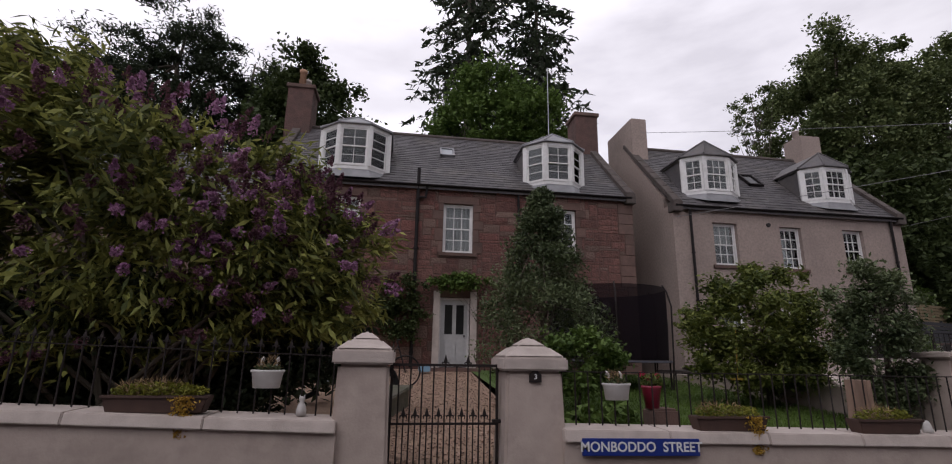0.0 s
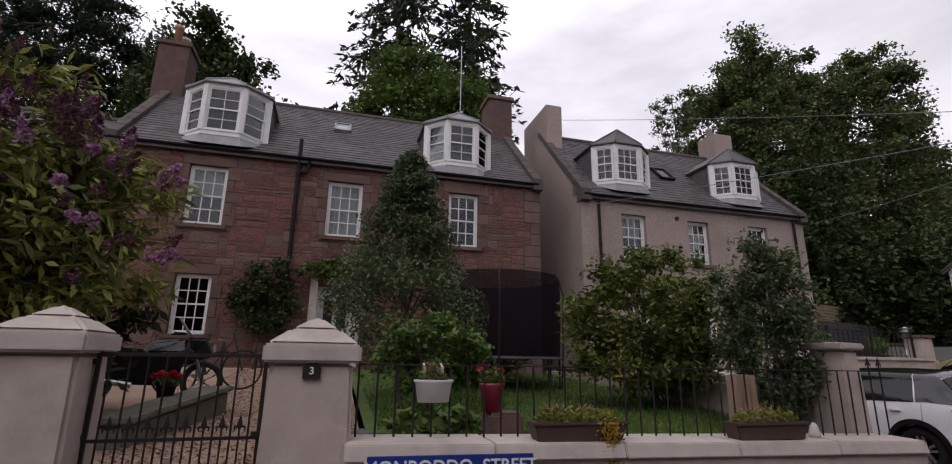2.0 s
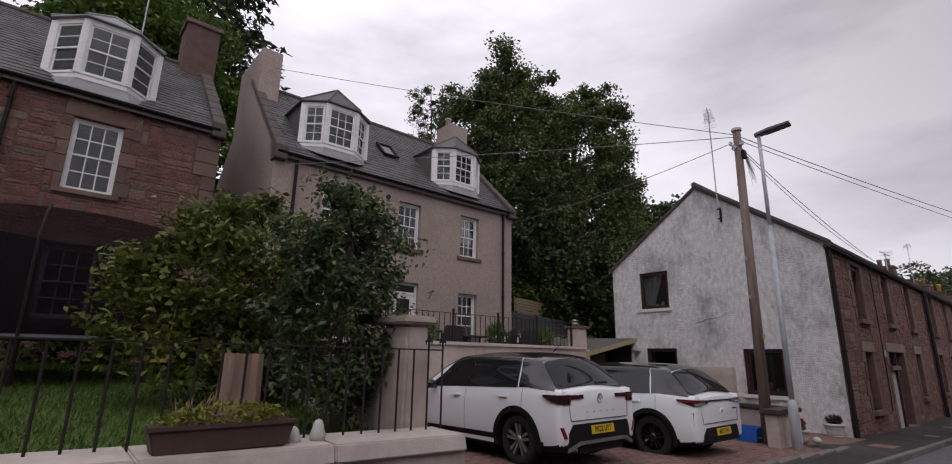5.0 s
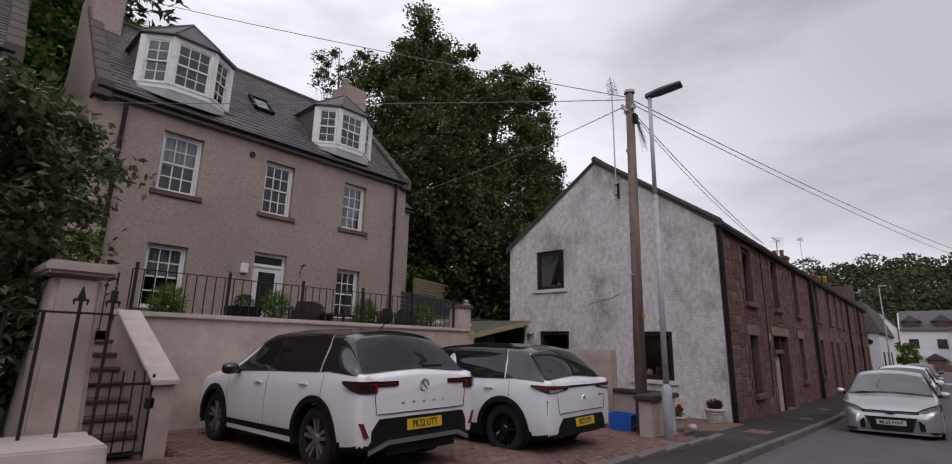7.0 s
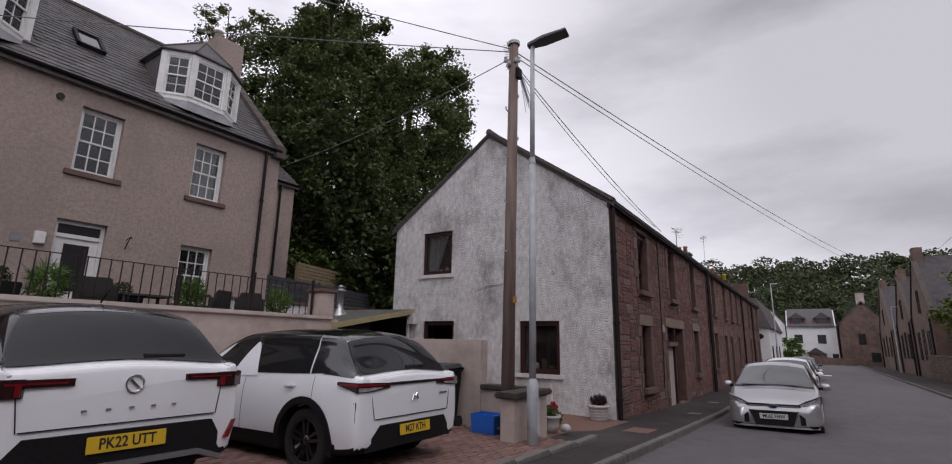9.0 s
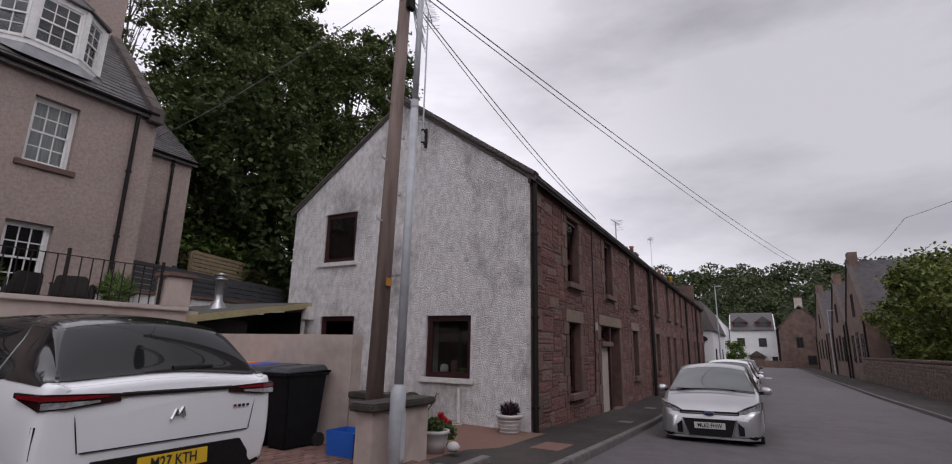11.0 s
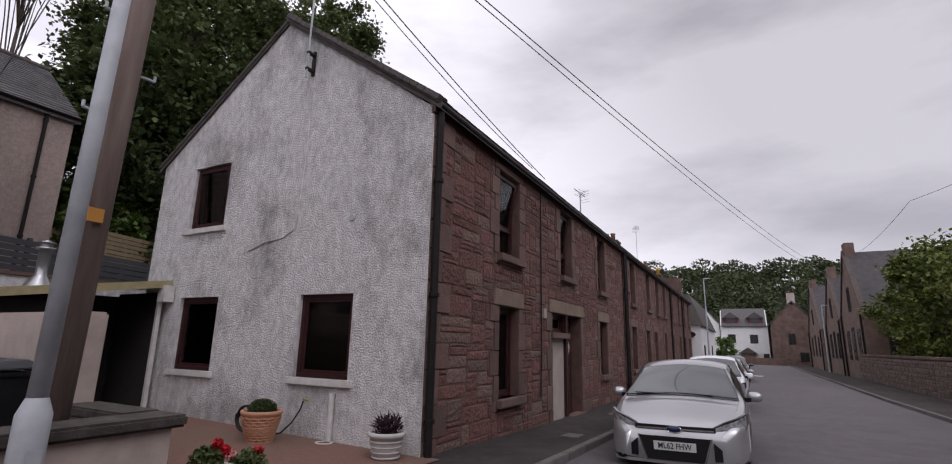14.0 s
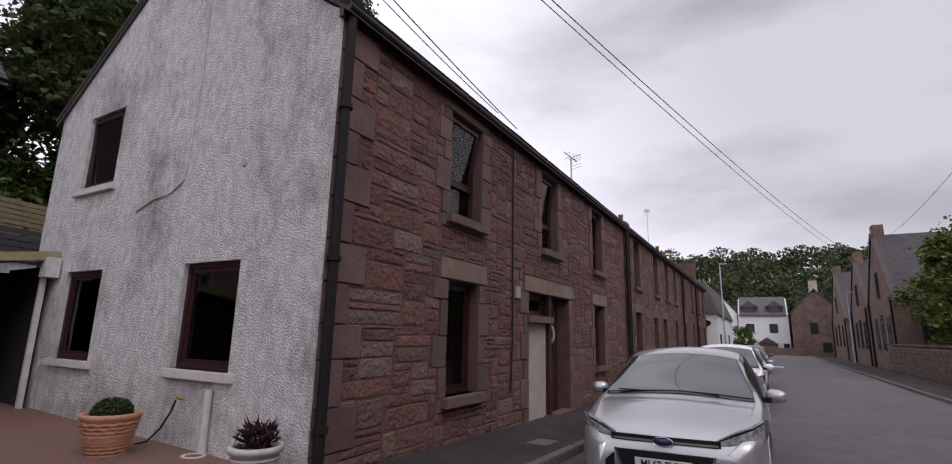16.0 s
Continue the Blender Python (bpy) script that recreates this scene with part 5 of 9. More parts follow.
# wall between the drive and the yard
M_MOSS = surf("dark_mossy_coping", (0.06, 0.048, 0.042), (0.03, 0.026, 0.022), 12, 0.95, 0.8, 40, (0.11, 0.10, 0.08), 5, 0.5)
yw = thing("yard_wall", Matrix.Identity(4), "stained rendered yard wall stepping down to the pavement", "wall", kind="structure")
Geo().box(16.88, 17.08, 7.1, 11.2, -0.9, 1.0).part("tall_wall", M_WALL_RENDER, yw, bevel=0.02)
Geo().box(16.885, 17.055, 6.185, 7.095, -0.9, 0.17).part("low_wall", M_WALL_RENDER, yw)
Geo().box(16.82, 17.12, 6.2, 7.1, 0.17, 0.25).part("low_coping", M_MOSS, yw, bevel=0.015)
Geo().box(15.98, 17.06, 5.95, 6.18, -0.9, 0.15).part("street_wall", M_WALL_RENDER, yw)
Geo().box(15.9, 17.14, 5.88, 6.25, 0.15, 0.24).part("street_coping", M_MOSS, yw, bevel=0.02)

# ---- vehicles ----
M_CARWHITE = surf("white_car_paint", (0.80, 0.80, 0.82), (0.78, 0.78, 0.80), 2, 0.28, coat=0.8)
M_CARSILVER = surf("silver_car_paint", (0.46, 0.455, 0.465), (0.43, 0.425, 0.435), 2, 0.3, metal=0.6, coat=0.8)
M_CARDARK = surf("dark_grey_car_paint", (0.04, 0.042, 0.048), (0.035, 0.036, 0.04), 2, 0.25, coat=0.8)
M_CARBLACK = surf("gloss_black_roof", (0.008, 0.008, 0.009), (0.01, 0.01, 0.011), 2, 0.15, coat=0.6)
M_TRIM = surf("black_plastic_trim", (0.009, 0.0085, 0.009), (0.013, 0.012, 0.0125), 30, 0.6, spec=0.15)
M_CARGLASS = surf("tinted_car_glass", (0.012, 0.013, 0.014), (0.014, 0.015, 0.016), 1, 0.03, spec=0.45)
M_SCREEN = surf("windscreen_glass", (0.05, 0.06, 0.058), (0.04, 0.048, 0.047), 0.4, 0.03, spec=1.0, coat=1.0)
M_RUBBER = surf("tyre_rubber", (0.011, 0.0105, 0.0105), (0.016, 0.015, 0.015), 25, 0.9, 0.3, 120)
M_ALLOY = surf("alloy", (0.42, 0.42, 0.43), (0.36, 0.36, 0.37), 5, 0.3, metal=0.8)
M_CHROME = surf("chrome", (0.65, 0.65, 0.66), (0.6, 0.6, 0.61), 4, 0.12, metal=1.0)
M_REDLENS = surf("red_lamp_lens", (0.22, 0.008, 0.012), (0.12, 0.005, 0.008), 30, 0.15, coat=0.5, stretch=(1, 1, 4))
M_DARKLENS = surf("smoked_lamp_lens", (0.03, 0.008, 0.01), (0.02, 0.006, 0.007), 10, 0.12, coat=0.5)
M_CLEARLENS = surf("clear_lamp_lens", (0.42, 0.42, 0.43), (0.12, 0.12, 0.125), 22, 0.08, coat=1.0)
M_PLATEY = surf("yellow_plate", (0.62, 0.40, 0.02), (0.56, 0.36, 0.02), 4, 0.4)
M_PLATEW = surf("white_plate", (0.62, 0.62, 0.60), (0.56, 0.56, 0.55), 4, 0.4)
M_INK = surf("black_lettering", (0.01, 0.01, 0.01), (0.014, 0.014, 0.014), 4, 0.5)


def crom(A, s):
    """Catmull-Rom through the rows of A at the places s."""
    A = np.asarray(A, float)
    n = len(A)
    i = np.clip(np.floor(s).astype(int), 0, n - 2)
    t = (s - i).reshape(-1, *[1] * (A.ndim - 1))
    g = lambda k: A[np.clip(k, 0, n - 1)]
    p0, p1, p2, p3 = g(i - 1), g(i), g(i + 1), g(i + 2)
    return 0.5 * (2 * p1 + (p2 - p0) * t + (2 * p0 - 5 * p1 + 4 * p2 - p3) * t * t + (3 * p1 - 3 * p2 + p3 - p0) * t ** 3)


class Shell:
    """A car's skin: cross-sections at stations (y, underside, half width, belt, half roof, top), forward is +y."""

    def __init__(self, st):
        self.y = np.array([s[0] for s in st])
        rings = []
        for y, zb, w, zbelt, wr, zt in st:
            h = zbelt - zb
            k = [(0, zb), (w * 0.84, zb), (w * 0.975, zb + 0.16 * h), (w, zb + 0.55 * h), (w * 0.965, zbelt), (wr + 0.45 * (w * 0.965 - wr), zbelt + 0.6 * (zt - zbelt)), (wr, zt - 0.035 - 0.05 * (zt - zbelt)), (0, zt)]
            rings.append(k + [(-a, b) for a, b in k[-2::-1]])
        self.r = np.array(rings)

    def u(self, y):
        return np.interp(y, self.y, np.arange(len(self.y)))

    def at(self, ys, vs):
        """Points on the skin at lengths ys and ring places vs."""
        us = self.u(np.asarray(ys, float))
        R = crom(self.r, us)
        Y = crom(self.y, us)
        vs = np.asarray(vs, float)
        i = np.clip(np.floor(vs).astype(int), 0, 13)
        t = (vs - i)[:, None]
        j = np.arange(len(vs))
        g = lambda k: R[j, np.clip(k, 0, 14)]
        p0, p1, p2, p3 = g(i - 1), g(i), g(i + 1), g(i + 2)
        q = 0.5 * (2 * p1 + (p2 - p0) * t + (2 * p0 - 5 * p1 + 4 * p2 - p3) * t * t + (3 * p1 - 3 * p2 + p3 - p0) * t ** 3)
        return np.column_stack([q[:, 0], Y, q[:, 1]])

    def patch(self, corners, off=0.006, n=10):
        """A panel that lies on the skin between four (y, v) corners, in order round it."""
        a, b, c, d = [np.array(q, float) for q in corners]
        G = np.array([[(a * (1 - i / n) + b * i / n) * (1 - j / n) + (d * (1 - i / n) + c * i / n) * j / n for j in range(n + 1)] for i in range(n + 1)]).reshape(-1, 2)
        e = 0.01
        P = self.at(G[:, 0], G[:, 1])
        dy, dv = self.at(G[:, 0] + e, G[:, 1]) - self.at(G[:, 0] - e, G[:, 1]), self.at(G[:, 0], G[:, 1] + e) - self.at(G[:, 0], G[:, 1] - e)
        N = np.cross(dy, dv)
        N /= np.maximum(np.linalg.norm(N, axis=1), 1e-9)[:, None]
        cen = np.array([0, 0, 0.6])
        sgn = np.sign(np.sum(N * (P - cen * 1.0 - np.column_stack([0 * P[:, 0], P[:, 1], 0 * P[:, 2]])), axis=1))
        P = P + N * (sgn * off)[:, None]
        g = Geo()
        g.v = [tuple(p) for p in P]
        g.f = [(i * (n + 1) + j, (i + 1) * (n + 1) + j, (i + 1) * (n + 1) + j + 1, i * (n + 1) + j + 1) for i in range(n) for j in range(n)]
        return g


def cut(ob, cutters):
    """Takes the cutters out of ob's mesh and drops them."""
    for c in cutters:
        b = ob.modifiers.new("cut", "BOOLEAN")
        b.operation, b.object, b.solver = "DIFFERENCE", c, "EXACT"
    dg = bpy.context.evaluated_depsgraph_get()
    me = bpy.data.meshes.new_from_object(ob.evaluated_get(dg))
    ob.modifiers.clear()
    ob.data = me
    for c in cutters:
        bpy.data.objects.remove(c)


def band(path, z0, z1, t=0.03):
    """An upright strip along (x, y) points with heights z0..z1 (numbers or lists) and thickness t inwards."""
    g = Geo()
    n = len(path)
    z0 = z0 if isinstance(z0, (list, tuple)) else [z0] * n
    z1 = z1 if isinstance(z1, (list, tuple)) else [z1] * n
    for k in range(n - 1):
        (xa, ya), (xb, yb) = path[k], path[k + 1]
        ia, ib = (xa * 0.97, ya * (1 - t / 2)), (xb * 0.97, yb * (1 - t / 2))
        g.solid([(xa, ya, z0[k]), (xb, yb, z0[k + 1]), (*ib, z0[k + 1]), (*ia, z0[k])], [(xa, ya, z1[k]), (xb, yb, z1[k + 1]), (*ib, z1[k + 1]), (*ia, z1[k])])
    return g


def wheel(car, x, y, r, dark, side):
    """Tyre, rim with spokes, hub; x is the outer face."""
    w = 0.21
    prof = [(r * 0.62, -w / 2), (r * 0.9, -w / 2), (r * 0.985, -w / 2 + 0.03), (r, -w / 4), (r, w / 4), (r * 0.985, w / 2 - 0.03), (r * 0.9, w / 2), (r * 0.64, w / 2 - 0.005), (r * 0.62, w / 2 - 0.03)]
    ty = Geo().lathe(prof, 36).part("tyre", M_RUBBER, car, smooth=True)
    ty.matrix_basis = pose(x - side * w / 2, y, r, 0, 90 * side, 0)
    rimmat = M_CARBLACK if dark else M_ALLOY
    rm = Geo().lathe([(r * 0.63, w / 2 - 0.01), (r * 0.66, w / 2 - 0.002), (r * 0.63, w / 2 - 0.03), (r * 0.60, 0.0), (0.0, 0.0)], 36).part("rim", M_CARBLACK if dark else M_TRIM, ty, smooth=True)
    for k in range(5):
        a = 2 * math.pi * k / 5
        s = Geo()
        c, d = math.cos(a), math.sin(a)
        ax = lambda rr, o, z: (rr * c - o * d, rr * d + o * c, z)
        for o in (-0.028, 0.028):
            s.solid([ax(0.05, o * 0.6 - 0.016, 0.03), ax(r * 0.62, o * 1.5 - 0.02, 0.05), ax(r * 0.62, o * 1.5 + 0.02, 0.05), ax(0.05, o * 0.6 + 0.016, 0.03)], [ax(0.05, o * 0.6 - 0.016, 0.075), ax(r * 0.62, o * 1.5 - 0.02, 0.092), ax(r * 0.62, o * 1.5 + 0.02, 0.092), ax(0.05, o * 0.6 + 0.016, 0.075)])
        s.part("spoke", rimmat, ty)
    Geo().lathe([(0.0, 0.085), (0.055, 0.082), (0.065, 0.05), (0.065, 0.0)], 16).part("hub_cap", rimmat, ty, smooth=True)


def number_plate(car, text, mat, m, w=0.52, h=0.112):
    pl = Geo().box(-w / 2, w / 2, -0.008, 0.0, -h / 2, h / 2).part("number_plate", mat, car, "number plate with black characters", bevel=0.003)
    pl.matrix_basis = m
    tx = words(text, 0.103, M_INK, pl, pose(0, -0.0095, 0.0, 90, 0, 0), "lettering", 0.001)
    tx.scale = (0.84, 1.0, 1.0)


def make_car(name, m, st, paint, roof, label, ax, r, track, dark_wheels, group, glass_y, screen, rear_glass, low=0.34):
    """glass_y: (rear end, rear pillar, middle pillar, front end) of the side windows. screen: (top y, base y); rear_glass the same."""
    car = thing(name, m, label, "car", group)
    sh = Shell(st)
    ys = np.interp(np.arange(0, len(st) - 1 + 1e-6, 1 / 6), np.arange(len(st)), sh.y)
    vs = np.arange(0, 14.001, 0.25)
    P = sh.at(np.repeat(ys, len(vs)), np.tile(vs, len(ys)))
    nv = len(vs)
    g = Geo()
    g.v = [tuple(p) for p in P]
    g.f = [(i * nv + j, i * nv + j + 1, (i + 1) * nv + j + 1, (i + 1) * nv + j) for i in range(len(ys) - 1) for j in range(nv - 1)]
    g.f += [tuple(range(nv - 1)), tuple((len(ys) - 1) * nv + k for k in range(nv - 2, -1, -1))]
    me = g.mesh("body", paint)
    bm = bmesh.new()
    bm.from_mesh(me)
    bmesh.ops.remove_doubles(bm, verts=bm.verts[:], dist=0.0015)
    bmesh.ops.recalc_face_normals(bm, faces=bm.faces[:])
    bm.to_mesh(me)
    bm.free()
    body = new("body", me)
    cs = []
    for y in ax:
        for s in (-1, 1):
            c = Geo().tube((s * (track - 0.26), y, r + 0.005), (s * 1.3, y, r + 0.005), r + 0.055, n=40)
            cs.append(new("cutter", c.mesh("cutter", paint)))
    cut(body, cs)
    me = body.data
    me.materials.clear()
    for q in (paint, M_TRIM, roof):
        me.materials.append(q)
    for p in me.polygons:
        c = p.center
        inarch = any(math.hypot(c.y - y, c.z - r) < r + 0.058 and abs(c.x) < track + 0.3 for y in ax) and (abs(p.normal.x) < 0.5 or abs(c.x) < track - 0.2)
        p.material_index = 1 if (inarch or c.z < low) else 0
        p.use_smooth = not inarch
    body.parent = car
    # arches that follow the flanks
    vv = np.arange(1.0, 5.01, 0.05)

    def flank(y, z):
        q = sh.at(np.full(len(vv), y), vv)
        return float(np.interp(z, np.maximum.accumulate(q[:, 2]), q[:, 0]))

    clad = roof is M_CARBLACK
    for y in ax:
        for s in (-1, 1):
            a = Geo()
            n = 30
            for k in range(n + 1):
                t = math.radians(-14 + 208 * k / n)
                q = []
                for rr in (r + 0.042, r + (0.115 if clad else 0.065)):
                    yy, zz = y + rr * math.cos(t), r + rr * math.sin(t)
                    q.append((s * (flank(yy, max(zz, 0.3)) + (0.014 if clad else 0.005)), yy, zz))
                a.v += [q[0], q[1], (q[1][0] - s * 0.1, q[1][1], q[1][2]), (q[0][0] - s * 0.1, q[0][1], q[0][2])]
                if k:
                    i = 4 * k - 4
                    a.f += [(i + j, i + (j + 1) % 4, i + 4 + (j + 1) % 4, i + 4 + j) for j in range(4)]
            a.f += [(0, 1, 2, 3), (4 * n + 3, 4 * n + 2, 4 * n + 1, 4 * n)]
            a.part("wheel_arch", M_TRIM if clad else paint, car)
            wheel(car, s * (track + 0.0), y, r, dark_wheels, s)
    yr0, yr1, ym, yf = glass_y
    for k, mir in ((1, lambda v: v), (-1, lambda v: 14 - v)):
        f = lambda pts: [(y, mir(v)) for y, v in pts]
        sh.patch(f([(yr1 + 0.03, 4.12), (ym - 0.05, 4.12), (ym - 0.05, 5.86), (yr1 + 0.12, 5.86)])).part("rear_side_window", M_CARGLASS, car, smooth=True)
        sh.patch(f([(ym + 0.04, 4.12), (yf, 4.12), (yf - 0.62, 5.86), (ym + 0.04, 5.86)])).part("front_side_window", M_CARGLASS, car, smooth=True)
        sh.patch(f([(yr0 - 0.18, 4.15), (yr1 + 0.015, 4.12), (yr1 + 0.105, 5.9), (yr0 + 0.12, 5.9)]), 0.004).part("quarter_panel", M_CARBLACK if roof is M_CARBLACK else paint, car, smooth=True)
        if roof is M_CARBLACK:
            sh.patch(f([(rear_glass[1] - 0.01, 4.08), (rear_glass[1] - 0.01, 5.42), (rear_glass[0], 5.96), (yr0 + 0.2, 4.1)]), 0.0055, 14).part("rear_pillar", M_CARBLACK, car, smooth=True)
            sh.patch(f([(-0.9, 1.2), (0.87, 1.2), (0.87, 2.25), (-0.9, 2.25)]), 0.008).part("sill_cladding", M_TRIM, car, smooth=True)
        # pillars, roof rail
        sh.patch(f([(ym - 0.05, 4.12), (ym + 0.04, 4.12), (ym + 0.04, 5.86), (ym - 0.05, 5.86)]), 0.007, 6).part("door_pillar", M_CARBLACK, car, smooth=True)
        mr = Geo().lathe([(0.0, -0.11), (0.05, -0.1), (0.075, -0.04), (0.075, 0.05), (0.05, 0.1), (0.0, 0.11)], 14)
        mo = mr.part("door_mirror", paint if roof is not M_CARBLACK else M_CARBLACK, car, smooth=True)
        mo.matrix_basis = pose(k * 1.0, yf - 0.25, st[6][3] + 0.06, 0, 90, 15 * k) @ Matrix.Diagonal((1.0, 0.9, 0.95, 1))
        Geo().box(-0.05, 0.05, -0.03, 0.03, -0.03, 0.03).part("mirror_arm", M_TRIM, car).matrix_basis = pose(k * 0.9, yf - 0.22, st[6][3] + 0.02)
        for yh in (ym + 0.12, yr1 + 0.22):
            P = sh.at([yh], [mir(3.75)])[0]
            Geo().box(-0.02, 0.02, 0, 0.17, -0.012, 0.014).part("door_handle", paint, car, bevel=0.006).matrix_basis = T(P[0] + k * 0.012, P[1], P[2])
        for yd in (ym, yf + 0.02, yr1 - 0.06):
            sh.patch(f([(yd - 0.004, 2.1), (yd + 0.004, 2.1), (yd + 0.004, 4.05), (yd - 0.004, 4.05)]), 0.002, 6).part("door_gap", M_TRIM, car, smooth=True)
    if roof is not paint:
        sh.patch([(rear_glass[0] + 0.02, 5.9), (screen[0], 5.9), (screen[0], 8.1), (rear_glass[0] + 0.02, 8.1)], 0.005, 14).part("roof", roof, car, smooth=True)
    t0, t1 = screen
    sh.patch([(t1, 5.75), (t0 + 0.02, 6.02), (t0 + 0.02, 7.98), (t1, 8.25)], 0.018, 20).part("windscreen", M_SCREEN, car, smooth=True)
    sh.patch([(t1 + 0.05, 5.6), (t0 - 0.02, 5.95), (t0 - 0.02, 8.05), (t1 + 0.05, 8.4)], 0.011, 20).part("screen_surround", M_CARBLACK, car, smooth=True)
    t0, t1 = rear_glass
    sh.patch([(t1, 5.35), (t0, 5.92), (t0, 8.08), (t1, 8.65)], 0.016, 20).part("rear_window", M_CARGLASS, car, smooth=True)
    return car, sh


SUV = [(-2.075, 0.37, 0.79, 0.96, 0.68, 1.0), (-2.05, 0.31, 0.85, 0.985, 0.70, 1.035), (-1.95, 0.26, 0.882, 0.995, 0.67, 1.065), (-1.58, 0.22, 0.893, 1.0, 0.58, 1.44), (-1.25, 0.20, 0.895, 0.985, 0.575, 1.51),
       (-0.5, 0.20, 0.89, 0.965, 0.595, 1.53), (0.1, 0.20, 0.89, 0.95, 0.60, 1.505), (0.55, 0.20, 0.89, 0.94, 0.60, 1.36), (1.05, 0.20, 0.89, 0.925, 0.66, 1.06), (1.35, 0.20, 0.89, 0.90, 0.66, 1.01),
       (1.78, 0.22, 0.865, 0.82, 0.62, 0.91), (1.99, 0.26, 0.79, 0.72, 0.55, 0.79), (2.08, 0.36, 0.64, 0.62, 0.45, 0.68)]
mk, sh = make_car("compact_suv", pose(11.12, 8.56, -0.315, -0.6, 0, 0.6), SUV, M_CARWHITE, M_CARBLACK, "white compact SUV with a black roof parked on the drive", (-1.29, 1.27), 0.335, 0.855, False, "cars on the drive", (-1.72, -1.32, -0.2, 0.85), (0.18, 1.02), (-1.6, -1.95))
for s in (-1, 1):
    band([(s * 0.38, -2.09), (s * 0.70, -2.09), (s * 0.80, -2.088)], [0.905, 0.90, 0.90], 0.955, 0.02).part("tail_light", M_DARKLENS, mk)
    band([(s * 0.66, -2.094), (s * 0.79, -2.092), (s * 0.868, -2.055), (s * 0.9, -1.96), (s * 0.908, -1.82)], [0.84, 0.84, 0.845, 0.87, 0.93], 0.96, 0.02).part("tail_light", M_DARKLENS, mk)
    band([(s * 0.42, -2.096), (s * 0.7, -2.098), (s * 0.83, -2.085)], 0.922, 0.934, 0.02).part("light_bar", M_REDLENS, mk)
    band([(s * 0.67, -2.1), (s * 0.70, -2.1)], 0.85, 0.934, 0.02).part("light_bar", M_REDLENS, mk)
    Geo().solid([(s * 0.74, -2.098, 0.42), (s * 0.79, -2.09, 0.42), (s * 0.79, -2.03, 0.42), (s * 0.74, -2.04, 0.42)], [(s * 0.81, -2.088, 0.56), (s * 0.85, -2.075, 0.56), (s * 0.85, -2.0, 0.56), (s * 0.81, -2.01, 0.56)]).part("reflector", M_REDLENS, mk)
band([(-0.78, -2.05), (-0.62, -2.10), (0.62, -2.10), (0.78, -2.05)], [0.3, 0.34, 0.34, 0.3], [0.36, 0.585, 0.585, 0.36]).part("bumper_insert", M_TRIM, mk)
band([(-0.74, -2.09), (-0.52, -2.14), (0.52, -2.14), (0.74, -2.09)], [0.25, 0.335, 0.335, 0.25], [0.295, 0.375, 0.375, 0.295]).part("skid_trim", M_ALLOY, mk)
band([(-0.5, -2.08), (0.5, -2.08)], 0.22, 0.33).part("diffuser", M_TRIM, mk)
band([(-0.64, -2.086), (0.64, -2.086)], 0.625, 0.632, 0.01).part("tailgate_gap", M_TRIM, mk)
for s in (-1, 1):
    Geo().tube((s * 0.65, -2.083, 0.628), (s * 0.69, -2.07, 0.92), 0.004, n=5).part("tailgate_gap", M_TRIM, mk)
ring = Geo()
for k in range(20):
    a, b = 2 * math.pi * k / 20, 2 * math.pi * (k + 1) / 20
    ring.tube((0.06 * math.cos(a), 0, 0.06 * math.sin(a)), (0.06 * math.cos(b), 0, 0.06 * math.sin(b)), 0.008, n=5)
ring.tube((-0.03, 0, 0.03), (0.03, 0, -0.03), 0.01, n=5)
ring.part("badge", M_CHROME, mk, "round chrome badge").matrix_basis = T(0, -2.085, 0.9)
for k in range(5):
    Geo().box(-0.017, 0.017, -0.004, 0, -0.007, 0.007).part("badge_letter", M_ALLOY, mk).matrix_basis = T(-0.3 + 0.15 * k, -2.085, 0.73)
number_plate(mk, "PK22 UTT", M_PLATEY, pose(0, -2.108, 0.50, -6))
Geo().tube((0.1, -1.93, 1.09), (0.42, -1.92, 1.10), 0.025, 0.012, n=8).part("rear_wiper", M_TRIM, mk)
Geo().tube((0, -1.25, 1.53), (0, -1.4, 1.64), 0.008, 0.003, n=6).part("aerial", M_TRIM, mk)
for s in (-1, 1):
    sh.patch([(-0.85 if s > 0 else -0.85, 1.6 if s > 0 else 12.4), (0.8, 1.6 if s > 0 else 12.4), (0.8, 1.95 if s > 0 else 12.05), (-0.85, 1.95 if s > 0 else 12.05)], 0.014, 10).part("sill_trim", M_CARWHITE, mk, smooth=True)
ds, sh = make_car("crossover_car", pose(13.84, 8.14, -0.45, -0.4, 0, 0.8), SUV, surf("pearl_white_car_paint", (0.78, 0.79, 0.81), (0.76, 0.77, 0.79), 2, 0.25, coat=0.9), M_CARBLACK, "pearl white crossover with a black roof parked on the drive", (-1.29, 1.27), 0.34, 0.855, True, "cars on the drive", (-1.72, -1.32, -0.2, 0.85), (0.18, 1.02), (-1.6, -1.95))
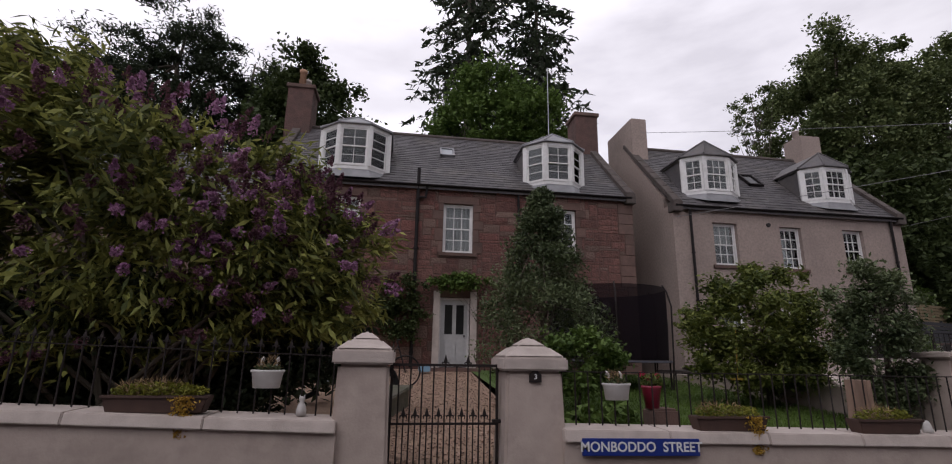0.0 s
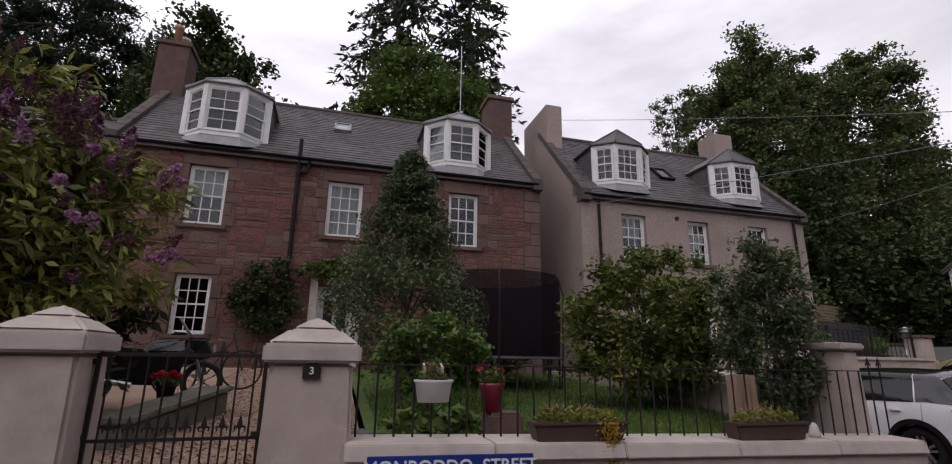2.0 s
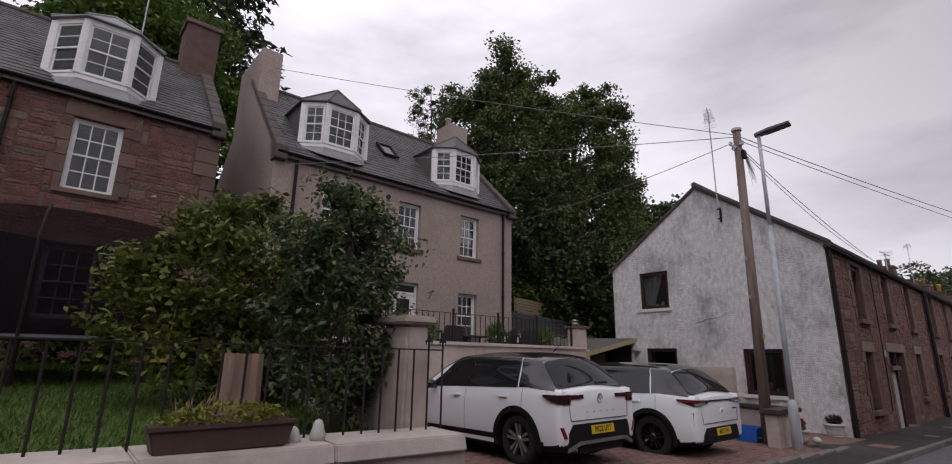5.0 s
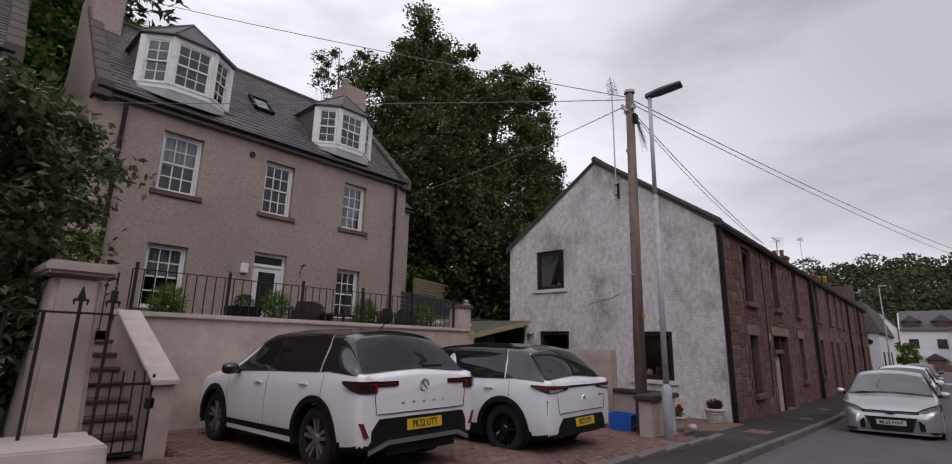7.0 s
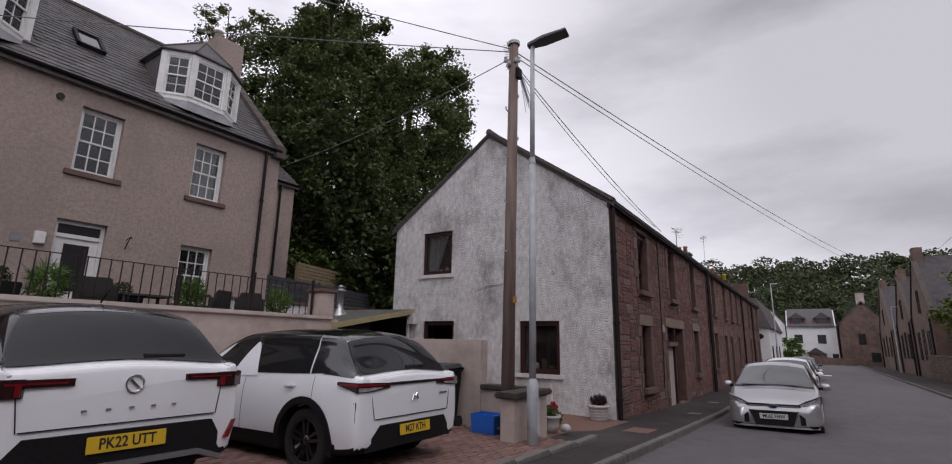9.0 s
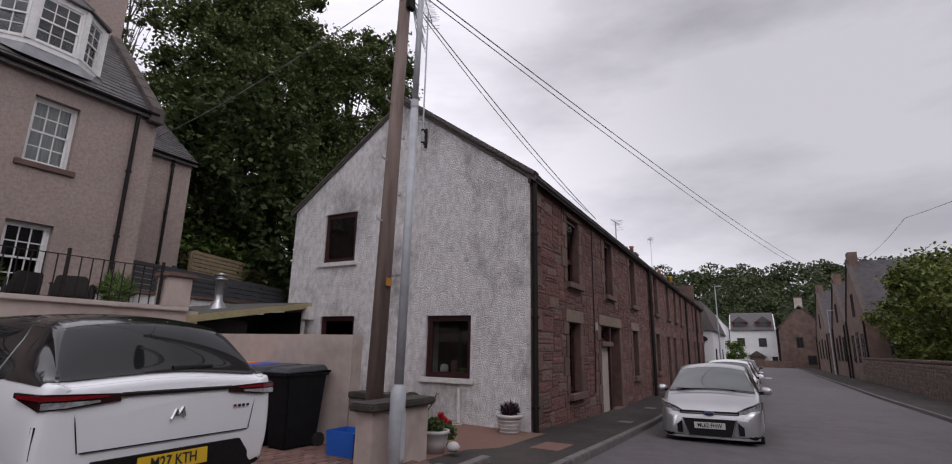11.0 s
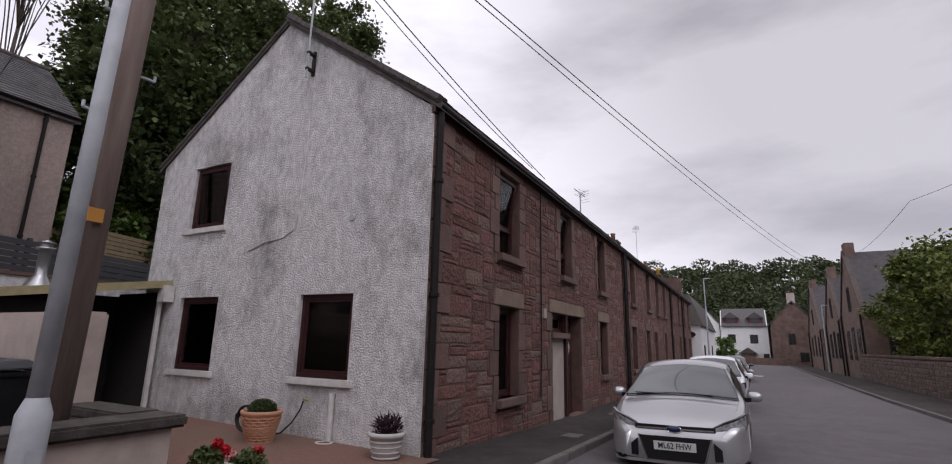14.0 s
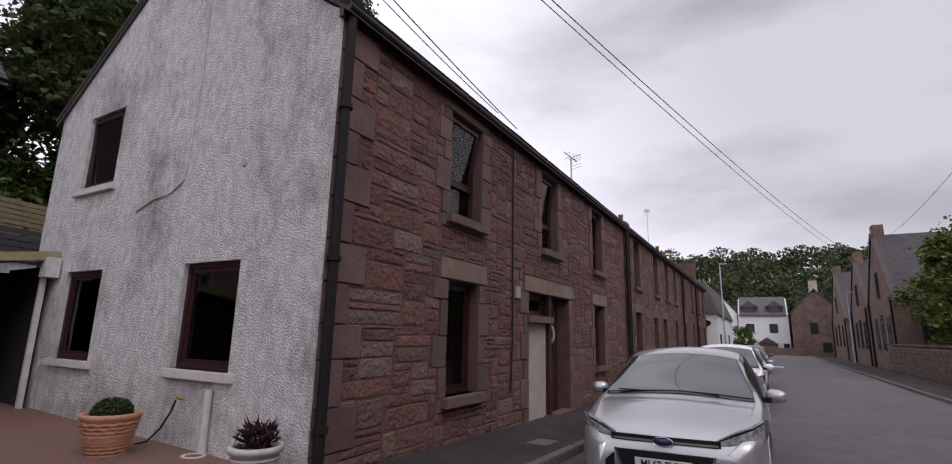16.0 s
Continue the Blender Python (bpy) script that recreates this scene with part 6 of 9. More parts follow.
for s in (-1, 1):
    band([(s * 0.42, -2.09), (s * 0.74, -2.09), (s * 0.868, -2.05), (s * 0.905, -1.80)], [0.90, 0.87, 0.865, 0.94], [0.95, 0.962, 0.965, 0.97], 0.02).part("tail_light", M_DARKLENS, ds)
    band([(s * 0.5, -2.097), (s * 0.74, -2.1), (s * 0.872, -2.06), (s * 0.91, -1.85)], [0.93, 0.925, 0.925, 0.935], [0.945, 0.95, 0.955, 0.955]).part("light_bar", M_REDLENS, ds)
    band([(s * 0.55, -2.097), (s * 0.74, -2.1), (s * 0.865, -2.07)], [0.90, 0.88, 0.875], [0.915, 0.915, 0.915]).part("light_bar", M_CLEARLENS, ds)
    Geo().box(-0.02, 0.02, -0.02, 0.02, -0.11, 0.11).part("side_vent", M_TRIM, ds, bevel=0.015).matrix_basis = pose(s * 0.85, -2.02, 0.68, 0, 0, s * 30)
band([(-0.42, -2.092), (0.42, -2.092)], 0.945, 0.955, 0.01).part("chrome_strip", M_CHROME, ds)
band([(-0.42, -2.09), (0.42, -2.09)], 0.925, 0.945, 0.01).part("dark_strip", M_TRIM, ds)
band([(-0.72, -2.06), (-0.55, -2.10), (0.55, -2.10), (0.72, -2.06)], [0.28, 0.3, 0.3, 0.28], [0.34, 0.53, 0.53, 0.34]).part("bumper_insert", M_TRIM, ds)
number_plate(ds, "M27 KTH", M_PLATEY, pose(0, -2.108, 0.455, -6))
band([(-0.62, -2.086), (0.62, -2.086)], 0.59, 0.597, 0.01).part("tailgate_gap", M_TRIM, ds)
for s in (-1, 1):
    Geo().tube((s * 0.63, -2.083, 0.595), (s * 0.68, -2.07, 0.86), 0.004, n=5).part("tailgate_gap", M_TRIM, ds)
Geo().tube((-0.05, -2.09, 0.74), (-0.02, -2.09, 0.81), 0.012, n=5).tube((-0.02, -2.09, 0.81), (0.0, -2.09, 0.77), 0.012, n=5).tube((0.0, -2.09, 0.77), (0.03, -2.09, 0.82), 0.012, n=5).tube((0.03, -2.09, 0.82), (0.05, -2.09, 0.75), 0.012, n=5).part("badge", M_CHROME, ds, "chrome badge")
for k in range(4):
    Geo().box(-0.012, 0.012, -0.004, 0, -0.01, 0.01).part("badge_letter", M_TRIM if k else M_REDLENS, ds).matrix_basis = T(0.48 + 0.04 * k, -2.085, 0.79)
Geo().tube((0.0, -1.93, 1.09), (0.34, -1.92, 1.11), 0.028, 0.012, n=8).part("rear_wiper", M_TRIM, ds)

for k, mir in ((1, lambda v: v), (-1, lambda v: 14 - v)):
    sh.patch([(-0.42, mir(4.02)), (0.12, mir(4.02)), (-0.16, mir(5.25)), (-0.2, mir(5.25))], 0.011, 10).part("shark_fin_pillar", MATS["pearl_white_car_paint"], ds, smooth=True)

HATCH = [(-2.16, 0.40, 0.68, 0.86, 0.52, 0.92), (-2.08, 0.30, 0.82, 0.93, 0.62, 1.0), (-1.8, 0.22, 0.885, 0.96, 0.60, 1.18), (-1.3, 0.20, 0.905, 0.95, 0.58, 1.40), (-0.6, 0.20, 0.91, 0.93, 0.60, 1.475), (0.05, 0.20, 0.91, 0.915, 0.61, 1.465),
         (0.5, 0.20, 0.91, 0.90, 0.62, 1.32), (1.12, 0.20, 0.905, 0.875, 0.72, 0.985), (1.5, 0.20, 0.89, 0.82, 0.70, 0.92), (1.85, 0.19, 0.86, 0.72, 0.66, 0.81), (2.06, 0.19, 0.79, 0.62, 0.60, 0.70), (2.15, 0.24, 0.66, 0.52, 0.5, 0.60)]


def front_car(m, paint, label, plate=None, glow=True, group="cars parked along the street", name="parked_hatchback"):
    """A family hatchback seen from its front."""
    c, sh = make_car(name, m, HATCH, paint, paint, label, (-1.32, 1.33), 0.32, 0.865, False, group, (-1.75, -1.3, -0.2, 0.9), (0.34, 1.09), (-1.3, -1.9), low=0.26)
    for s in (-1, 1):
        hp = [(s * 0.47, 2.10), (s * 0.62, 2.075), (s * 0.77, 1.985), (s * 0.855, 1.82), (s * 0.90, 1.62)]
        band(hp, [0.59, 0.56, 0.57, 0.62, 0.72], [0.665, 0.74, 0.79, 0.825, 0.82], 0.05).part("headlight_bezel", M_CARBLACK, c)
        hq = [(x * 1.008, y + 0.012) for x, y in hp]
        band(hq[:4], [0.605, 0.578, 0.588, 0.645], [0.652, 0.715, 0.77, 0.808], 0.04).part("headlight", M_CLEARLENS, c, "clear swept headlight")
        Geo().solid([(s * 0.47, 2.185, 0.49), (s * 0.47, 2.185, 0.27), (s * 0.72, 2.09, 0.27)], [(s * 0.47, 2.06, 0.49), (s * 0.47, 2.06, 0.27), (s * 0.72, 1.98, 0.27)]).part("side_intake", M_TRIM, c)
        Geo().lathe([(0.0, 0.02), (0.045, 0.015), (0.06, 0.02), (0.065, 0.0)], 16).part("fog_light", M_CHROME, c, smooth=True).matrix_basis = pose(s * 0.70, 2.085, 0.36, -90, 0, -s * 20)
    Geo().solid([(-0.34, 2.19, 0.24), (0.34, 2.19, 0.24), (0.44, 2.185, 0.53), (-0.44, 2.185, 0.53)], [(-0.34, 2.05, 0.24), (0.34, 2.05, 0.24), (0.44, 2.05, 0.53), (-0.44, 2.05, 0.53)]).part("lower_grille", M_TRIM, c)
    band([(-0.8, 2.02), (-0.6, 2.15), (0.6, 2.15), (0.8, 2.02)], 0.19, 0.23).part("front_splitter", paint, c)
    band([(-0.5, 2.12), (0, 2.15), (0.5, 2.12)], 0.585, 0.665).part("upper_grille", M_TRIM, c)
    band([(-0.48, 2.135), (0, 2.165), (0.48, 2.135)], 0.615, 0.635).part("grille_bar", M_CHROME, c)
    for s in (-1, 1):
        Geo().tube((s * 0.45, 2.19, 0.54), (s * 0.35, 2.195, 0.23), 0.014, n=6).part("grille_trim", M_CHROME, c)
    oval = Geo().lathe([(0.0, 0.012), (0.07, 0.01), (0.08, 0.0)], 20).part("badge", surf("dark_blue_badge", (0.01, 0.015, 0.06), (0.012, 0.018, 0.07), 3, 0.2), c, "dark oval badge", smooth=True)
    oval.matrix_basis = pose(0, 2.165, 0.625, -90) @ Matrix.Diagonal((1.1, 0.5, 1, 1))
    rim = Geo().lathe([(0.078, 0.0), (0.082, 0.014), (0.09, 0.012), (0.09, 0.0)], 24).part("badge_ring", M_CHROME, c, smooth=True)
    rim.matrix_basis = pose(0, 2.165, 0.625, -90) @ Matrix.Diagonal((1.1, 0.5, 1, 1))
    if plate:
        number_plate(c, plate, M_PLATEW, pose(0, 2.2, 0.42, 6, 0, 180))
    for s in (-0.45, 0.15):
        Geo().tube((s, 1.115, 0.99), (s + 0.5, 1.1, 0.995), 0.008, n=5).part("wiper", M_TRIM, c)
    return c


front_car(pose(24.22, 3.1, -0.87, 0, 0.9, 90.5), M_CARSILVER, "silver hatchback parked facing up the street", "ML62 FHW")
front_car(pose(32.6, 3.15, -0.97, 0, 0.4, 90) @ Matrix.Diagonal((1.0, 1.0, 1.06, 1)), M_CARWHITE, "white car parked behind the silver one")
front_car(pose(39.5, 3.1, -1.03, 0, 0.2, 90), M_CARSILVER, "pale car parked along the pavement")
front_car(pose(50.5, 3.0, -1.06, 0, 0.1, 90), M_CARDARK, "dark car parked further down the street")

# ---- trees, shrubs, grass ----


def leafmat(name, c1, c2, rough=0.55, vary=0.4, hue=0.03):
    m = bpy.data.materials.new(name)
    m.use_nodes = True
    n, l = m.node_tree.nodes, m.node_tree.links
    p = n["Principled BSDF"]
    geo = n.new("ShaderNodeNewGeometry")
    t = n.new("ShaderNodeTexNoise")
    t.inputs["Scale"].default_value = 0.9
    t.inputs["Detail"].default_value = 3
    l.new(geo.outputs["Position"], t.inputs["Vector"])
    add = n.new("ShaderNodeMath")
    add.operation = "ADD"
    l.new(t.outputs["Fac"], add.inputs[0])
    sc = n.new("ShaderNodeMath")
    sc.operation = "MULTIPLY_ADD"
    sc.inputs[1].default_value, sc.inputs[2].default_value = vary, -vary / 2
    l.new(geo.outputs["Random Per Island"], sc.inputs[0])
    l.new(sc.outputs[0], add.inputs[1])
    r = n.new("ShaderNodeValToRGB")
    r.color_ramp.elements[0].position, r.color_ramp.elements[1].position = 0.25, 0.75
    r.color_ramp.elements[0].color, r.color_ramp.elements[1].color = (*c1, 1), (*c2, 1)
    l.new(add.outputs[0], r.inputs["Fac"])
    l.new(r.outputs["Color"], p.inputs["Base Color"])
    p.inputs["Roughness"].default_value = rough
    p.inputs["Specular IOR Level"].default_value = 0.18
    tr = n.new("ShaderNodeBsdfTranslucent")
    l.new(r.outputs["Color"], tr.inputs["Color"])
    mx = n.new("ShaderNodeMixShader")
    mx.inputs["Fac"].default_value = 0.24
    l.new(p.outputs["BSDF"], mx.inputs[1])
    l.new(tr.outputs["BSDF"], mx.inputs[2])
    l.new(mx.outputs["Shader"], n["Material Output"].inputs["Surface"])
    return m


def leaf_mesh(name, C, length, width, mat, rs, up=0.5, axis=None, fold=0.2):
    """Folded four-cornered leaves at the points C; up: how far they face the sky; axis: optional directions they point in."""
    N = len(C)
    L = length * rs.uniform(0.6, 1.3, N)
    W = width * rs.uniform(0.7, 1.25, N)
    nrm = rs.normal(size=(N, 3))
    nrm /= np.linalg.norm(nrm, axis=1)[:, None]
    nrm = nrm + np.array([0, 0, up * 2])
    nrm /= np.linalg.norm(nrm, axis=1)[:, None]
    a = rs.normal(size=(N, 3)) if axis is None else axis + 0.45 * rs.normal(size=(N, 3))
    a -= np.sum(a * nrm, axis=1)[:, None] * nrm
    a /= np.maximum(np.linalg.norm(a, axis=1), 1e-6)[:, None]
    b = np.cross(nrm, a)
    v = np.empty((N, 4, 3))
    v[:, 0] = C - a * (L / 2)[:, None]
    v[:, 1] = C + b * (W / 2)[:, None] + nrm * (fold * W)[:, None]
    v[:, 2] = C + a * (L / 2)[:, None]
    v[:, 3] = C - b * (W / 2)[:, None] + nrm * (fold * W)[:, None]
    me = bpy.data.meshes.new(name)
    me.vertices.add(4 * N)
    me.vertices.foreach_set("co", v.ravel())
    me.loops.add(4 * N)
    me.loops.foreach_set("vertex_index", np.arange(4 * N, dtype=np.int32))
    me.polygons.add(N)
    me.polygons.foreach_set("loop_start", np.arange(0, 4 * N, 4, dtype=np.int32))
    me.materials.append(mat)
    me.update()
    me.validate()
    return me


def clump_points(rs, centre, radii, clumps, per, size, shell=0.55, flat=0.75, low=-1.0):
    """Leaf places in uneven clumps through an ellipsoid; low cuts off its underside."""
    out, cs = [], []
    while len(cs) < clumps:
        d = rs.normal(size=3)
        d /= np.linalg.norm(d)
        r = rs.uniform(shell, 1.0) ** 0.6
        p = d * r * (0.86 + 0.28 * math.sin(3.1 * d[0] + 5.3 * d[1] + 2.0) * math.cos(4.1 * d[2] + 1.7 * d[0]))
        if p[2] < low or np.linalg.norm(p) > 1.02:
            continue
        cs.append(np.array(centre) + p * np.array(radii))
    for c in cs:
        k = int(per * rs.uniform(0.5, 1.5))
        s = size * rs.uniform(0.55, 1.35)
        q = rs.normal(size=(k, 3))
        q /= np.linalg.norm(q, axis=1)[:, None]
        q *= np.minimum(np.abs(rs.normal(0.0, 0.55, k)) + 0.12, 0.98 + 0.15 * rs.uniform(0, 1, k))[:, None] * s
        q[:, 2] *= flat
        q += rs.normal(size=3) * 0.25 * s * (q[:, :1] / s) * np.array([0, 1, 1])
        out.append(c + q)
    return np.concatenate(out), cs


M_BARK = surf("grey_brown_bark", (0.10, 0.078, 0.06), (0.065, 0.05, 0.04), 9, 0.95, 0.9, 30, (0.05, 0.055, 0.035), 2, 0.5, stretch=(1, 1, 0.25))


def trunk_geo(base, top, r, rs, limbs=(), n=6):
    g = Geo()
    base, top = Vector(base), Vector(top)
    pts = [base]
    for k in range(1, n + 1):
        p = base.lerp(top, k / n)
        if k < n:
            p += Vector((rs.normal() * r * 0.5, rs.normal() * r * 0.5, 0))
        pts.append(p)
    for k in range(n):
        g.tube(pts[k], pts[k + 1], r * (1 - 0.8 * k / n), r * (1 - 0.8 * (k + 1) / n), 8)
    for c in limbs:
        c = Vector(c)
        k = int(rs.randint(n // 3, n))
        s = pts[k]
        mid = s.lerp(c, 0.5) + Vector((0, 0, 0.12 * (c - s).length))
        rr = r * 0.28
        g.tube(s, mid, rr, rr * 0.6, 6).tube(mid, c, rr * 0.6, rr * 0.15, 5)
    return g


def tree(name, base, top, centre, radii, clumps, per, size, leaf, mat, label, seed, r=0.25, category="tree", limbs=14, shell=0.5, low=-1.0, up=0.5, group="", flat=0.75):
    rs = np.random.RandomState(seed)
    P, cs = clump_points(rs, centre, radii, clumps, per, size, shell, flat, low)
    th = thing(name, Matrix.Identity(4), label, category, group)
    trunk_geo(base, top, r, rs, [cs[i] for i in rs.choice(len(cs), min(limbs, len(cs)), replace=False)]).part("trunk", M_BARK, th, smooth=True)
    c = put("crown", leaf_mesh("crown", P, leaf[0], leaf[1], mat, rs, up), th)
    return th


def conifer(name, base, top_z, radius, n_lev, mat, label, seed, droop=0.25, leaf=(0.55, 0.22), sparse=1.0):
    rs = np.random.RandomState(seed)
    x, y, z = base
    th = thing(name, Matrix.Identity(4), label, "tree")
    pts, ax = [], []
    g = Geo().tube((x, y, z), (x, y, top_z), 0.38, 0.05, 8)
    h = top_z - z
    for i in range(n_lev):
        t = 0.12 + 0.88 * i / n_lev
        zz = z + h * t
        for b in range(int(6 + 3 * (1 - t))):
            a = rs.uniform(0, 2 * math.pi)
            L = radius * (1 - t) ** 0.8 * rs.uniform(0.6, 1.2) + 0.25
            d = np.array([math.cos(a), math.sin(a), 0])
            end = np.array([x, y, zz]) + d * L + np.array([0, 0, -droop * L + 0.1])
            g.tube((x, y, zz), tuple(end), 0.05, 0.012, 4)
            k = int(26 * sparse * (0.35 + L / radius))
            s = rs.uniform(0.15, 1.05, k) ** 0.8
            q = np.array([x, y, zz]) + d * (L * s)[:, None] + np.array([0, 0, 1]) * ((0.1 - droop * L * s ** 1.3))[:, None]
            q += rs.normal(size=(k, 3)) * np.array([0.24, 0.24, 0.16])
            pts.append(q)
            ax.append(np.tile(d + np.array([0, 0, -0.45]), (k, 1)))
    g.part("trunk", M_BARK, th)
    put("crown", leaf_mesh("crown", np.concatenate(pts), leaf[0], leaf[1], mat, rs, 0.3, np.concatenate(ax)), th)


L_SYC = leafmat("sycamore_leaf", (0.05, 0.072, 0.026), (0.165, 0.195, 0.078))
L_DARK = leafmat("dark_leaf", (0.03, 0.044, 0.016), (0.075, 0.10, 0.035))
L_BRIGHT = leafmat("bright_leaf", (0.062, 0.106, 0.025), (0.125, 0.188, 0.044))
L_FIR_AND_SHADE = leafmat("fir_needle_and_bush_shade", (0.02, 0.028, 0.017), (0.05, 0.066, 0.034))
L_HOLLY = leafmat("holly_leaf", (0.04, 0.06, 0.026), (0.16, 0.195, 0.095), 0.4)
L_MAPLE = leafmat("maple_leaf", (0.045, 0.065, 0.016), (0.18, 0.205, 0.05), 0.55, 0.5)
L_BUDD = leafmat("buddleia_leaf", (0.075, 0.092, 0.03), (0.34, 0.35, 0.095), 0.6, 0.6)
L_YELL = leafmat("yellow_green_leaf", (0.120, 0.140, 0.025), (0.260, 0.250, 0.040))
L_PURPLE = leafmat("purple_flower", (0.2, 0.08, 0.16), (0.5, 0.28, 0.43), 0.8)
L_DEAD = leafmat("faded_flower", (0.085, 0.035, 0.05), (0.16, 0.075, 0.095), 0.9)
L_RED = leafmat("red_flower", (0.450, 0.012, 0.020), (0.600, 0.030, 0.040), 0.6)
# distance haze is mixed into this leaf colour by lightening it
L_FAR = leafmat("hazed_far_leaf", (0.038, 0.052, 0.027), (0.098, 0.115, 0.056), 0.8, 0.3)
L_GRASS = leafmat("grass_blade", (0.062, 0.105, 0.019), (0.125, 0.19, 0.042), 0.6)

tree("sycamore_tree", (27.5, 26.5, 1), (28.0, 26.3, 20), (28.3, 26.2, 13.8), (5.7, 4.8, 10.1), 460, 260, 1.05, (0.24, 0.16), L_SYC, "tall dense sycamore on the bank behind the houses", 1, 0.5, limbs=30)
tree("sycamore_tree", (35.5, 26, 1), (35.5, 26, 19), (36.3, 26.0, 13.6), (6.6, 5.0, 11.5), 480, 240, 1.1, (0.26, 0.17), L_SYC, "broad leafy sycamore on the bank behind the houses", 2, 0.45, limbs=30)
tree("ash_tree", (21.6, 25.5, 1), (21.0, 25.5, 17.5), (20.9, 25.5, 15.6), (1.7, 1.6, 3.2), 34, 80, 0.5, (0.2, 0.1), L_SYC, "thin airy young ash at the edge of the wood", 101, 0.12, limbs=24, shell=0.2)
# darker leaf than the other sycamores: bank shade put into its colour
tree("sycamore_tree", (24, 22, 1), (24, 22, 9), (24.5, 21.5, 7.0), (4.5, 3.0, 6.0), 120, 220, 1.1, (0.28, 0.2), L_DARK, "lower tree with leaf colour darkened as shade of the bank", 3, 0.3)
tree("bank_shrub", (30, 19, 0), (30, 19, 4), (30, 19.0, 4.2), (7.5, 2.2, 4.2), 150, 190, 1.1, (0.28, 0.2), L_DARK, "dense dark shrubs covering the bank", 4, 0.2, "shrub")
tree("woodland_tree", (52, 31, 1), (52, 31, 14), (52, 31, 12.0), (6.5, 4, 7.5), 90, 130, 1.5, (0.6, 0.48), L_DARK, "dark woodland tree beyond the terrace roof", 5, 0.4)
tree("woodland_tree", (62, 31, 1), (62, 31, 16), (62.5, 31, 14.5), (6.0, 4, 7.8), 90, 130, 1.5, (0.6, 0.48), L_DARK, "dark woodland tree beyond the terrace roof", 6, 0.4)
tree("woodland_tree", (43, 29, 1), (43, 29, 12), (43, 29, 9.0), (5.5, 4, 7.0), 80, 130, 1.4, (0.5, 0.42), L_SYC, "leafy tree at the edge of the wood", 7, 0.4)
conifer("fir_tree", (5.2, 42, 6), 52, 7.8, 54, L_FIR_AND_SHADE, "tall dark fir standing above the roofs", 8, leaf=(0.85, 0.3))
conifer("fir_tree", (12.2, 43, 6), 50, 7.0, 54, L_FIR_AND_SHADE, "tall dark fir standing above the roofs", 9, leaf=(0.85, 0.3))
tree("lime_tree", (6.5, 34.5, 4), (6.5, 34.5, 17), (6.8, 34.5, 16.5), (6.6, 4.5, 6.8), 230, 220, 1.3, (0.32, 0.24), L_BRIGHT, "rounded bright green tree in front of the firs", 10, 0.4)
tree("pine_tree", (-15.5, 33, 5), (-15.5, 33, 23), (-15.5, 33, 18.5), (4.6, 3.6, 7.2), 120, 200, 1.3, (0.4, 0.1), L_FIR_AND_SHADE, "dark ragged pine behind the cottages", 11, 0.35, shell=0.25, flat=0.4)
tree("pine_tree", (-20.5, 34, 5), (-20.5, 34, 21), (-20.5, 34, 17), (4.2, 3.6, 6.6), 100, 200, 1.3, (0.4, 0.1), L_FIR_AND_SHADE, "dark ragged pine behind the cottages", 12, 0.35, shell=0.25, flat=0.4)
tree("pine_tree", (-11.5, 35, 5), (-11.5, 35, 22), (-11.5, 35, 18), (3.6, 3.2, 6.0), 80, 190, 1.2, (0.4, 0.1), L_FIR_AND_SHADE, "dark ragged pine behind the cottages", 13, 0.3, shell=0.25, flat=0.4)
tree("woodland_tree", (-6, 31, 3), (-6, 31, 15), (-6.5, 31, 14.5), (4.6, 3.5, 6.2), 150, 190, 1.2, (0.3, 0.22), L_DARK, "dark broadleaf tree behind the chimney", 14, 0.3)
tree("woodland_tree", (-28, 30, 3), (-28, 30, 15), (-28, 30, 13.0), (6, 4, 8), 80, 130, 1.4, (0.5, 0.42), L_DARK, "dark broadleaf tree behind the cottages", 15, 0.3)
tree("woodland_tree", (0, 33, 3), (0, 33, 11), (-0.5, 33, 10.0), (3.8, 3.0, 5.5), 60, 120, 1.0, (0.4, 0.32), L_DARK, "small dark tree showing over the ridge", 16, 0.25)
tree("woodland_tree", (15.5, 36, 4), (15.5, 36, 12), (15.5, 36, 11.0), (3.8, 3.0, 5.5), 60, 120, 1.0, (0.4, 0.32), L_SYC, "small tree between the two houses", 17, 0.25)
tree("ash_tree", (50, -8.5, -1.5), (50, -8.5, 4), (50.5, -8.2, 3.6), (8.0, 3.9, 3.9), 130, 190, 1.0, (0.3, 0.2), L_MAPLE, "spreading green tree over the stone wall", 18, 0.25)
# wooded hill at the end of the street
rs = np.random.RandomState(19)
hill = []
for k in range(360):
    x, y = rs.uniform(138, 186), rs.uniform(-75, 75)
    r = rs.uniform(2.4, 5.0)
    z = gz(x, y) + r * 1.1 + 1.6
    q = rs.normal(size=(250, 3))
    q /= np.linalg.norm(q, axis=1)[:, None]
    q[:, 2] = np.abs(q[:, 2]) * 1.15 - 0.25
    hill.append(np.array([x, y, z]) + q * r * (rs.uniform(0.75, 1.06, 250))[:, None])
tagged(put("far_woods", leaf_mesh("far_woods", np.concatenate(hill), 0.95, 0.7, L_FAR, rs, 0.5), None), "dense green woods on the hill closing the street", "woods", kind="stuff")

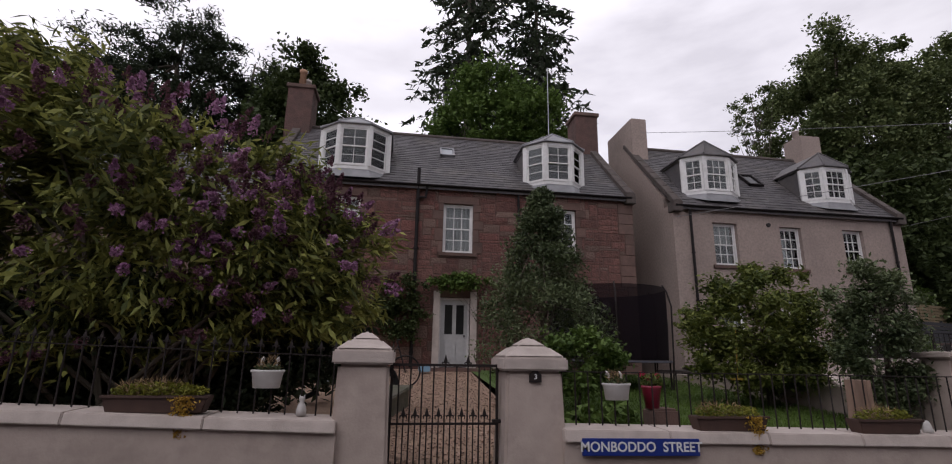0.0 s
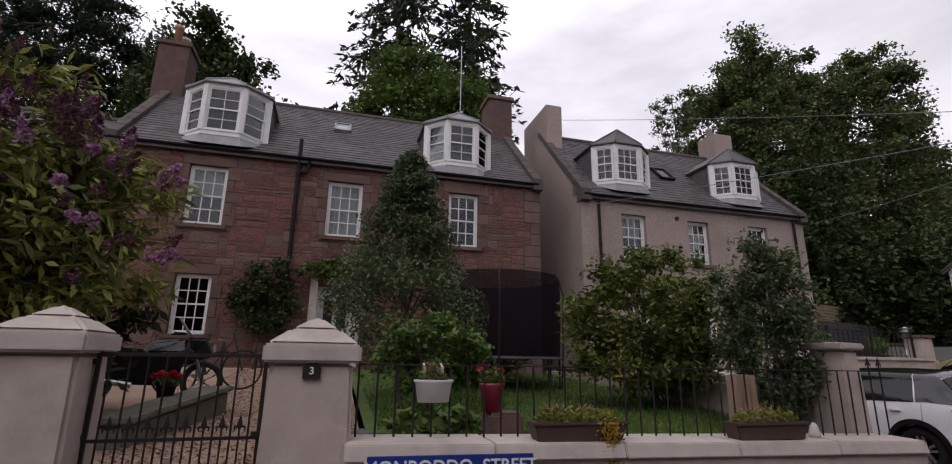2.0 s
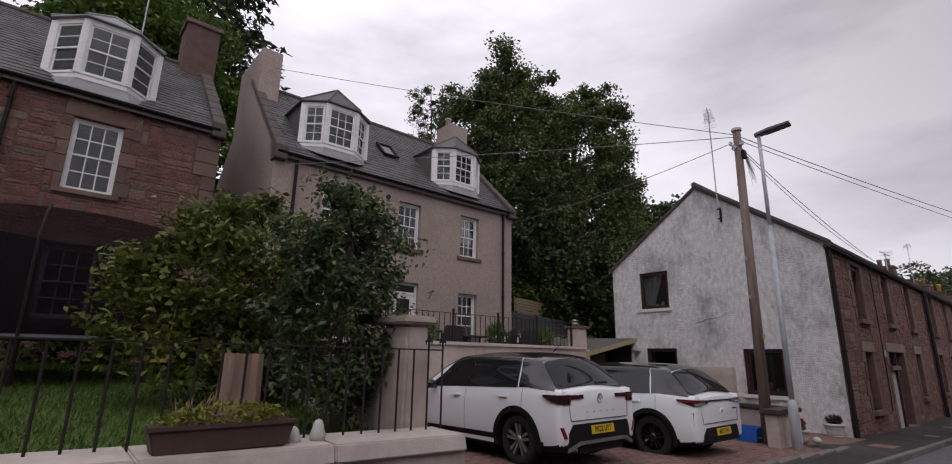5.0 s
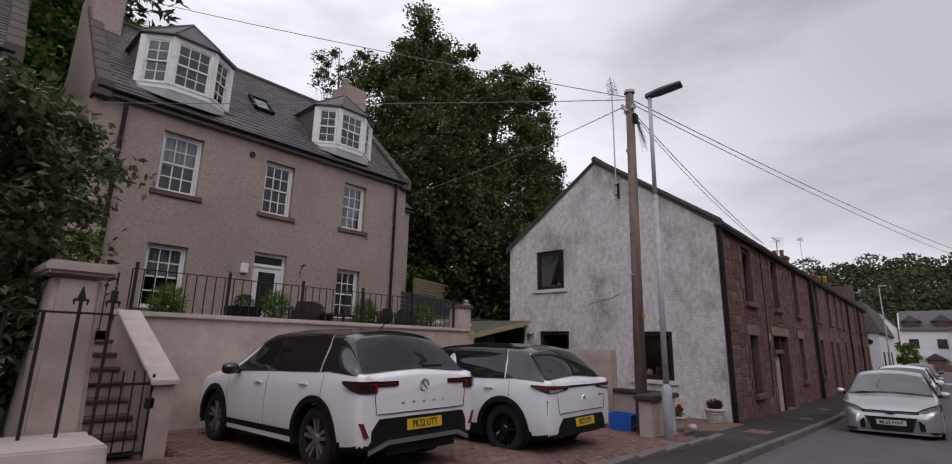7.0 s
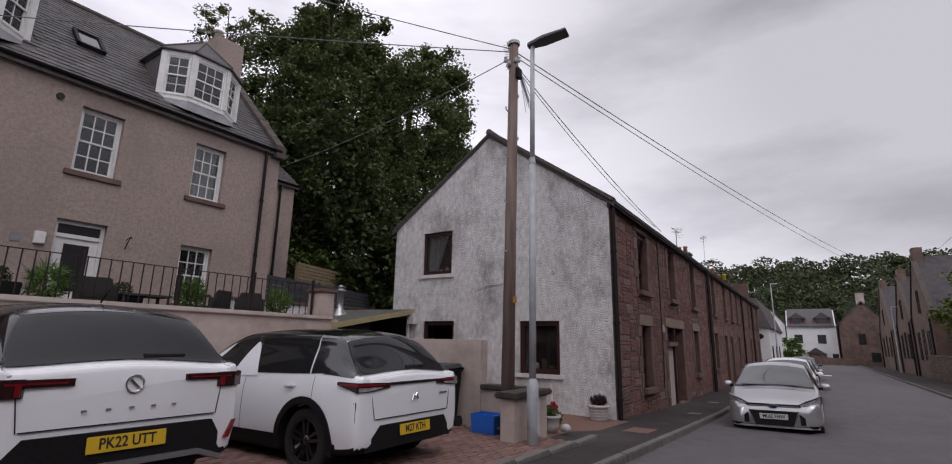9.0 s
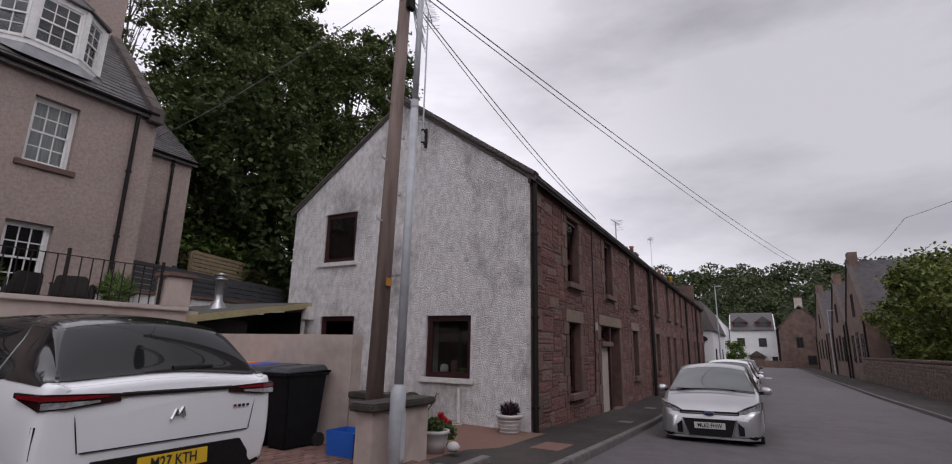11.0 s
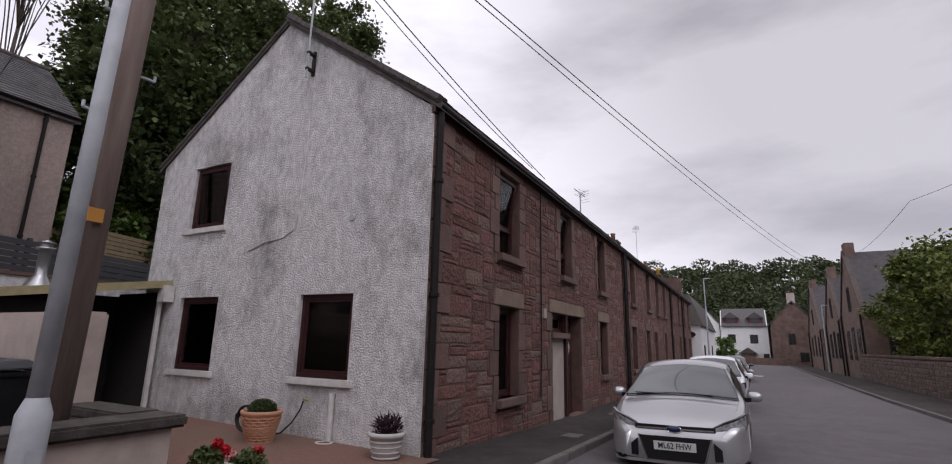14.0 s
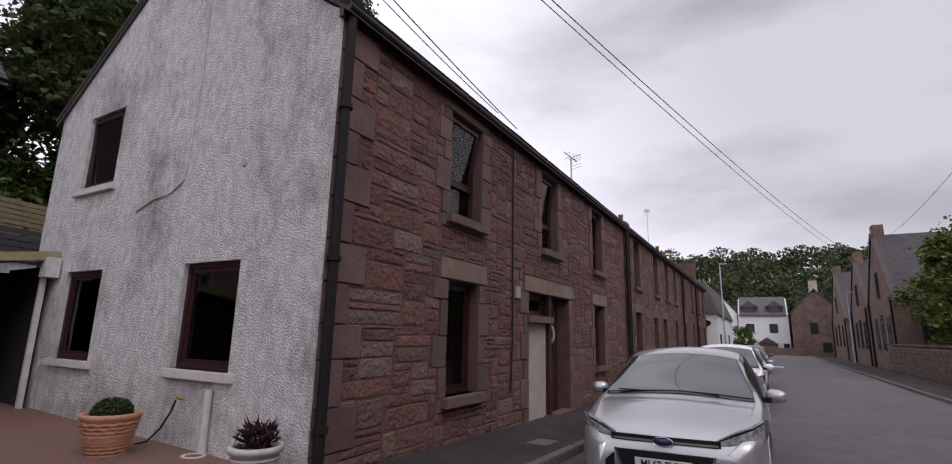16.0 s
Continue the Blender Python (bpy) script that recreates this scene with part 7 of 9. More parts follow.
# buddleia over the garden wall
rs = np.random.RandomState(20)
bud = thing("buddleia_bush", Matrix.Identity(4), "overgrown buddleia with purple flower spikes behind the wall", "shrub")
P, cs = clump_points(rs, (-5.1, 8.1, 2.95), (4.0, 2.2, 2.6), 340, 130, 0.48, 0.5, 0.85, -0.66)
P3, cs3 = clump_points(rs, (-6.2, 7.9, 4.8), (1.9, 1.5, 1.75), 120, 120, 0.42, 0.4, 0.85)
P2, cs2 = clump_points(rs, (-1.75, 7.7, 2.45), (1.5, 1.0, 1.5), 100, 100, 0.4, 0.3, 0.85, -0.7)
PB = np.concatenate([P, P2, P3])
out = PB - np.array([-4.3, 9.0, 3.6])
out /= np.linalg.norm(out, axis=1)[:, None]
put("foliage", leaf_mesh("foliage", PB, 0.235, 0.055, L_BUDD, rs, 0.45, out + np.array([0, -0.2, -0.55]), fold=0.25), bud)
g = Geo()
for c in cs[::13] + cs2[::9]:
    bx, by = -3.6 + rs.uniform(-0.7, 0.9), 8.0 + rs.uniform(-0.5, 0.5)
    mid = (0.55 * c[0] + 0.45 * bx, 0.55 * c[1] + 0.45 * by, 0.35 + 0.62 * c[2])
    g.tube((bx, by, 0.25), mid, 0.045, 0.025, 6).tube(mid, tuple(c), 0.025, 0.006, 5)
g.part("branching_stem", M_BARK, bud)
sp, spd = [], []
fl = []
for i in range(330):
    d = np.array([rs.uniform(-0.75, 1.0), -abs(rs.normal(0.55, 0.3)), rs.uniform(-0.45, 1.0)])
    d /= np.linalg.norm(d)
    if i % 4:
        c = np.array([-5.1, 8.1, 2.95]) + d * np.array([4.0, 2.2, 2.65]) * rs.uniform(0.88, 1.02)
    else:
        c = np.array([-1.75, 7.7, 2.45]) + d * np.array([1.55, 1.05, 1.55]) * rs.uniform(0.95, 1.12)
    if c[2] < 1.3:
        continue
    ax = d + np.array([0, -0.2, rs.uniform(-0.7, 0.8)])
    ax /= np.linalg.norm(ax)
    s = rs.uniform(0.14, 0.3)
    k = 85
    u = rs.uniform(0, 1, k)
    o = rs.normal(size=(k, 3))
    o /= np.linalg.norm(o, axis=1)[:, None]
    q = c + ax * (s * u)[:, None] + o * (0.075 * (1.08 - u))[:, None]
    (fl if i % 5 < 2 else sp).append(q)
# near-black leaf mass that paints the shade beneath the bush
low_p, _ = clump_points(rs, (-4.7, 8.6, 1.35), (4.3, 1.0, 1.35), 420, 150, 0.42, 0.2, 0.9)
put("inner_foliage", leaf_mesh("inner_foliage", low_p, 0.17, 0.07, L_FIR_AND_SHADE, rs, 0.3), bud)
put("flower_spike", leaf_mesh("flower_spike", np.concatenate(fl), 0.05, 0.042, L_PURPLE, rs, 0.1), bud, label="purple flower spikes")
put("faded_spike", leaf_mesh("faded_spike", np.concatenate(sp), 0.044, 0.034, L_DEAD, rs, 0.1), bud, label="faded brown flower spikes")

# garden shrubs
rs = np.random.RandomState(21)
hol = thing("holly_tree", Matrix.Identity(4), "young variegated evergreen tree in front of the door", "tree")
pts = []
hc = []
for k in range(230):
    t = rs.uniform(0, 1) ** 0.85
    rr = 1.35 * (1 - t) ** 0.8 + 0.1
    a = rs.uniform(0, 2 * math.pi)
    s = rs.uniform(0.45, 1.0) * rr
    c = np.array([2.8 + s * math.cos(a), 9.7 + s * math.sin(a) * 0.9, 1.3 + 3.4 * t])
    hc.append(c)
    q = rs.normal(size=(95, 3))
    q /= np.linalg.norm(q, axis=1)[:, None]
    pts.append(c + q * (rs.uniform(0.15, 1, 95) ** 0.5)[:, None] * (0.16 + 0.2 * (1 - t)))
trunk_geo((2.8, 9.7, 0.4), (2.83, 9.68, 4.4), 0.07, rs, hc[::9]).part("trunk", M_BARK, hol)
put("crown", leaf_mesh("crown", np.concatenate(pts), 0.09, 0.04, L_HOLLY, rs, 0.4), hol)
tree("rose_bush", (3.0, 8.3, 0.5), (3.0, 8.3, 1.3), (2.95, 8.3, 1.35), (0.95, 0.6, 0.62), 55, 60, 0.26, (0.1, 0.065), L_BRIGHT, "loose rose bush with pale leaves and a few blooms", 22, 0.03, "shrub", 18)
tree("maple_shrub", (7.0, 9.0, 0.4), (7.0, 9.0, 2.4), (7.0, 9.0, 2.0), (1.75, 1.1, 1.4), 170, 130, 0.33, (0.11, 0.055), L_MAPLE, "dense maple shrub on the lawn behind the railings", 23, 0.05, "shrub", 20)
tree("laurel_shrub", (7.3, 6.75, 0.4), (7.3, 6.75, 2.6), (7.32, 6.85, 1.75), (0.8, 0.55, 1.28), 150, 120, 0.24, (0.08, 0.038), L_HOLLY, "tall evergreen shrub beside the corner pier", 24, 0.05, "shrub", 18)
tree("wall_climber", (-0.2, 15.4, 0.9), (0.0, 15.45, 3.4), (0.0, 15.3, 2.75), (0.95, 0.22, 1.2), 70, 80, 0.26, (0.1, 0.07), L_DARK, "dark climbing plant on the house wall", 25, 0.03, "climber", 14)
tree("door_climber", (2.6, 15.4, 0.9), (2.5, 15.4, 3.4), (1.8, 15.25, 3.55), (1.2, 0.25, 0.3), 30, 60, 0.22, (0.12, 0.08), L_BRIGHT, "pale climbing plant over the front door", 26, 0.02, "climber", 8)
tree("low_shrub", (4.8, 14.6, 0.8), (4.8, 14.6, 1.1), (4.8, 14.7, 1.15), (2.6, 0.5, 0.5), 60, 60, 0.3, (0.12, 0.09), L_DARK, "low dark shrubs along the house wall", 27, 0.03, "shrub", 8)
tree("border_plant", (2.6, 6.9, 0.35), (2.6, 6.9, 0.5), (2.9, 6.75, 0.55), (0.8, 0.35, 0.22), 26, 34, 0.16, (0.14, 0.1), L_BRIGHT, "broad-leaved border plants by the railings", 28, 0.012, "plant", 6)
tree("bank_shrub", (21.5, 20, 2), (21.5, 20, 4), (23, 20.2, 3.9), (2.8, 1.2, 1.3), 60, 70, 0.5, (0.2, 0.15), L_BRIGHT, "rough green growth above the grey fence", 29, 0.03, "shrub", 8)
# lawn blades
n = 42000
x = rs.uniform(2.3, 7.7, n)
y = 6.3 + 8.6 * rs.uniform(0, 1, n) ** 1.4
z = 0.33 + (y - 6.1) * 0.058
C = np.column_stack([x, y, z + 0.04])
tagged(put("lawn_grass", leaf_mesh("lawn_grass", C, 0.085, 0.012, L_GRASS, rs, 0.0, np.tile([0.1, 0.0, 1.6], (n, 1)), 0.05), None), "uneven uncut grass blades", "grass", kind="stuff")
# loose gravel
n = 9000
C = np.column_stack([rs.uniform(-0.5, 2.1, n), 6.3 + 8.9 * rs.uniform(0, 1, n) ** 1.3, np.zeros(n)])
a = (C[:, 0] + 12) / 14.15
C[:, 2] = (0.3 + (0.02 - 0.3) * a) * (1 - (C[:, 1] - 6.1) / 9.6) + (1.0 - 0.05 * a) * (C[:, 1] - 6.1) / 9.6 + 0.006
tagged(put("loose_gravel", leaf_mesh("loose_gravel", C, 0.045, 0.036, surf("gravel_chip", (0.48, 0.34, 0.26), (0.22, 0.15, 0.12), 40, 0.9, island=0.5), rs, 1.5, fold=0.3), None), "loose pink and brown gravel chips", "gravel", kind="stuff")

# ---- street furniture ----
M_POLE = surf("weathered_pole_timber", (0.23, 0.175, 0.148), (0.115, 0.08, 0.068), 9, 0.92, 0.9, 40, (0.07, 0.045, 0.04), 1.1, 0.8, stretch=(1, 1, 0.12))
M_GALV = surf("galvanised_grey", (0.45, 0.465, 0.49), (0.36, 0.375, 0.40), 6, 0.55, 0.1, 40, (0.26, 0.26, 0.27), 1.5, 0.4)
PX, PY = 16.42, 6.33
pole = thing("telegraph_pole", T(PX, PY, -0.56), "weathered wooden telegraph pole with wires at the top", "pole")
Geo().tube((0, 0, -0.3), (0.15, -0.03, 6.95), 0.112, 0.082, 16).part("shaft", M_POLE, pole, smooth=True)
Geo().lathe([(0.0, 0.03), (0.11, 0.0), (0.11, -0.06)], 16, (0.15, -0.03, 6.97)).part("cap", M_GALV, pole)
for k in range(9):
    z = 3.0 + 0.42 * k
    s = 1 if k % 2 else -1
    Geo().tube((s * 0.08 + 0.02 * z, 0, z), (s * 0.22 + 0.02 * z, -0.02, z), 0.012, n=6).tube((s * 0.22 + 0.02 * z, -0.02, z), (s * 0.22 + 0.02 * z, -0.02, z + 0.05), 0.012, n=6).part("step_iron", M_GALV, pole)
for k in range(6):
    a = k * 1.05
    Geo().lathe([(0.0, 0), (0.03, 0), (0.04, 0.03), (0.025, 0.06), (0.035, 0.09), (0.0, 0.1)], 10, (0.14 + 0.12 * math.cos(a), 0.12 * math.sin(a), 6.45 + 0.06 * (k % 3))).part("insulator", M_GALV, pole)
Geo().box(0.07, 0.21, -0.17, -0.1, 6.2, 6.4).part("junction_box", M_TRIM, pole, bevel=0.01)
Geo().box(-0.05, 0.05, -0.15, -0.135, 2.15, 2.25).part("marker_plate", surf("orange_marker", (0.5, 0.22, 0.03), (0.45, 0.2, 0.03), 5, 0.6), pole)
for k in range(12):
    Geo().tube((0.16, -0.12, 6.45), (0.42 + 0.05 * math.sin(k * 2.1), -0.2 + 0.04 * math.cos(k * 1.7), 6.0 - 0.035 * k), 0.009, 0.004, 4).part("cable_end", M_GALV, pole)

lamp = thing("street_lamp", T(16.1, 5.71, -0.57), "grey steel street lamp with a flat LED head", "street lamp")
Geo().lathe([(0.0, -0.2), (0.085, -0.2), (0.085, 0.93), (0.06, 1.0), (0.052, 1.02)], 16).part("base_column", M_GALV, lamp, smooth=True)
Geo().tube((0, 0, 1.0), (0.03, 0.0, 4.4), 0.052, 0.048, 14).part("column", M_GALV, lamp, smooth=True)
Geo().tube((0.03, 0, 4.4), (0.06, 0.0, 6.5), 0.04, 0.036, 14).part("upper_column", M_GALV, lamp, smooth=True)
Geo().tube((0.03, 0, 4.35), (0.031, 0.0, 4.45), 0.055, 0.045, 14).part("joint_collar", M_GALV, lamp)
Geo().box(-0.04, 0.04, -0.092, -0.08, 0.25, 0.75).part("access_door", M_GALV, lamp, bevel=0.004)
hd = Geo().solid([(-0.06, 0.08, 6.46), (0.06, 0.08, 6.46), (0.13, -0.2, 6.5), (0.12, -0.62, 6.56), (-0.12, -0.62, 6.56), (-0.13, -0.2, 6.5)], [(-0.05, 0.08, 6.54), (0.05, 0.08, 6.54), (0.11, -0.2, 6.58), (0.1, -0.6, 6.62), (-0.1, -0.6, 6.62), (-0.11, -0.2, 6.58)])
hd = hd.part("lamp_head", surf("dark_grey_casting", (0.06, 0.06, 0.065), (0.05, 0.05, 0.055), 6, 0.5), lamp, bevel=0.012)
hd.matrix_basis = pose(0.06, 0, 0, 0, 0, 8)
Geo().box(-0.08, 0.08, -0.56, -0.25, -0.012, 0.0).part("lens", M_CLEARLENS, hd).matrix_basis = pose(0, 0, 6.505, -8)


M_WIRE = surf("grey_cable_sheath", (0.2, 0.195, 0.2), (0.14, 0.135, 0.14), 8, 0.7)


def wire(a, b, sag, r, label, n=32):
    a, b = Vector(a), Vector(b)
    pts = [a.lerp(b, k / n) - Vector((0, 0, 4 * sag * (k / n) * (1 - k / n))) for k in range(n + 1)]
    g = Geo().path(pts, r, 5)
    ob = g.part("overhead_wire", M_WIRE)
    return tagged(ob, label, "cable")


top = (PX + 0.13, PY - 0.03, 6.1)
wire((top[0], top[1], 6.23), (61.5, -3.46, 7.28), 0.54, 0.0105, "thin black overhead wire along the street")
wire((top[0], top[1], 6.13), (61.5, -3.46, 6.85), 0.58, 0.009, "thin black overhead wire along the street")
wire((top[0], top[1], 6.0), (24.1, 5.6, 4.2), 0.12, 0.009, "service wire from the pole to the terrace eaves")
wire((top[0], top[1], 5.95), (23.4, 5.6, 4.2), 0.2, 0.007, "service wire from the pole to the terrace eaves")
wire((top[0], top[1], 6.25), (9.4, 17.75, 10.35), 0.1, 0.009, "service wire from the pole to the tall chimney")
wire((top[0], top[1], 6.2), (9.0, 15.0, 6.0), 0.06, 0.009, "service wire from the pole to the harled house eaves")
wire((top[0], top[1], 6.1), (18.9, 18.2, 6.55), 0.25, 0.009, "service wire from the pole to the rear wing eaves")
wire((76, -8.2, 10.4), (45, -5.4, 8.0), 0.3, 0.012, "overhead wire crossing to the far side")
wire((45, -5.4, 8.0), (20, -9, 7.5), 0.5, 0.012, "overhead wire crossing to the far side")


def aerial(name, m, h, label, boom=0.9, n=9, size=0.32):
    t = thing(name, m, label, "aerial")
    Geo().tube((0, 0, 0), (0, 0, h), 0.018, n=8).part("mast", M_GALV, t)
    b = Geo().tube((-boom * 0.45, 0, h - 0.05), (boom * 0.55, 0, h + 0.08), 0.012, n=6).part("boom", M_GALV, t)
    for k in range(n):
        x = -boom * 0.4 + boom * 0.9 * k / n
        g = Geo()
        for s in (-0.05, 0.06):
            g.tube((x, -size * 0.5 * (1 - 0.3 * k / n), h + 0.0 + s), (x, size * 0.5 * (1 - 0.3 * k / n), h + s + 0.02), 0.005, n=4)
        g.part("element", M_GALV, b)
    for s in (-0.16, -0.08, 0.08, 0.16):
        Geo().tube((-boom * 0.45, -size * 0.6, h + s - 0.05), (-boom * 0.45, size * 0.6, h + s - 0.05), 0.005, n=4).part("reflector", M_GALV, b)


aerial("tv_aerial", pose(20.06, 8.38, 5.15, 0, 0, 200), 3.55, "tall television aerial bracketed to the gable")
br = thing("aerial_bracket", T(20.2, 8.38, 5.3), "rusty wall bracket holding the aerial mast", "bracket")
Geo().box(-0.16, 0.0, -0.03, 0.03, 0.0, 0.04).box(-0.16, 0.0, -0.03, 0.03, 0.3, 0.34).box(-0.02, 0.01, -0.03, 0.03, -0.06, 0.4).part("arm", M_BLACK, br)
aerial("tv_aerial", pose(54.2, 9.1, 6.5, 0, 0, 190), 3.4, "television aerial on the terrace ridge", 1.1, 8, 0.5)
aerial("tv_aerial", pose(28.1, 6.0, 4.3, 0, 0, 160), 0.75, "small aerial above the eaves", 0.5, 4, 0.25)
Geo().tube((5.8, 18.8, 9.8), (5.8, 18.8, 13.6), 0.02, n=6).part("mast", M_GALV, thing("radio_mast", Matrix.Identity(4), "thin pale radio mast behind the ridge", "aerial"))

# cable and vent on the white gable
cab = thing("gable_cable", T(XG - 0.012, 0, 0), "thin cable looping across the white gable", "cable")
Geo().path([(0, 8.4, 5.3), (0, 8.35, 4.0), (0, 8.4, 2.9), (0, 8.45, 2.55), (0, 8.7, 2.42), (0, 9.1, 2.38), (0, 9.5, 2.25)], 0.011, 5).part("run", M_HARL_WHITE, cab)
vent = thing("wall_vent", pose(XG, 7.25, 2.62, 0, -90, 0), "small round grey wall vent", "vent")
Geo().lathe([(0.0, 0.02), (0.05, 0.02), (0.06, 0.0)], 12).part("grille", M_GALV, vent)
tap = thing("garden_hose", T(XG - 0.03, 7.8, -0.05), "green hose hanging from a yellow garden tap", "hose")
Geo().tube((0, 0, 0), (-0.08, 0, 0.02), 0.015, n=8).part("tap", surf("brass_yellow", (0.5, 0.33, 0.05), (0.42, 0.27, 0.04), 8, 0.4, metal=0.5), tap)
Geo().path([(-0.08, 0, 0), (-0.1, 0.03, -0.12), (-0.12, 0.15, -0.3), (-0.15, 0.32, -0.45), (-0.2, 0.5, -0.5), (-0.3, 0.8, -0.5)], 0.012, 6).part("pipe", M_BLACK, tap)
coil = Geo()
for k in range(60):
    a, b = k * 0.32, (k + 1) * 0.32
    f = lambda t: (-0.02 * (t / 6.3), 0.16 * math.cos(t), 0.17 * math.sin(t))
    coil.tube(f(a), f(b), 0.014, n=5)
co = thing("hose_coil", T(19.85, 8.62, -0.32), "coiled dark hose leaning on the gable", "hose")
coil.part("coil", M_BLACK, co)
stub = thing("waste_pipe", T(20.17, 7.33, 0), "short white waste pipe down to the gully", "pipe")
Geo().tube((0, 0, 0.08), (0, 0, -0.55), 0.04, n=10).part("pipe", M_SILLW, stub)
Geo().lathe([(0.0, 0), (0.12, 0), (0.12, 0.07), (0.09, 0.07), (0.09, 0.02), (0, 0.02)], 14, (-0.08, 0, -0.62)).part("gully", M_SILLW, stub)

# ---- pots, bins, yard ----


def pot(name, m, prof, mat, label, bands=0, soil=None):
    t = thing(name, m, label, "plant pot")
    Geo().lathe(prof, 26).part("vessel", mat, t, smooth=True)
    r, z = soil
    Geo().lathe([(0.0, z), (r, z)], 20).part("soil", surf("potting_soil", (0.04, 0.03, 0.022), (0.025, 0.018, 0.014), 30, 0.95, 0.5, 60), t)
    return t


def tuft(parent, c, radii, n, leaf, mat, seed, up=0.4, axis=None, name="foliage", label=""):
    rs = np.random.RandomState(seed)
    q = rs.normal(size=(n, 3))
    q /= np.linalg.norm(q, axis=1)[:, None]
    q *= (rs.uniform(0.3, 1.0, n) ** 0.5)[:, None]
    P = np.array(c) + q * np.array(radii)
    ax = None if axis is None else np.tile(axis, (n, 1)) + q * 1.2
    return put(name, leaf_mesh(name, P, leaf[0], leaf[1], mat, rs, up, ax), parent, label=label)


M_BASKET = surf("woven_terracotta", (0.50, 0.265, 0.16), (0.40, 0.20, 0.115), 12, 0.8, 0.6, 30)
M_POTW = surf("pale_stone_pot", (0.50, 0.48, 0.46), (0.40, 0.38, 0.37), 8, 0.8, 0.2, 40)
p = pot("basket_pot", T(19.6, 8.02, -0.56), [(0.0, 0), (0.16, 0), (0.22, 0.18), (0.25, 0.36), (0.27, 0.38), (0.27, 0.42), (0.23, 0.42), (0.23, 0.34)], M_BASKET, "woven terracotta pot with a clipped round bush", soil=(0.23, 0.38))
for k in range(9):
    ring = Geo()
    r = 0.165 + 0.085 * (k / 8)
    for j in range(26):
        a, b = 2 * math.pi * j / 26, 2 * math.pi * (j + 1) / 26
        ring.tube((r * math.cos(a), r * math.sin(a), 0.03 + 0.038 * k + (0.008 if (j + k) % 2 else -0.008)), (r * math.cos(b), r * math.sin(b), 0.03 + 0.038 * k + (-0.008 if (j + k) % 2 else 0.008)), 0.014, n=4)
    ring.part("weave_band", M_BASKET, p)
tuft(p, (0, 0, 0.42), (0.19, 0.19, 0.15), 3600, (0.03, 0.019), L_DARK, 41)
p = pot("banded_pot", T(19.88, 6.12, -0.6), [(0.0, 0), (0.15, 0), (0.19, 0.16), (0.2, 0.27), (0.23, 0.28), (0.23, 0.33), (0.19, 0.33), (0.19, 0.27)], M_POTW, "pale banded pot with a dark leafy plant", soil=(0.19, 0.29))
for k in range(4):
    Geo().lathe([(0.155 + 0.012 * k, 0.03 + 0.06 * k), (0.175 + 0.012 * k, 0.045 + 0.06 * k), (0.165 + 0.012 * k, 0.06 + 0.06 * k)], 26).part("band", M_POTW, p, smooth=True)
tuft(p, (0, 0, 0.4), (0.18, 0.18, 0.12), 160, (0.16, 0.03), leafmat("dark_purple_leaf", (0.02, 0.01, 0.014), (0.05, 0.022, 0.03)), 42, 0.2, (0, 0, 0.8))
p = pot("banded_pot", T(17.5, 6.12, -0.52), [(0.0, 0), (0.13, 0), (0.17, 0.14), (0.18, 0.24), (0.2, 0.25), (0.2, 0.29), (0.17, 0.29), (0.17, 0.24)], M_POTW, "pale pot of red geraniums beside the low wall", soil=(0.17, 0.26))
tuft(p, (0, 0, 0.34), (0.13, 0.13, 0.11), 700, (0.05, 0.035), L_SYC, 43)
for k, (a, b, c) in enumerate(((0.04, -0.06, 0.47), (0.1, -0.08, 0.41))):
    tuft(p, (a, b, c), (0.045, 0.045, 0.04), 90, (0.035, 0.03), L_RED, 44 + k, name="bloom", label="red geranium bloom")
p = pot("flower_pot", T(18.05, 6.3, -0.68), [(0.0, 0), (0.1, 0), (0.14, 0.2), (0.15, 0.24), (0.12, 0.24), (0.12, 0.18)], M_TERRA, "small pot with pink and red roses", soil=(0.12, 0.2))
tuft(p, (0, 0, 0.32), (0.18, 0.18, 0.16), 500, (0.06, 0.04), L_SYC, 47)
for k, (a, b, c, mm) in enumerate(((-0.12, 0.1, 0.44, leafmat("pink_rose", (0.6, 0.2, 0.2), (0.75, 0.4, 0.38))), (0.1, 0.0, 0.45, L_RED))):
    tuft(p, (a, b, c), (0.05, 0.05, 0.04), 80, (0.045, 0.035), mm, 50 + k, name="bloom")
stone = thing("round_stone", T(17.42, 5.78, -0.47), "small pale round stone by the wall", "stone")
Geo().lathe([(0.0, 0.0), (0.07, 0.02), (0.09, 0.07), (0.06, 0.12), (0.0, 0.14)], 14).part("boulder", M_POTW, stone, smooth=True)


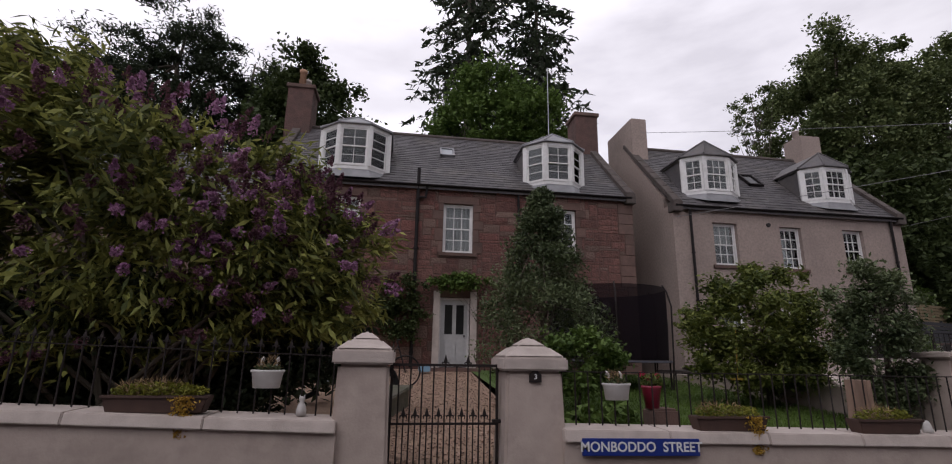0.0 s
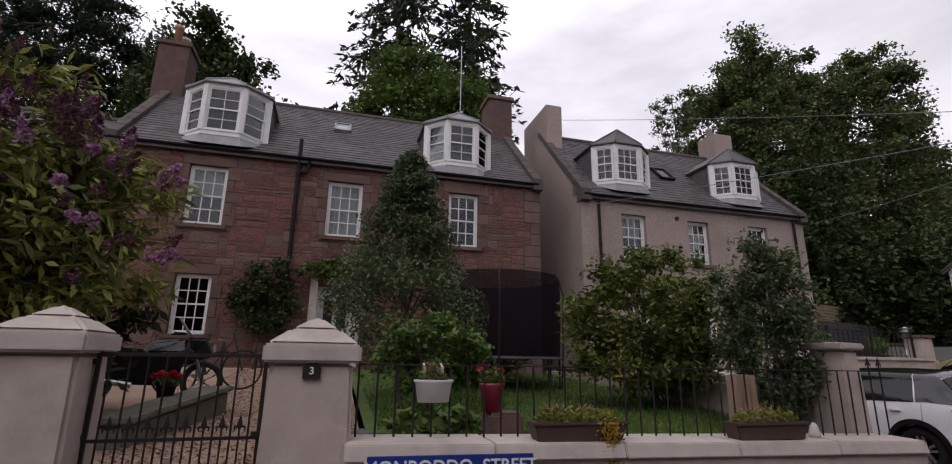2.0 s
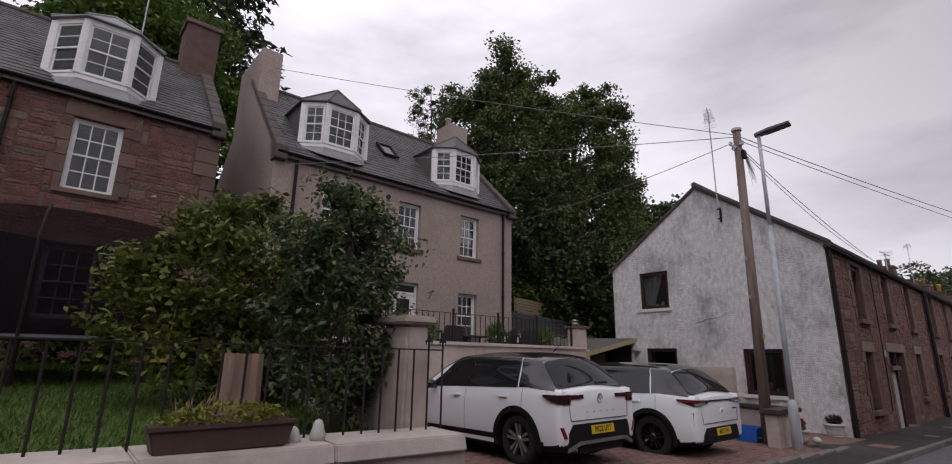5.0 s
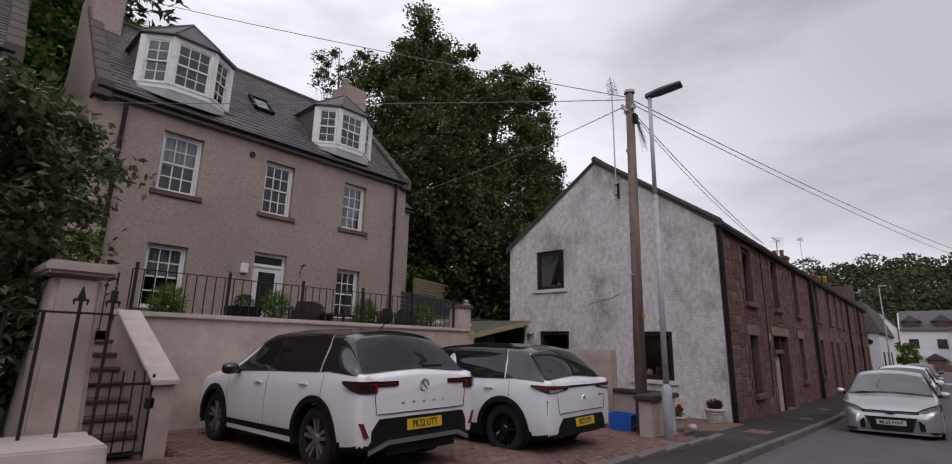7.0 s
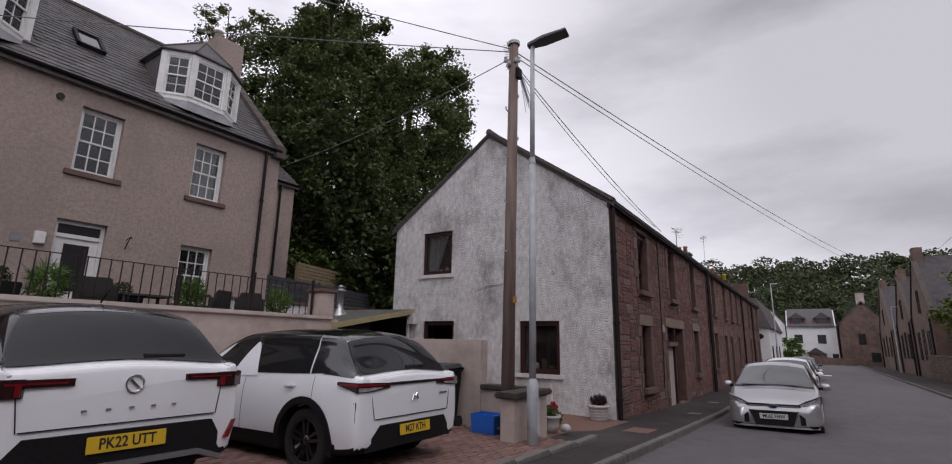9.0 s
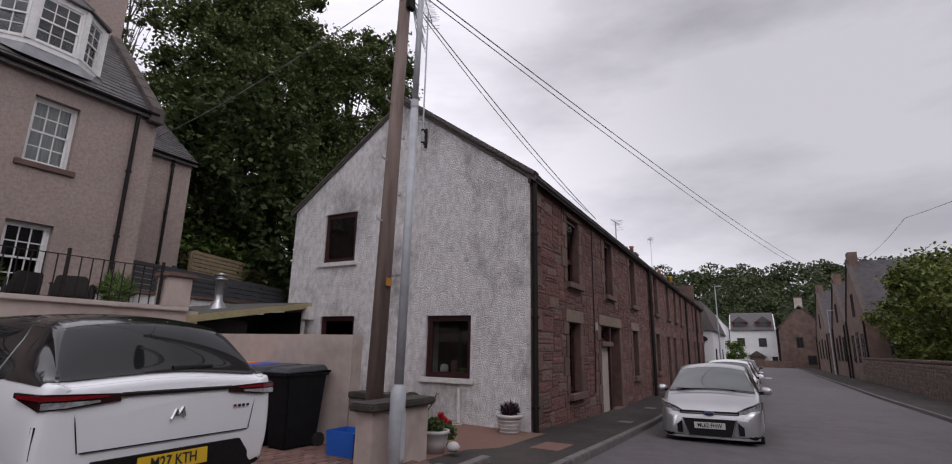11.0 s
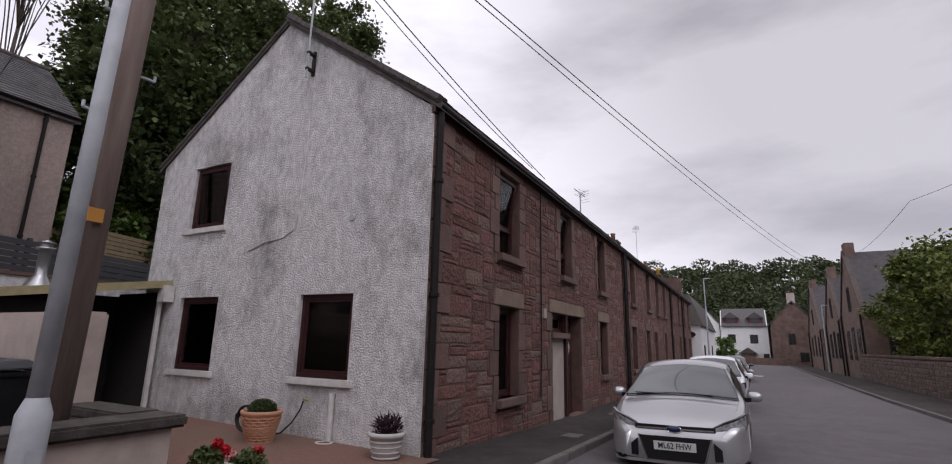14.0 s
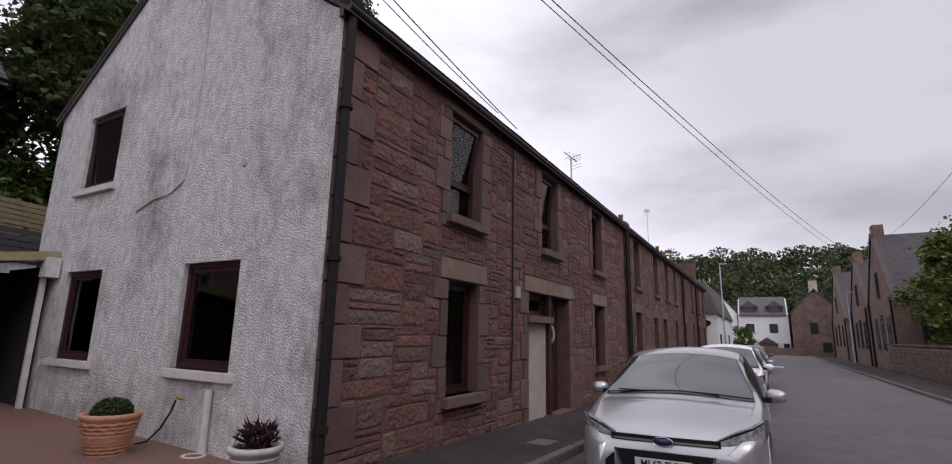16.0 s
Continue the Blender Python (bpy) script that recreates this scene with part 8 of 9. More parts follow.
def wheelie_bin(m, body, lid, label):
    t = thing("wheelie_bin", m, label, "bin", "bins beside the yard wall")
    Geo().solid([(-0.22, -0.26, 0.05), (0.22, -0.26, 0.05), (0.22, 0.26, 0.05), (-0.22, 0.26, 0.05)], [(-0.28, -0.33, 0.95), (0.28, -0.33, 0.95), (0.28, 0.33, 0.95), (-0.28, 0.33, 0.95)]).part("body", body, t, bevel=0.02)
    Geo().box(-0.3, 0.3, -0.36, 0.36, 0.93, 0.97).part("rim", body, t, bevel=0.01)
    Geo().solid([(-0.3, -0.36, 0.97), (0.3, -0.36, 0.97), (0.3, 0.34, 1.0), (-0.3, 0.34, 1.0)], [(-0.25, -0.3, 1.03), (0.25, -0.3, 1.03), (0.25, 0.3, 1.07), (-0.25, 0.3, 1.07)]).part("lid", lid, t, "hinged lid", bevel=0.012)
    for s in (-0.24, 0.24):
        Geo().tube((s - 0.03, 0.28, 0.1), (s + 0.03, 0.28, 0.1), 0.1, n=18).part("wheel", M_RUBBER, t)
    Geo().tube((-0.26, 0.4, 0.98), (0.26, 0.4, 0.98), 0.018, n=8).part("handle", body, t)
    Geo().box(-0.05, 0.05, -0.332, -0.32, 0.76, 0.79).part("mark", M_POTW, t, "small pale printed mark").matrix_basis = T(0, 0.02, 0)


M_BIN = surf("black_bin_plastic", (0.008, 0.008, 0.009), (0.012, 0.012, 0.013), 8, 0.6, spec=0.12)
for y, lid, lb in ((8.95, surf("orange_plastic", (0.62, 0.16, 0.03), (0.55, 0.14, 0.03), 5, 0.5), "black wheelie bin with an orange lid"), (8.50, surf("blue_plastic", (0.035, 0.06, 0.30), (0.03, 0.05, 0.25), 5, 0.5), "black wheelie bin with a blue lid"), (8.05, surf("dark_grey_lid", (0.035, 0.04, 0.045), (0.03, 0.033, 0.038), 5, 0.5), "black wheelie bin with a dark grey lid"), (7.62, surf("dark_grey_lid", (0.035, 0.04, 0.045)), "black wheelie bin with a dark grey lid")):
    wheelie_bin(pose(16.42, y, -0.48, 0, 0, -90 + random.uniform(-2, 2)) @ Matrix.Diagonal((0.7, 1.0, 1.0, 1.0)), M_BIN, lid, lb)
box = thing("recycling_box", T(16.5, 6.72, -0.5), "open bright blue plastic recycling box", "box")
bb = Geo()
q0 = [(-0.16, -0.2), (0.16, -0.2), (0.16, 0.2), (-0.16, 0.2)]
for i in range(4):
    (xa, ya), (xb, yb) = q0[i], q0[(i + 1) % 4]
    f = 1.12
    bb.solid([(xa, ya, 0.0), (xb, yb, 0.0), (xb * 0.94, yb * 0.94, 0.0), (xa * 0.94, ya * 0.94, 0.0)], [(xa * f, ya * f, 0.34), (xb * f, yb * f, 0.34), (xb * f * 0.94, yb * f * 0.94, 0.34), (xa * f * 0.94, ya * f * 0.94, 0.34)])
bb.box(-0.15, 0.15, -0.19, 0.19, 0.0, 0.02)
M_BLUEBOX = surf("bright_blue_plastic", (0.02, 0.13, 0.55), (0.02, 0.11, 0.48), 5, 0.45)
bb.part("tub", M_BLUEBOX, box)
Geo().box(-0.21, 0.21, -0.25, -0.225, 0.3, 0.34).part("lip", M_BLUEBOX, box)
Geo().box(-0.07, 0.07, -0.222, -0.212, 0.12, 0.15).part("mark", M_POTW, box)

# lean-to against the white house
# black boards and walls paint the shade inside the open lean-to
M_LEAN_TO_SHADE = surf("lean_to_shade_black", (0.02, 0.017, 0.017), (0.014, 0.012, 0.012), 5, 0.9)
lt = thing("lean_to", Matrix.Identity(4), "low open lean-to with a sloping felt roof", "shed")
z0, z1 = 1.26, 1.78
Geo().solid([(16.95, 11.2, z0 - 0.04), (20.2, 11.55, z1 - 0.04), (20.2, 15.0, z1 + 0.0), (16.95, 15.0, z0 + 0.0)], [(16.95, 11.2, z0 + 0.05), (20.2, 11.55, z1 + 0.05), (20.2, 15.0, z1 + 0.09), (16.95, 15.0, z0 + 0.09)]).part("roof", surf("mossy_felt", (0.09, 0.085, 0.08), (0.06, 0.058, 0.05), 5, 0.9, 0.4, 40, (0.07, 0.08, 0.03), 1.2, 0.5), lt)
Geo().solid([(16.93, 11.15, z0 - 0.08), (20.2, 11.5, z1 - 0.08), (20.2, 11.53, z1 - 0.08), (16.93, 11.18, z0 - 0.08)], [(16.93, 11.15, z0 + 0.05), (20.2, 11.5, z1 + 0.05), (20.2, 11.53, z1 + 0.05), (16.93, 11.18, z0 + 0.05)]).part("fascia_board", surf("pale_timber_board", (0.36, 0.31, 0.16), (0.28, 0.24, 0.13), 9, 0.8, 0.3, 40), lt)
Geo().box(20.14, 20.2, 11.75, 13.1, -0.6, 1.6).part("end_boarding", M_LEAN_TO_SHADE, lt)
Geo().box(20.06, 20.13, 11.6, 11.66, -0.5, 1.7).part("post", M_SILLW, lt)
Geo().box(17.05, 20.2, 13.1, 13.2, -0.6, 1.55).part("back_wall", M_LEAN_TO_SHADE, lt)
Geo().box(17.25, 18.6, 11.65, 11.7, -0.6, 1.3).part("front_boarding", M_LEAN_TO_SHADE, lt)
Geo().box(17.1, 17.25, 11.6, 13.1, -0.6, 1.3).part("side_wall", M_LEAN_TO_SHADE, lt)
Geo().box(20.02, 20.2, 11.4, 11.6, 1.42, 1.72).part("gutter_end", M_SILLW, lt)
fl = thing("chrome_flue", T(18.75, 12.95, 1.5), "short steel flue with a cowl on the lean-to", "flue")
Geo().lathe([(0.28, 0.0), (0.1, 0.28), (0.09, 0.3), (0.09, 0.75), (0.14, 0.75), (0.14, 0.79), (0.09, 0.8), (0.09, 0.86), (0.15, 0.87), (0.0, 0.93)], 18).part("pipe", M_ALLOY, fl, smooth=True)
for k, (x, y, z, s, mm) in enumerate(((19.2, 12.6, -0.45, 0.35, M_TRIM), (19.6, 12.8, -0.45, 0.28, M_POTW), (18.7, 12.7, -0.45, 0.3, M_BLUEBOX))):
    Geo().box(-s / 2, s / 2, -s / 2, s / 2, 0, s).part("crate", mm, thing("storage_crate", pose(x, y, z, 0, 0, 20 * k), "storage crate under the lean-to", "crate"), bevel=0.02)
# block wall, fence, summerhouse on the bank
bw = thing("block_wall", Matrix.Identity(4), "old pale block wall behind the lean-to", "wall", kind="structure")
Geo().box(16.95, 22.5, 15.1, 15.4, -0.4, 1.95).part("wall_body", M_HARL_WHITE, bw)
Geo().box(16.9, 22.55, 15.05, 15.45, 1.95, 2.03).part("coping", M_STONE_DRESS, bw, bevel=0.01)


def board_fence(name, a, b, zb, zt, mat, label, pitch=0.14, horiz=False):
    a, b = Vector((*a, 0)), Vector((*b, 0))
    L = (b - a).length
    f = thing(name, Matrix.Translation(a) @ Matrix.Rotation(math.atan2(b.y - a.y, b.x - a.x), 4, "Z"), label, "fence")
    if horiz:
        n = round((zt - zb) / pitch)
        for k in range(n):
            Geo().box(0, L, -0.012, 0.012, zb + k * pitch, zb + (k + 1) * pitch - 0.02).part("slat", mat, f)
    else:
        n = round(L / pitch)
        for k in range(n):
            Geo().box(k * pitch, (k + 1) * pitch - 0.012, -0.012, 0.012, zb, zt + random.uniform(-0.02, 0.02)).part("board", mat, f)
    for k in range(int(L // 1.8) + 1):
        Geo().box(k * 1.8 - 0.04, k * 1.8 + 0.04, 0.012, 0.09, zb - 0.3, zt).part("post", mat, f)


board_fence("grey_fence", (18.2, 16.3), (25.5, 18.6), 1.6, 3.0, surf("dark_grey_fence_paint", (0.055, 0.055, 0.062), (0.042, 0.042, 0.048), 6, 0.8, 0.2, 40), "dark grey painted board fence below the bank", 0.15, True)
board_fence("timber_fence", (21.2, 18.2), (25.5, 19.5), 2.9, 3.75, surf("tan_fence_timber", (0.25, 0.19, 0.11), (0.18, 0.135, 0.08), 8, 0.85, 0.3, 40), "slatted tan timber fence on the bank", 0.13, True)
shd = thing("garden_shed", T(22.0, 19.8, 2.6), "small pale timber summerhouse roof on the bank", "shed")
Geo().box(-0.9, 0.9, 0, 1.4, 0, 1.0).part("wall", MATS["tan_fence_timber"], shd)
Geo().solid([(-1.0, -0.1, 0.95), (1.0, -0.1, 0.95), (0.0, -0.1, 1.6)], [(-1.0, 1.5, 0.95), (1.0, 1.5, 0.95), (0.0, 1.5, 1.6)]).part("roof", MATS["pale_timber_board"], shd)

# ---- terrace furniture ----
M_RATTAN = surf("black_rattan", (0.025, 0.022, 0.022), (0.04, 0.035, 0.034), 40, 0.7, 0.5, 70)


def spiky(m, label, h=0.55, seed=1, planter=None):
    t = pot("potted_palm", m, [(0.0, 0), (0.15, 0), (0.2, 0.3), (0.21, 0.34), (0.17, 0.34), (0.17, 0.3)], planter or M_TRIM, label, soil=(0.17, 0.31))
    tuft(t, (0, 0, 0.34 + h * 0.4), (0.28, 0.28, h * 0.55), 420, (0.3, 0.022), leafmat("fern_leaf", (0.05, 0.09, 0.02), (0.12, 0.2, 0.045)), seed, 0.2, (0, 0, 0.7))


spiky(T(10.15, 12.2, 1.15), "spiky green plant in a dark pot on the terrace", 0.55, 61)
spiky(T(12.1, 12.1, 1.15), "spiky green plant in a dark pot by the door", 0.6, 62)
spiky(T(14.3, 12.1, 1.15), "feathery green plant in a dark pot on the terrace", 0.6, 63)
spiky(T(16.15, 12.0, 1.15), "bushy green plant in a dark pot by the railing", 0.55, 64)
pl = thing("planter_box", T(11.5, 12.2, 1.15), "grey square planter with a clipped round bush", "planter")
Geo().solid([(-0.24, -0.2, 0), (0.24, -0.2, 0), (0.24, 0.2, 0), (-0.24, 0.2, 0)], [(-0.28, -0.24, 0.55), (0.28, -0.24, 0.55), (0.28, 0.24, 0.55), (-0.28, 0.24, 0.55)]).part("trough", M_TRIM, pl, bevel=0.015)
tuft(pl, (0, 0, 0.62), (0.2, 0.2, 0.18), 900, (0.04, 0.026), L_DARK, 65)
pl = thing("planter_box", T(13.25, 12.4, 1.15), "low dark planter with a round bush", "planter")
Geo().solid([(-0.24, -0.2, 0), (0.24, -0.2, 0), (0.24, 0.2, 0), (-0.24, 0.2, 0)], [(-0.28, -0.24, 0.5), (0.28, -0.24, 0.5), (0.28, 0.24, 0.5), (-0.28, 0.24, 0.5)]).part("trough", M_TRIM, pl, bevel=0.015)
tuft(pl, (0, 0, 0.58), (0.18, 0.18, 0.16), 800, (0.04, 0.026), L_DARK, 66)
ch = thing("rattan_chair", pose(12.75, 12.1, 1.15, 0, 0, 160), "black rattan garden armchair on the terrace", "chair", "terrace seats")
Geo().box(-0.26, 0.26, -0.26, 0.26, 0.3, 0.4).part("seat", M_RATTAN, ch, bevel=0.02)
Geo().solid([(-0.27, 0.2, 0.38), (0.27, 0.2, 0.38), (0.27, 0.27, 0.38), (-0.27, 0.27, 0.38)], [(-0.2, 0.3, 0.72), (0.2, 0.3, 0.72), (0.2, 0.36, 0.72), (-0.2, 0.36, 0.72)]).part("backrest", M_RATTAN, ch, bevel=0.02)
for s in (-1, 1):
    Geo().box(s * 0.27 - 0.03, s * 0.27 + 0.03, -0.25, 0.25, 0.56, 0.61).part("armrest", M_RATTAN, ch, bevel=0.015)
    for yy in (-0.22, 0.22):
        Geo().tube((s * 0.26, yy, 0), (s * 0.26, yy, 0.58), 0.025, n=8).part("leg", M_RATTAN, ch)
for x, y, a in ((14.8, 12.3, 200), (15.6, 12.2, 150)):
    copy_thing(ch, pose(x, y, 1.15, 0, 0, a))
tb = thing("patio_table", T(13.35, 11.85, 1.15), "low dark patio table on the terrace", "table")
Geo().box(-0.4, 0.4, -0.25, 0.25, 0.46, 0.5).part("tabletop", M_RATTAN, tb, bevel=0.01)
for sx in (-0.35, 0.35):
    for sy in (-0.2, 0.2):
        Geo().tube((sx, sy, 0), (sx, sy, 0.47), 0.022, n=8).part("leg", M_RATTAN, tb)

# ---- front garden things ----
M_TROUGH = surf("brown_plastic_trough", (0.075, 0.04, 0.03), (0.055, 0.03, 0.024), 6, 0.7, 0.2, 40)


def trough(m, L, label, seed, dense=1.0, trail=True):
    t = thing("planter_trough", m, label, "planter", "troughs on the garden wall")
    h, d = 0.17, 0.11
    Geo().solid([(-L / 2 + 0.05, -d * 0.8, 0), (L / 2 - 0.05, -d * 0.8, 0), (L / 2 - 0.05, d * 0.8, 0), (-L / 2 + 0.05, d * 0.8, 0)], [(-L / 2, -d, h), (L / 2, -d, h), (L / 2, d, h), (-L / 2, d, h)]).part("trough_body", M_TROUGH, t, bevel=0.01)
    Geo().box(-L / 2 - 0.012, L / 2 + 0.012, -d - 0.012, -d + 0.008, h - 0.025, h + 0.005).part("rim", M_TROUGH, t, bevel=0.005)
    tuft(t, (0, 0, h + 0.04), (L * 0.48, 0.13, 0.09), int(700 * dense), (0.05, 0.022), L_YELL, seed)
    tuft(t, (-L * 0.1, 0, h + 0.08), (L * 0.35, 0.1, 0.1), int(160 * dense), (0.1, 0.008), surf("straw_stem", (0.3, 0.2, 0.1), (0.2, 0.13, 0.07), 20, 0.9), seed + 1, 0.1, (0, 0, 1.0), "dry_growth")
    if trail:
        rs = np.random.RandomState(seed + 2)
        n = 420
        u = rs.uniform(0, 1, n)
        P = np.column_stack([L * 0.28 + 0.06 * rs.normal(size=n) * (1 - 0.5 * u), -d - 0.03 - 0.03 * rs.uniform(0, 1, n), h - 0.40 * u])
        put("trailing_growth", leaf_mesh("trailing_growth", P, 0.04, 0.022, leafmat("orange_leaf", (0.3, 0.15, 0.03), (0.45, 0.3, 0.05)), rs, 0.0), t, label="trailing yellow and orange sedum")
    return t


trough(T(3.93, 5.8, 0.555), 0.92, "brown trough of straggling yellow and orange plants", 71)
trough(T(6.05, 5.8, 0.515), 0.9, "brown trough of small yellow-green plants", 75, 0.9, False)
trough(T(-2.4, 5.82, 0.76), 1.0, "trough overflowing with yellow-green trailing sedum", 79, 1.8)


def hanging_pot(m, label, seed):
    t = thing("hanging_pot", m, label, "plant pot", "pots hung on the railing")
    oval = Matrix.Diagonal((1.0, 0.55, 1.0, 1))
    v = Geo().lathe([(0.0, 0), (0.14, 0), (0.165, 0.16), (0.18, 0.17), (0.18, 0.19), (0.155, 0.19), (0.15, 0.1)], 26).part("vessel", M_SILLW, t, smooth=True)
    v.matrix_basis = oval
    for s in (-0.08, 0.08):
        Geo().path([(s, 0.02, 0.1), (s, 0.03, 0.3), (s, 0.09, 0.32), (s, 0.11, 0.28)], 0.012, 6).part("hook", M_SILLW, t)
    tuft(t, (0, 0, 0.2), (0.15, 0.08, 0.05), 220, (0.05, 0.02), L_HOLLY, seed)
    tuft(t, (0, 0, 0.25), (0.12, 0.06, 0.1), 90, (0.12, 0.008), MATS["straw_stem"], seed + 1, 0.1, (0, 0, 1.0), "stem_growth")


hanging_pot(T(2.6, 5.92, 0.89), "white oval pot hooked on the iron railing", 83)
hanging_pot(T(-1.39, 5.92, 1.0), "white oval pot hooked on the iron railing", 86)
pk = leafmat("pink_bloom", (0.5, 0.03, 0.1), (0.7, 0.1, 0.2))
p = pot("red_pot", T(3.3, 6.42, 0.75), [(0.0, 0), (0.085, 0), (0.12, 0.24), (0.13, 0.25), (0.13, 0.28), (0.105, 0.28), (0.1, 0.2)], surf("crimson_glaze", (0.24, 0.012, 0.04), (0.2, 0.01, 0.035), 5, 0.35), "crimson pot of dry stems on a cut stone", soil=(0.105, 0.25))
tuft(p, (0, 0, 0.33), (0.14, 0.14, 0.12), 160, (0.09, 0.03), L_MAPLE, 88)
for k, (a, b, c) in enumerate(((-0.1, 0.05, 0.42), (-0.04, -0.03, 0.36), (0.1, 0.02, 0.4))):
    tuft(p, (a, b, c), (0.04, 0.04, 0.03), 60, (0.035, 0.028), pk, 120 + k, name="bloom", label="pink geranium bloom")
st = thing("cut_stone", T(3.42, 6.45, 0.35), "rough square stone block under a pot", "stone")
Geo().box(-0.18, 0.18, -0.16, 0.16, -0.1, 0.4).part("block", M_STONE_DRESS, st, bevel=0.03)
sl = thing("stone_edging", T(2.6, 6.45, 0.32), "low red sandstone edging of the flower bed", "edging")
Geo().box(-0.65, 0.4, -0.12, 0.12, -0.1, 0.14).part("block", M_STONE_DRESS, sl, bevel=0.03)
bl = thing("boulder", T(2.05, 6.75, 0.2), "grey angular boulder beside the pier", "stone")
Geo().lathe([(0.0, 0.0), (0.2, 0.0), (0.24, 0.12), (0.12, 0.34), (0.0, 0.38)], 7).part("rock", M_KERB, bl, bevel=0.02)
sk = thing("tree_stump", T(6.28, 6.32, 0.32), "tall weathered cut tree stump behind the railing", "stump")
rs = np.random.RandomState(90)
sg = Geo()
nn = 22
for lev in range(6):
    for k in range(nn):
        a = 2 * math.pi * k / nn
        r = (0.155 + 0.016 * math.sin(5 * a) + 0.012 * math.sin(11 * a + 1)) * (1 + (0.12 if lev == 0 else 0)) * (1 - 0.02 * lev)
        sg.v.append((r * math.cos(a), r * math.sin(a), 0.162 * lev))
for lev in range(5):
    sg.f += [(lev * nn + k, lev * nn + (k + 1) % nn, (lev + 1) * nn + (k + 1) % nn, (lev + 1) * nn + k) for k in range(nn)]
sg.f.append(tuple(5 * nn + k for k in range(nn)))
sg.part("trunk", surf("bare_stump_wood", (0.30, 0.20, 0.15), (0.19, 0.125, 0.095), 9, 0.9, 0.8, 30, (0.1, 0.07, 0.055), 2, 0.6, stretch=(1, 1, 0.15)), sk)
for x, h in ((6.55, 0.13), (6.74, 0.17)):
    o = thing("stone_ornament", T(x, 5.86, 0.49), "small weathered stone garden ornament", "ornament")
    Geo().lathe([(0.0, 0), (0.055, 0), (0.06, h * 0.35), (0.045, h * 0.55), (0.04, h * 0.75), (0.025, h * 0.92), (0.0, h)], 14).part("figure", M_POTW, o, smooth=True)
o = thing("cat_figurine", T(-1.0, 5.9, 0.72), "small grey and white seated cat figurine", "ornament")
Geo().lathe([(0.0, 0), (0.05, 0), (0.055, 0.05), (0.04, 0.11), (0.022, 0.14), (0.034, 0.165), (0.03, 0.19), (0.0, 0.2)], 14).tube((-0.02, 0, 0.185), (-0.026, 0, 0.215), 0.01, 0.002, 5).tube((0.02, 0, 0.185), (0.026, 0, 0.215), 0.01, 0.002, 5).part("figure", M_POTW, o, smooth=True)
# trampoline
tr = thing("trampoline", T(5.2, 12.25, 0.68), "round garden trampoline with a dark safety net", "trampoline")
R = 1.5
rg = Geo()
for k in range(32):
    a, b = 2 * math.pi * k / 32, 2 * math.pi * (k + 1) / 32
    rg.tube((R * math.cos(a), R * math.sin(a), 0.62), (R * math.cos(b), R * math.sin(b), 0.62), 0.03, n=6)
rg.part("frame_ring", M_IRON, tr)
Geo().lathe([(0.0, 0.60), (R * 0.88, 0.61), (R * 0.88, 0.6)], 32).part("mat", M_TRIM, tr)
Geo().lathe([(R * 0.87, 0.63), (R * 1.02, 0.64), (R * 1.04, 0.60), (R * 0.87, 0.6)], 32).part("pad", surf("dark_pad_vinyl", (0.03, 0.03, 0.045), (0.022, 0.022, 0.035), 6, 0.5), tr)
for k in range(6):
    a = 2 * math.pi * (k + 0.25) / 6
    c, s = math.cos(a), math.sin(a)
    Geo().path([(R * 1.03 * c, R * 1.03 * s, 0.0), (R * 1.06 * c, R * 1.06 * s, 0.7), (R * 1.08 * c, R * 1.08 * s, 1.9), (R * 1.02 * c, R * 1.02 * s, 2.25), (R * 0.96 * c, R * 0.96 * s, 2.4)], 0.02, 8).part("net_pole", M_IRON, tr)
    Geo().path([(R * c, R * s, 0.6), (R * 1.0 * c, R * 1.0 * s, 0.0)], 0.022, 8).part("leg", M_IRON, tr)
net = bpy.data.materials.new("dark_net")
net.use_nodes = True
nn_, nl_ = net.node_tree.nodes, net.node_tree.links
tb_ = nn_.new("ShaderNodeBsdfTransparent")
mx_ = nn_.new("ShaderNodeMixShader")
mx_.inputs["Fac"].default_value = 0.82
nn_["Principled BSDF"].inputs["Specular IOR Level"].default_value = 0.05
nn_["Principled BSDF"].inputs["Base Color"].default_value = (0.011, 0.008, 0.011, 1)
nn_["Principled BSDF"].inputs["Roughness"].default_value = 0.9
nl_.new(tb_.outputs["BSDF"], mx_.inputs[1])
nl_.new(nn_["Principled BSDF"].outputs["BSDF"], mx_.inputs[2])
nl_.new(mx_.outputs["Shader"], nn_["Material Output"].inputs["Surface"])
Geo().lathe([(R * 0.95, 0.62), (R * 0.97, 1.4), (R * 0.97, 2.36)], 40).part("safety_net", net, tr, "fine dark mesh net", smooth=True)
